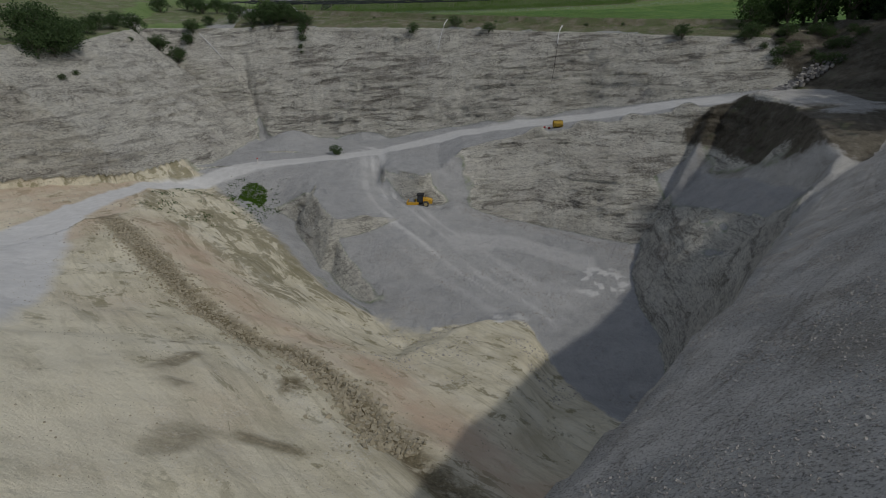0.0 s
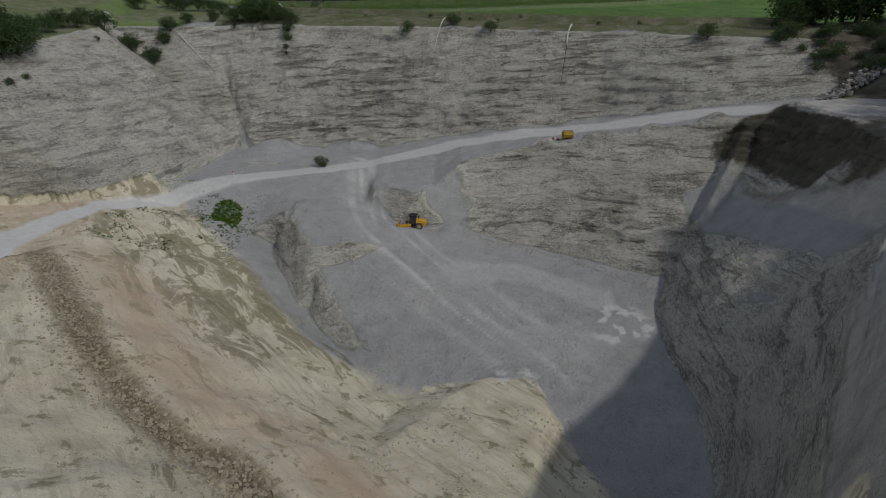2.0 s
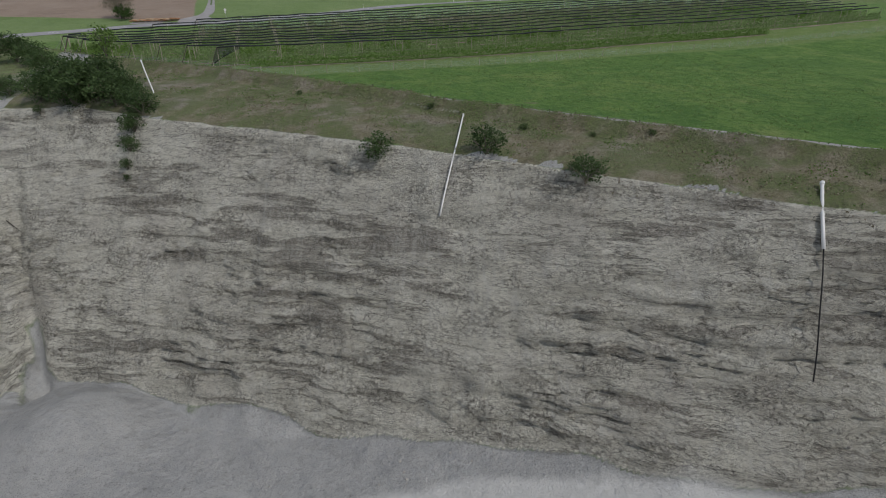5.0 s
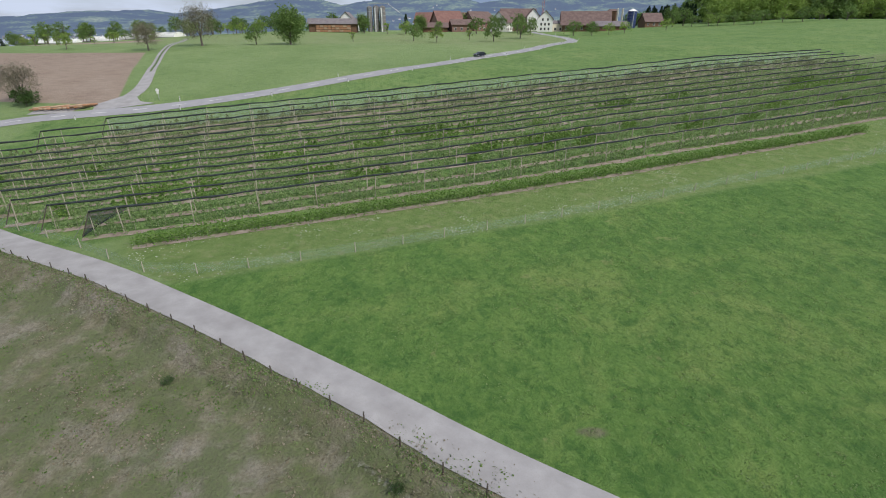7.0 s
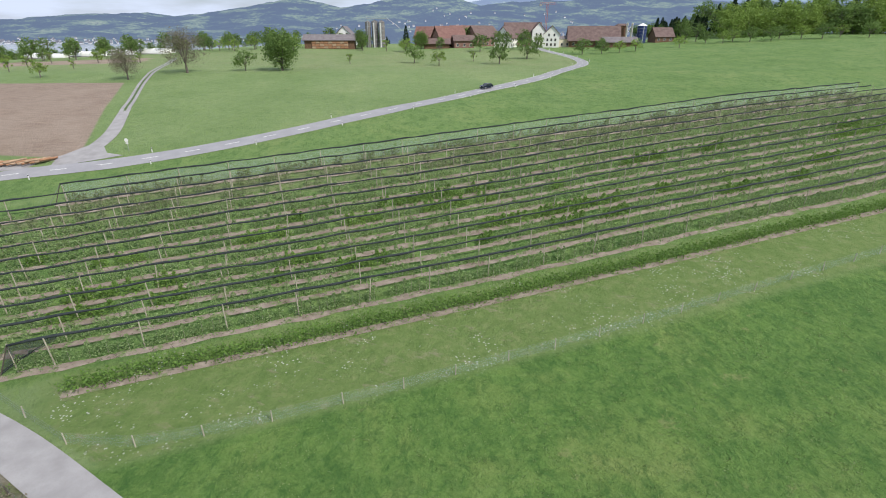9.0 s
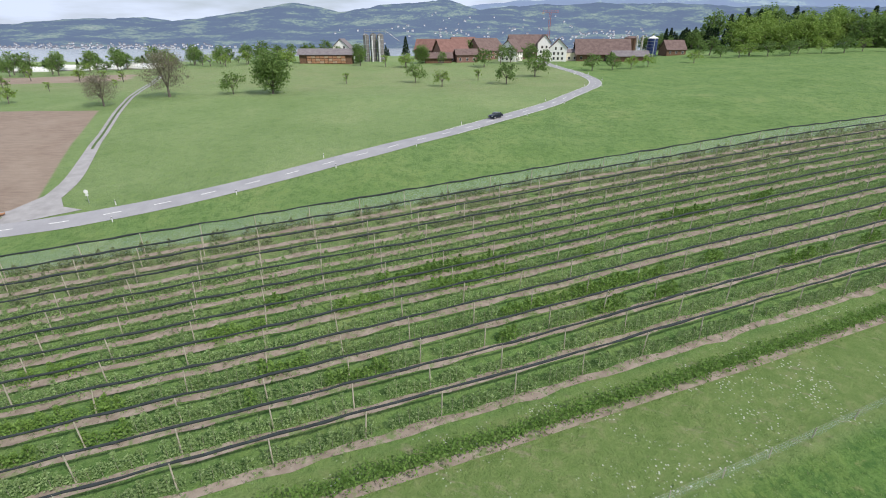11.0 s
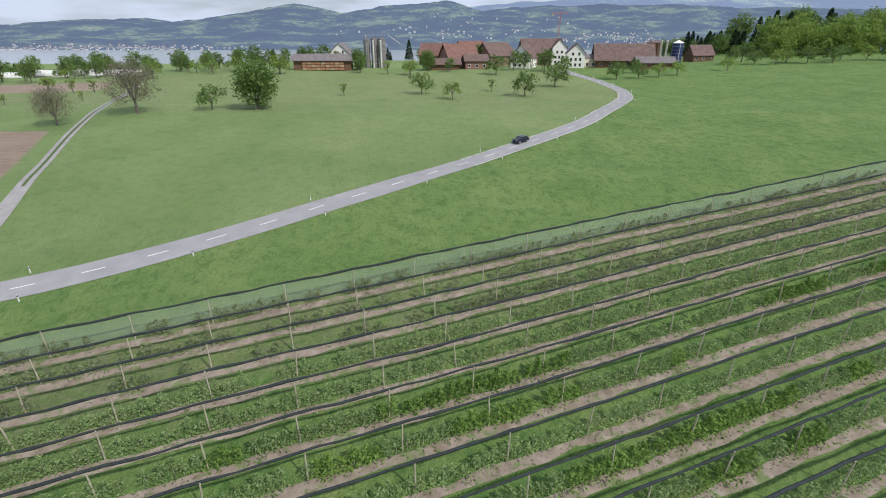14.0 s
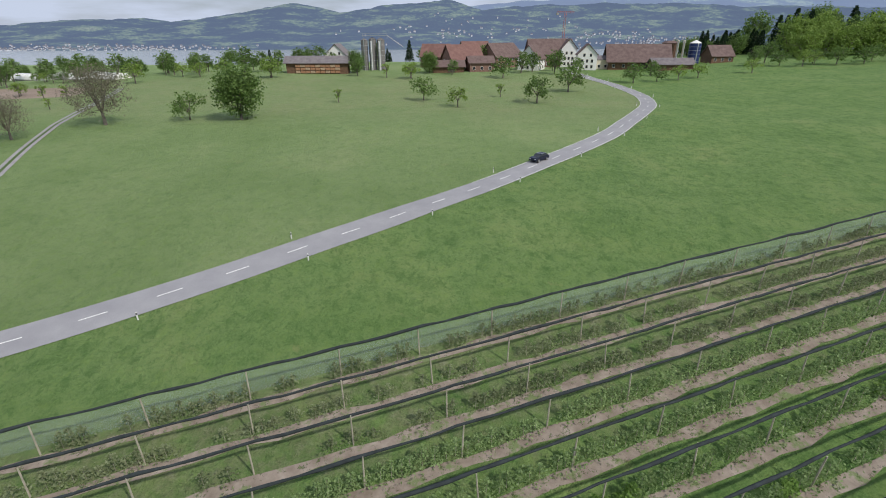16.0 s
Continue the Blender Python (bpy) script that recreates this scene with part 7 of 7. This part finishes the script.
stones("floor_rubble", 2600, on_floor, 0.11, M_ROCK, "broken rock on the pit floor", 6)
stones("slope_stones", 2600, on_slope, 0.075, M_ROCKTAN, "small stones on the earth slope", 7)

# the pile of large blocks above the end of the haul road
rb = random.Random(9)
block_me = []
for k in range(4):
    sh = Shape()
    sh.box((0, 0, 0), (1, 1, 1), None, 0.8)
    sh.v = [(a * rb.uniform(0.8, 1.15), b * rb.uniform(0.8, 1.15), c * rb.uniform(0.8, 1.15)) for a, b, c in sh.v]
    block_me.append(sh.mesh("block", M_ROCK if k % 2 else M_ROCKDARK))
pile = thing("block_pile", (0, 0, 0), "heap of large grey quarry blocks beside the haul road", "rock pile")
for i in range(190):
    t = rb.random()
    x, y = 71 + 13 * t + rb.gauss(0, 0.6), -46.2 + 1.8 * t + rb.gauss(0, 0.8)
    o = new("block", block_me[i % 4])
    o.parent = pile
    o.matrix_basis = pose(x, y, gz(x, y) + 0.2 + rb.uniform(0, 1.1) * (1 - abs(2 * t - 1.1)), rb.uniform(0, 90), rb.uniform(0, 90), rb.uniform(0, 90)) @ Matrix.Scale(rb.uniform(0.35, 0.8), 4)

# the green patch and weeds on the earth slope below the haul road
sh = Shape()
for i in range(1500):
    a, q = rb.uniform(0, 6.28), rb.random() ** 0.5
    x, y = -47.5 + 3.4 * q * math.cos(a) - 0.8 * math.sin(a) * q, -38.5 + 3.9 * q * math.sin(a)
    if i % 3 == 0:
        x, y = -46.5 + rb.gauss(0, 2.4), -43.5 + rb.gauss(0, 2.0)
        if mottle(x * 1.1, y * 1.1) < 0.15:
            continue
    z = gz(x, y)
    for k in range(5):
        sh.leaf((x + rb.gauss(0, 0.15), y + rb.gauss(0, 0.15), z + rb.uniform(0.02, 0.2)), rb.uniform(0.2, 0.36), rb, 0.2)
tagged(solid("weed_patch", sh, M_GRASSBLADE, "bright green patch of weeds on the earth slope", "weeds"), kind="stuff")
sh = Shape()
for i in range(1300):
    x, y = rb.uniform(-62, -40), rb.uniform(-66, -33)
    if mottle(x / 4.5, y / 4.5, 3.3) < 0.12:
        continue
    z = gz(x, y)
    for k in range(4):
        sh.leaf((x + rb.gauss(0, 0.14), y + rb.gauss(0, 0.14), z + rb.uniform(0.05, 0.3)), rb.uniform(0.15, 0.34), rb, 0.2)
tagged(solid("sparse_weeds", sh, M_LEAF_DARK, "sparse dark weeds dotted over the earth slope", "weeds"), kind="stuff")
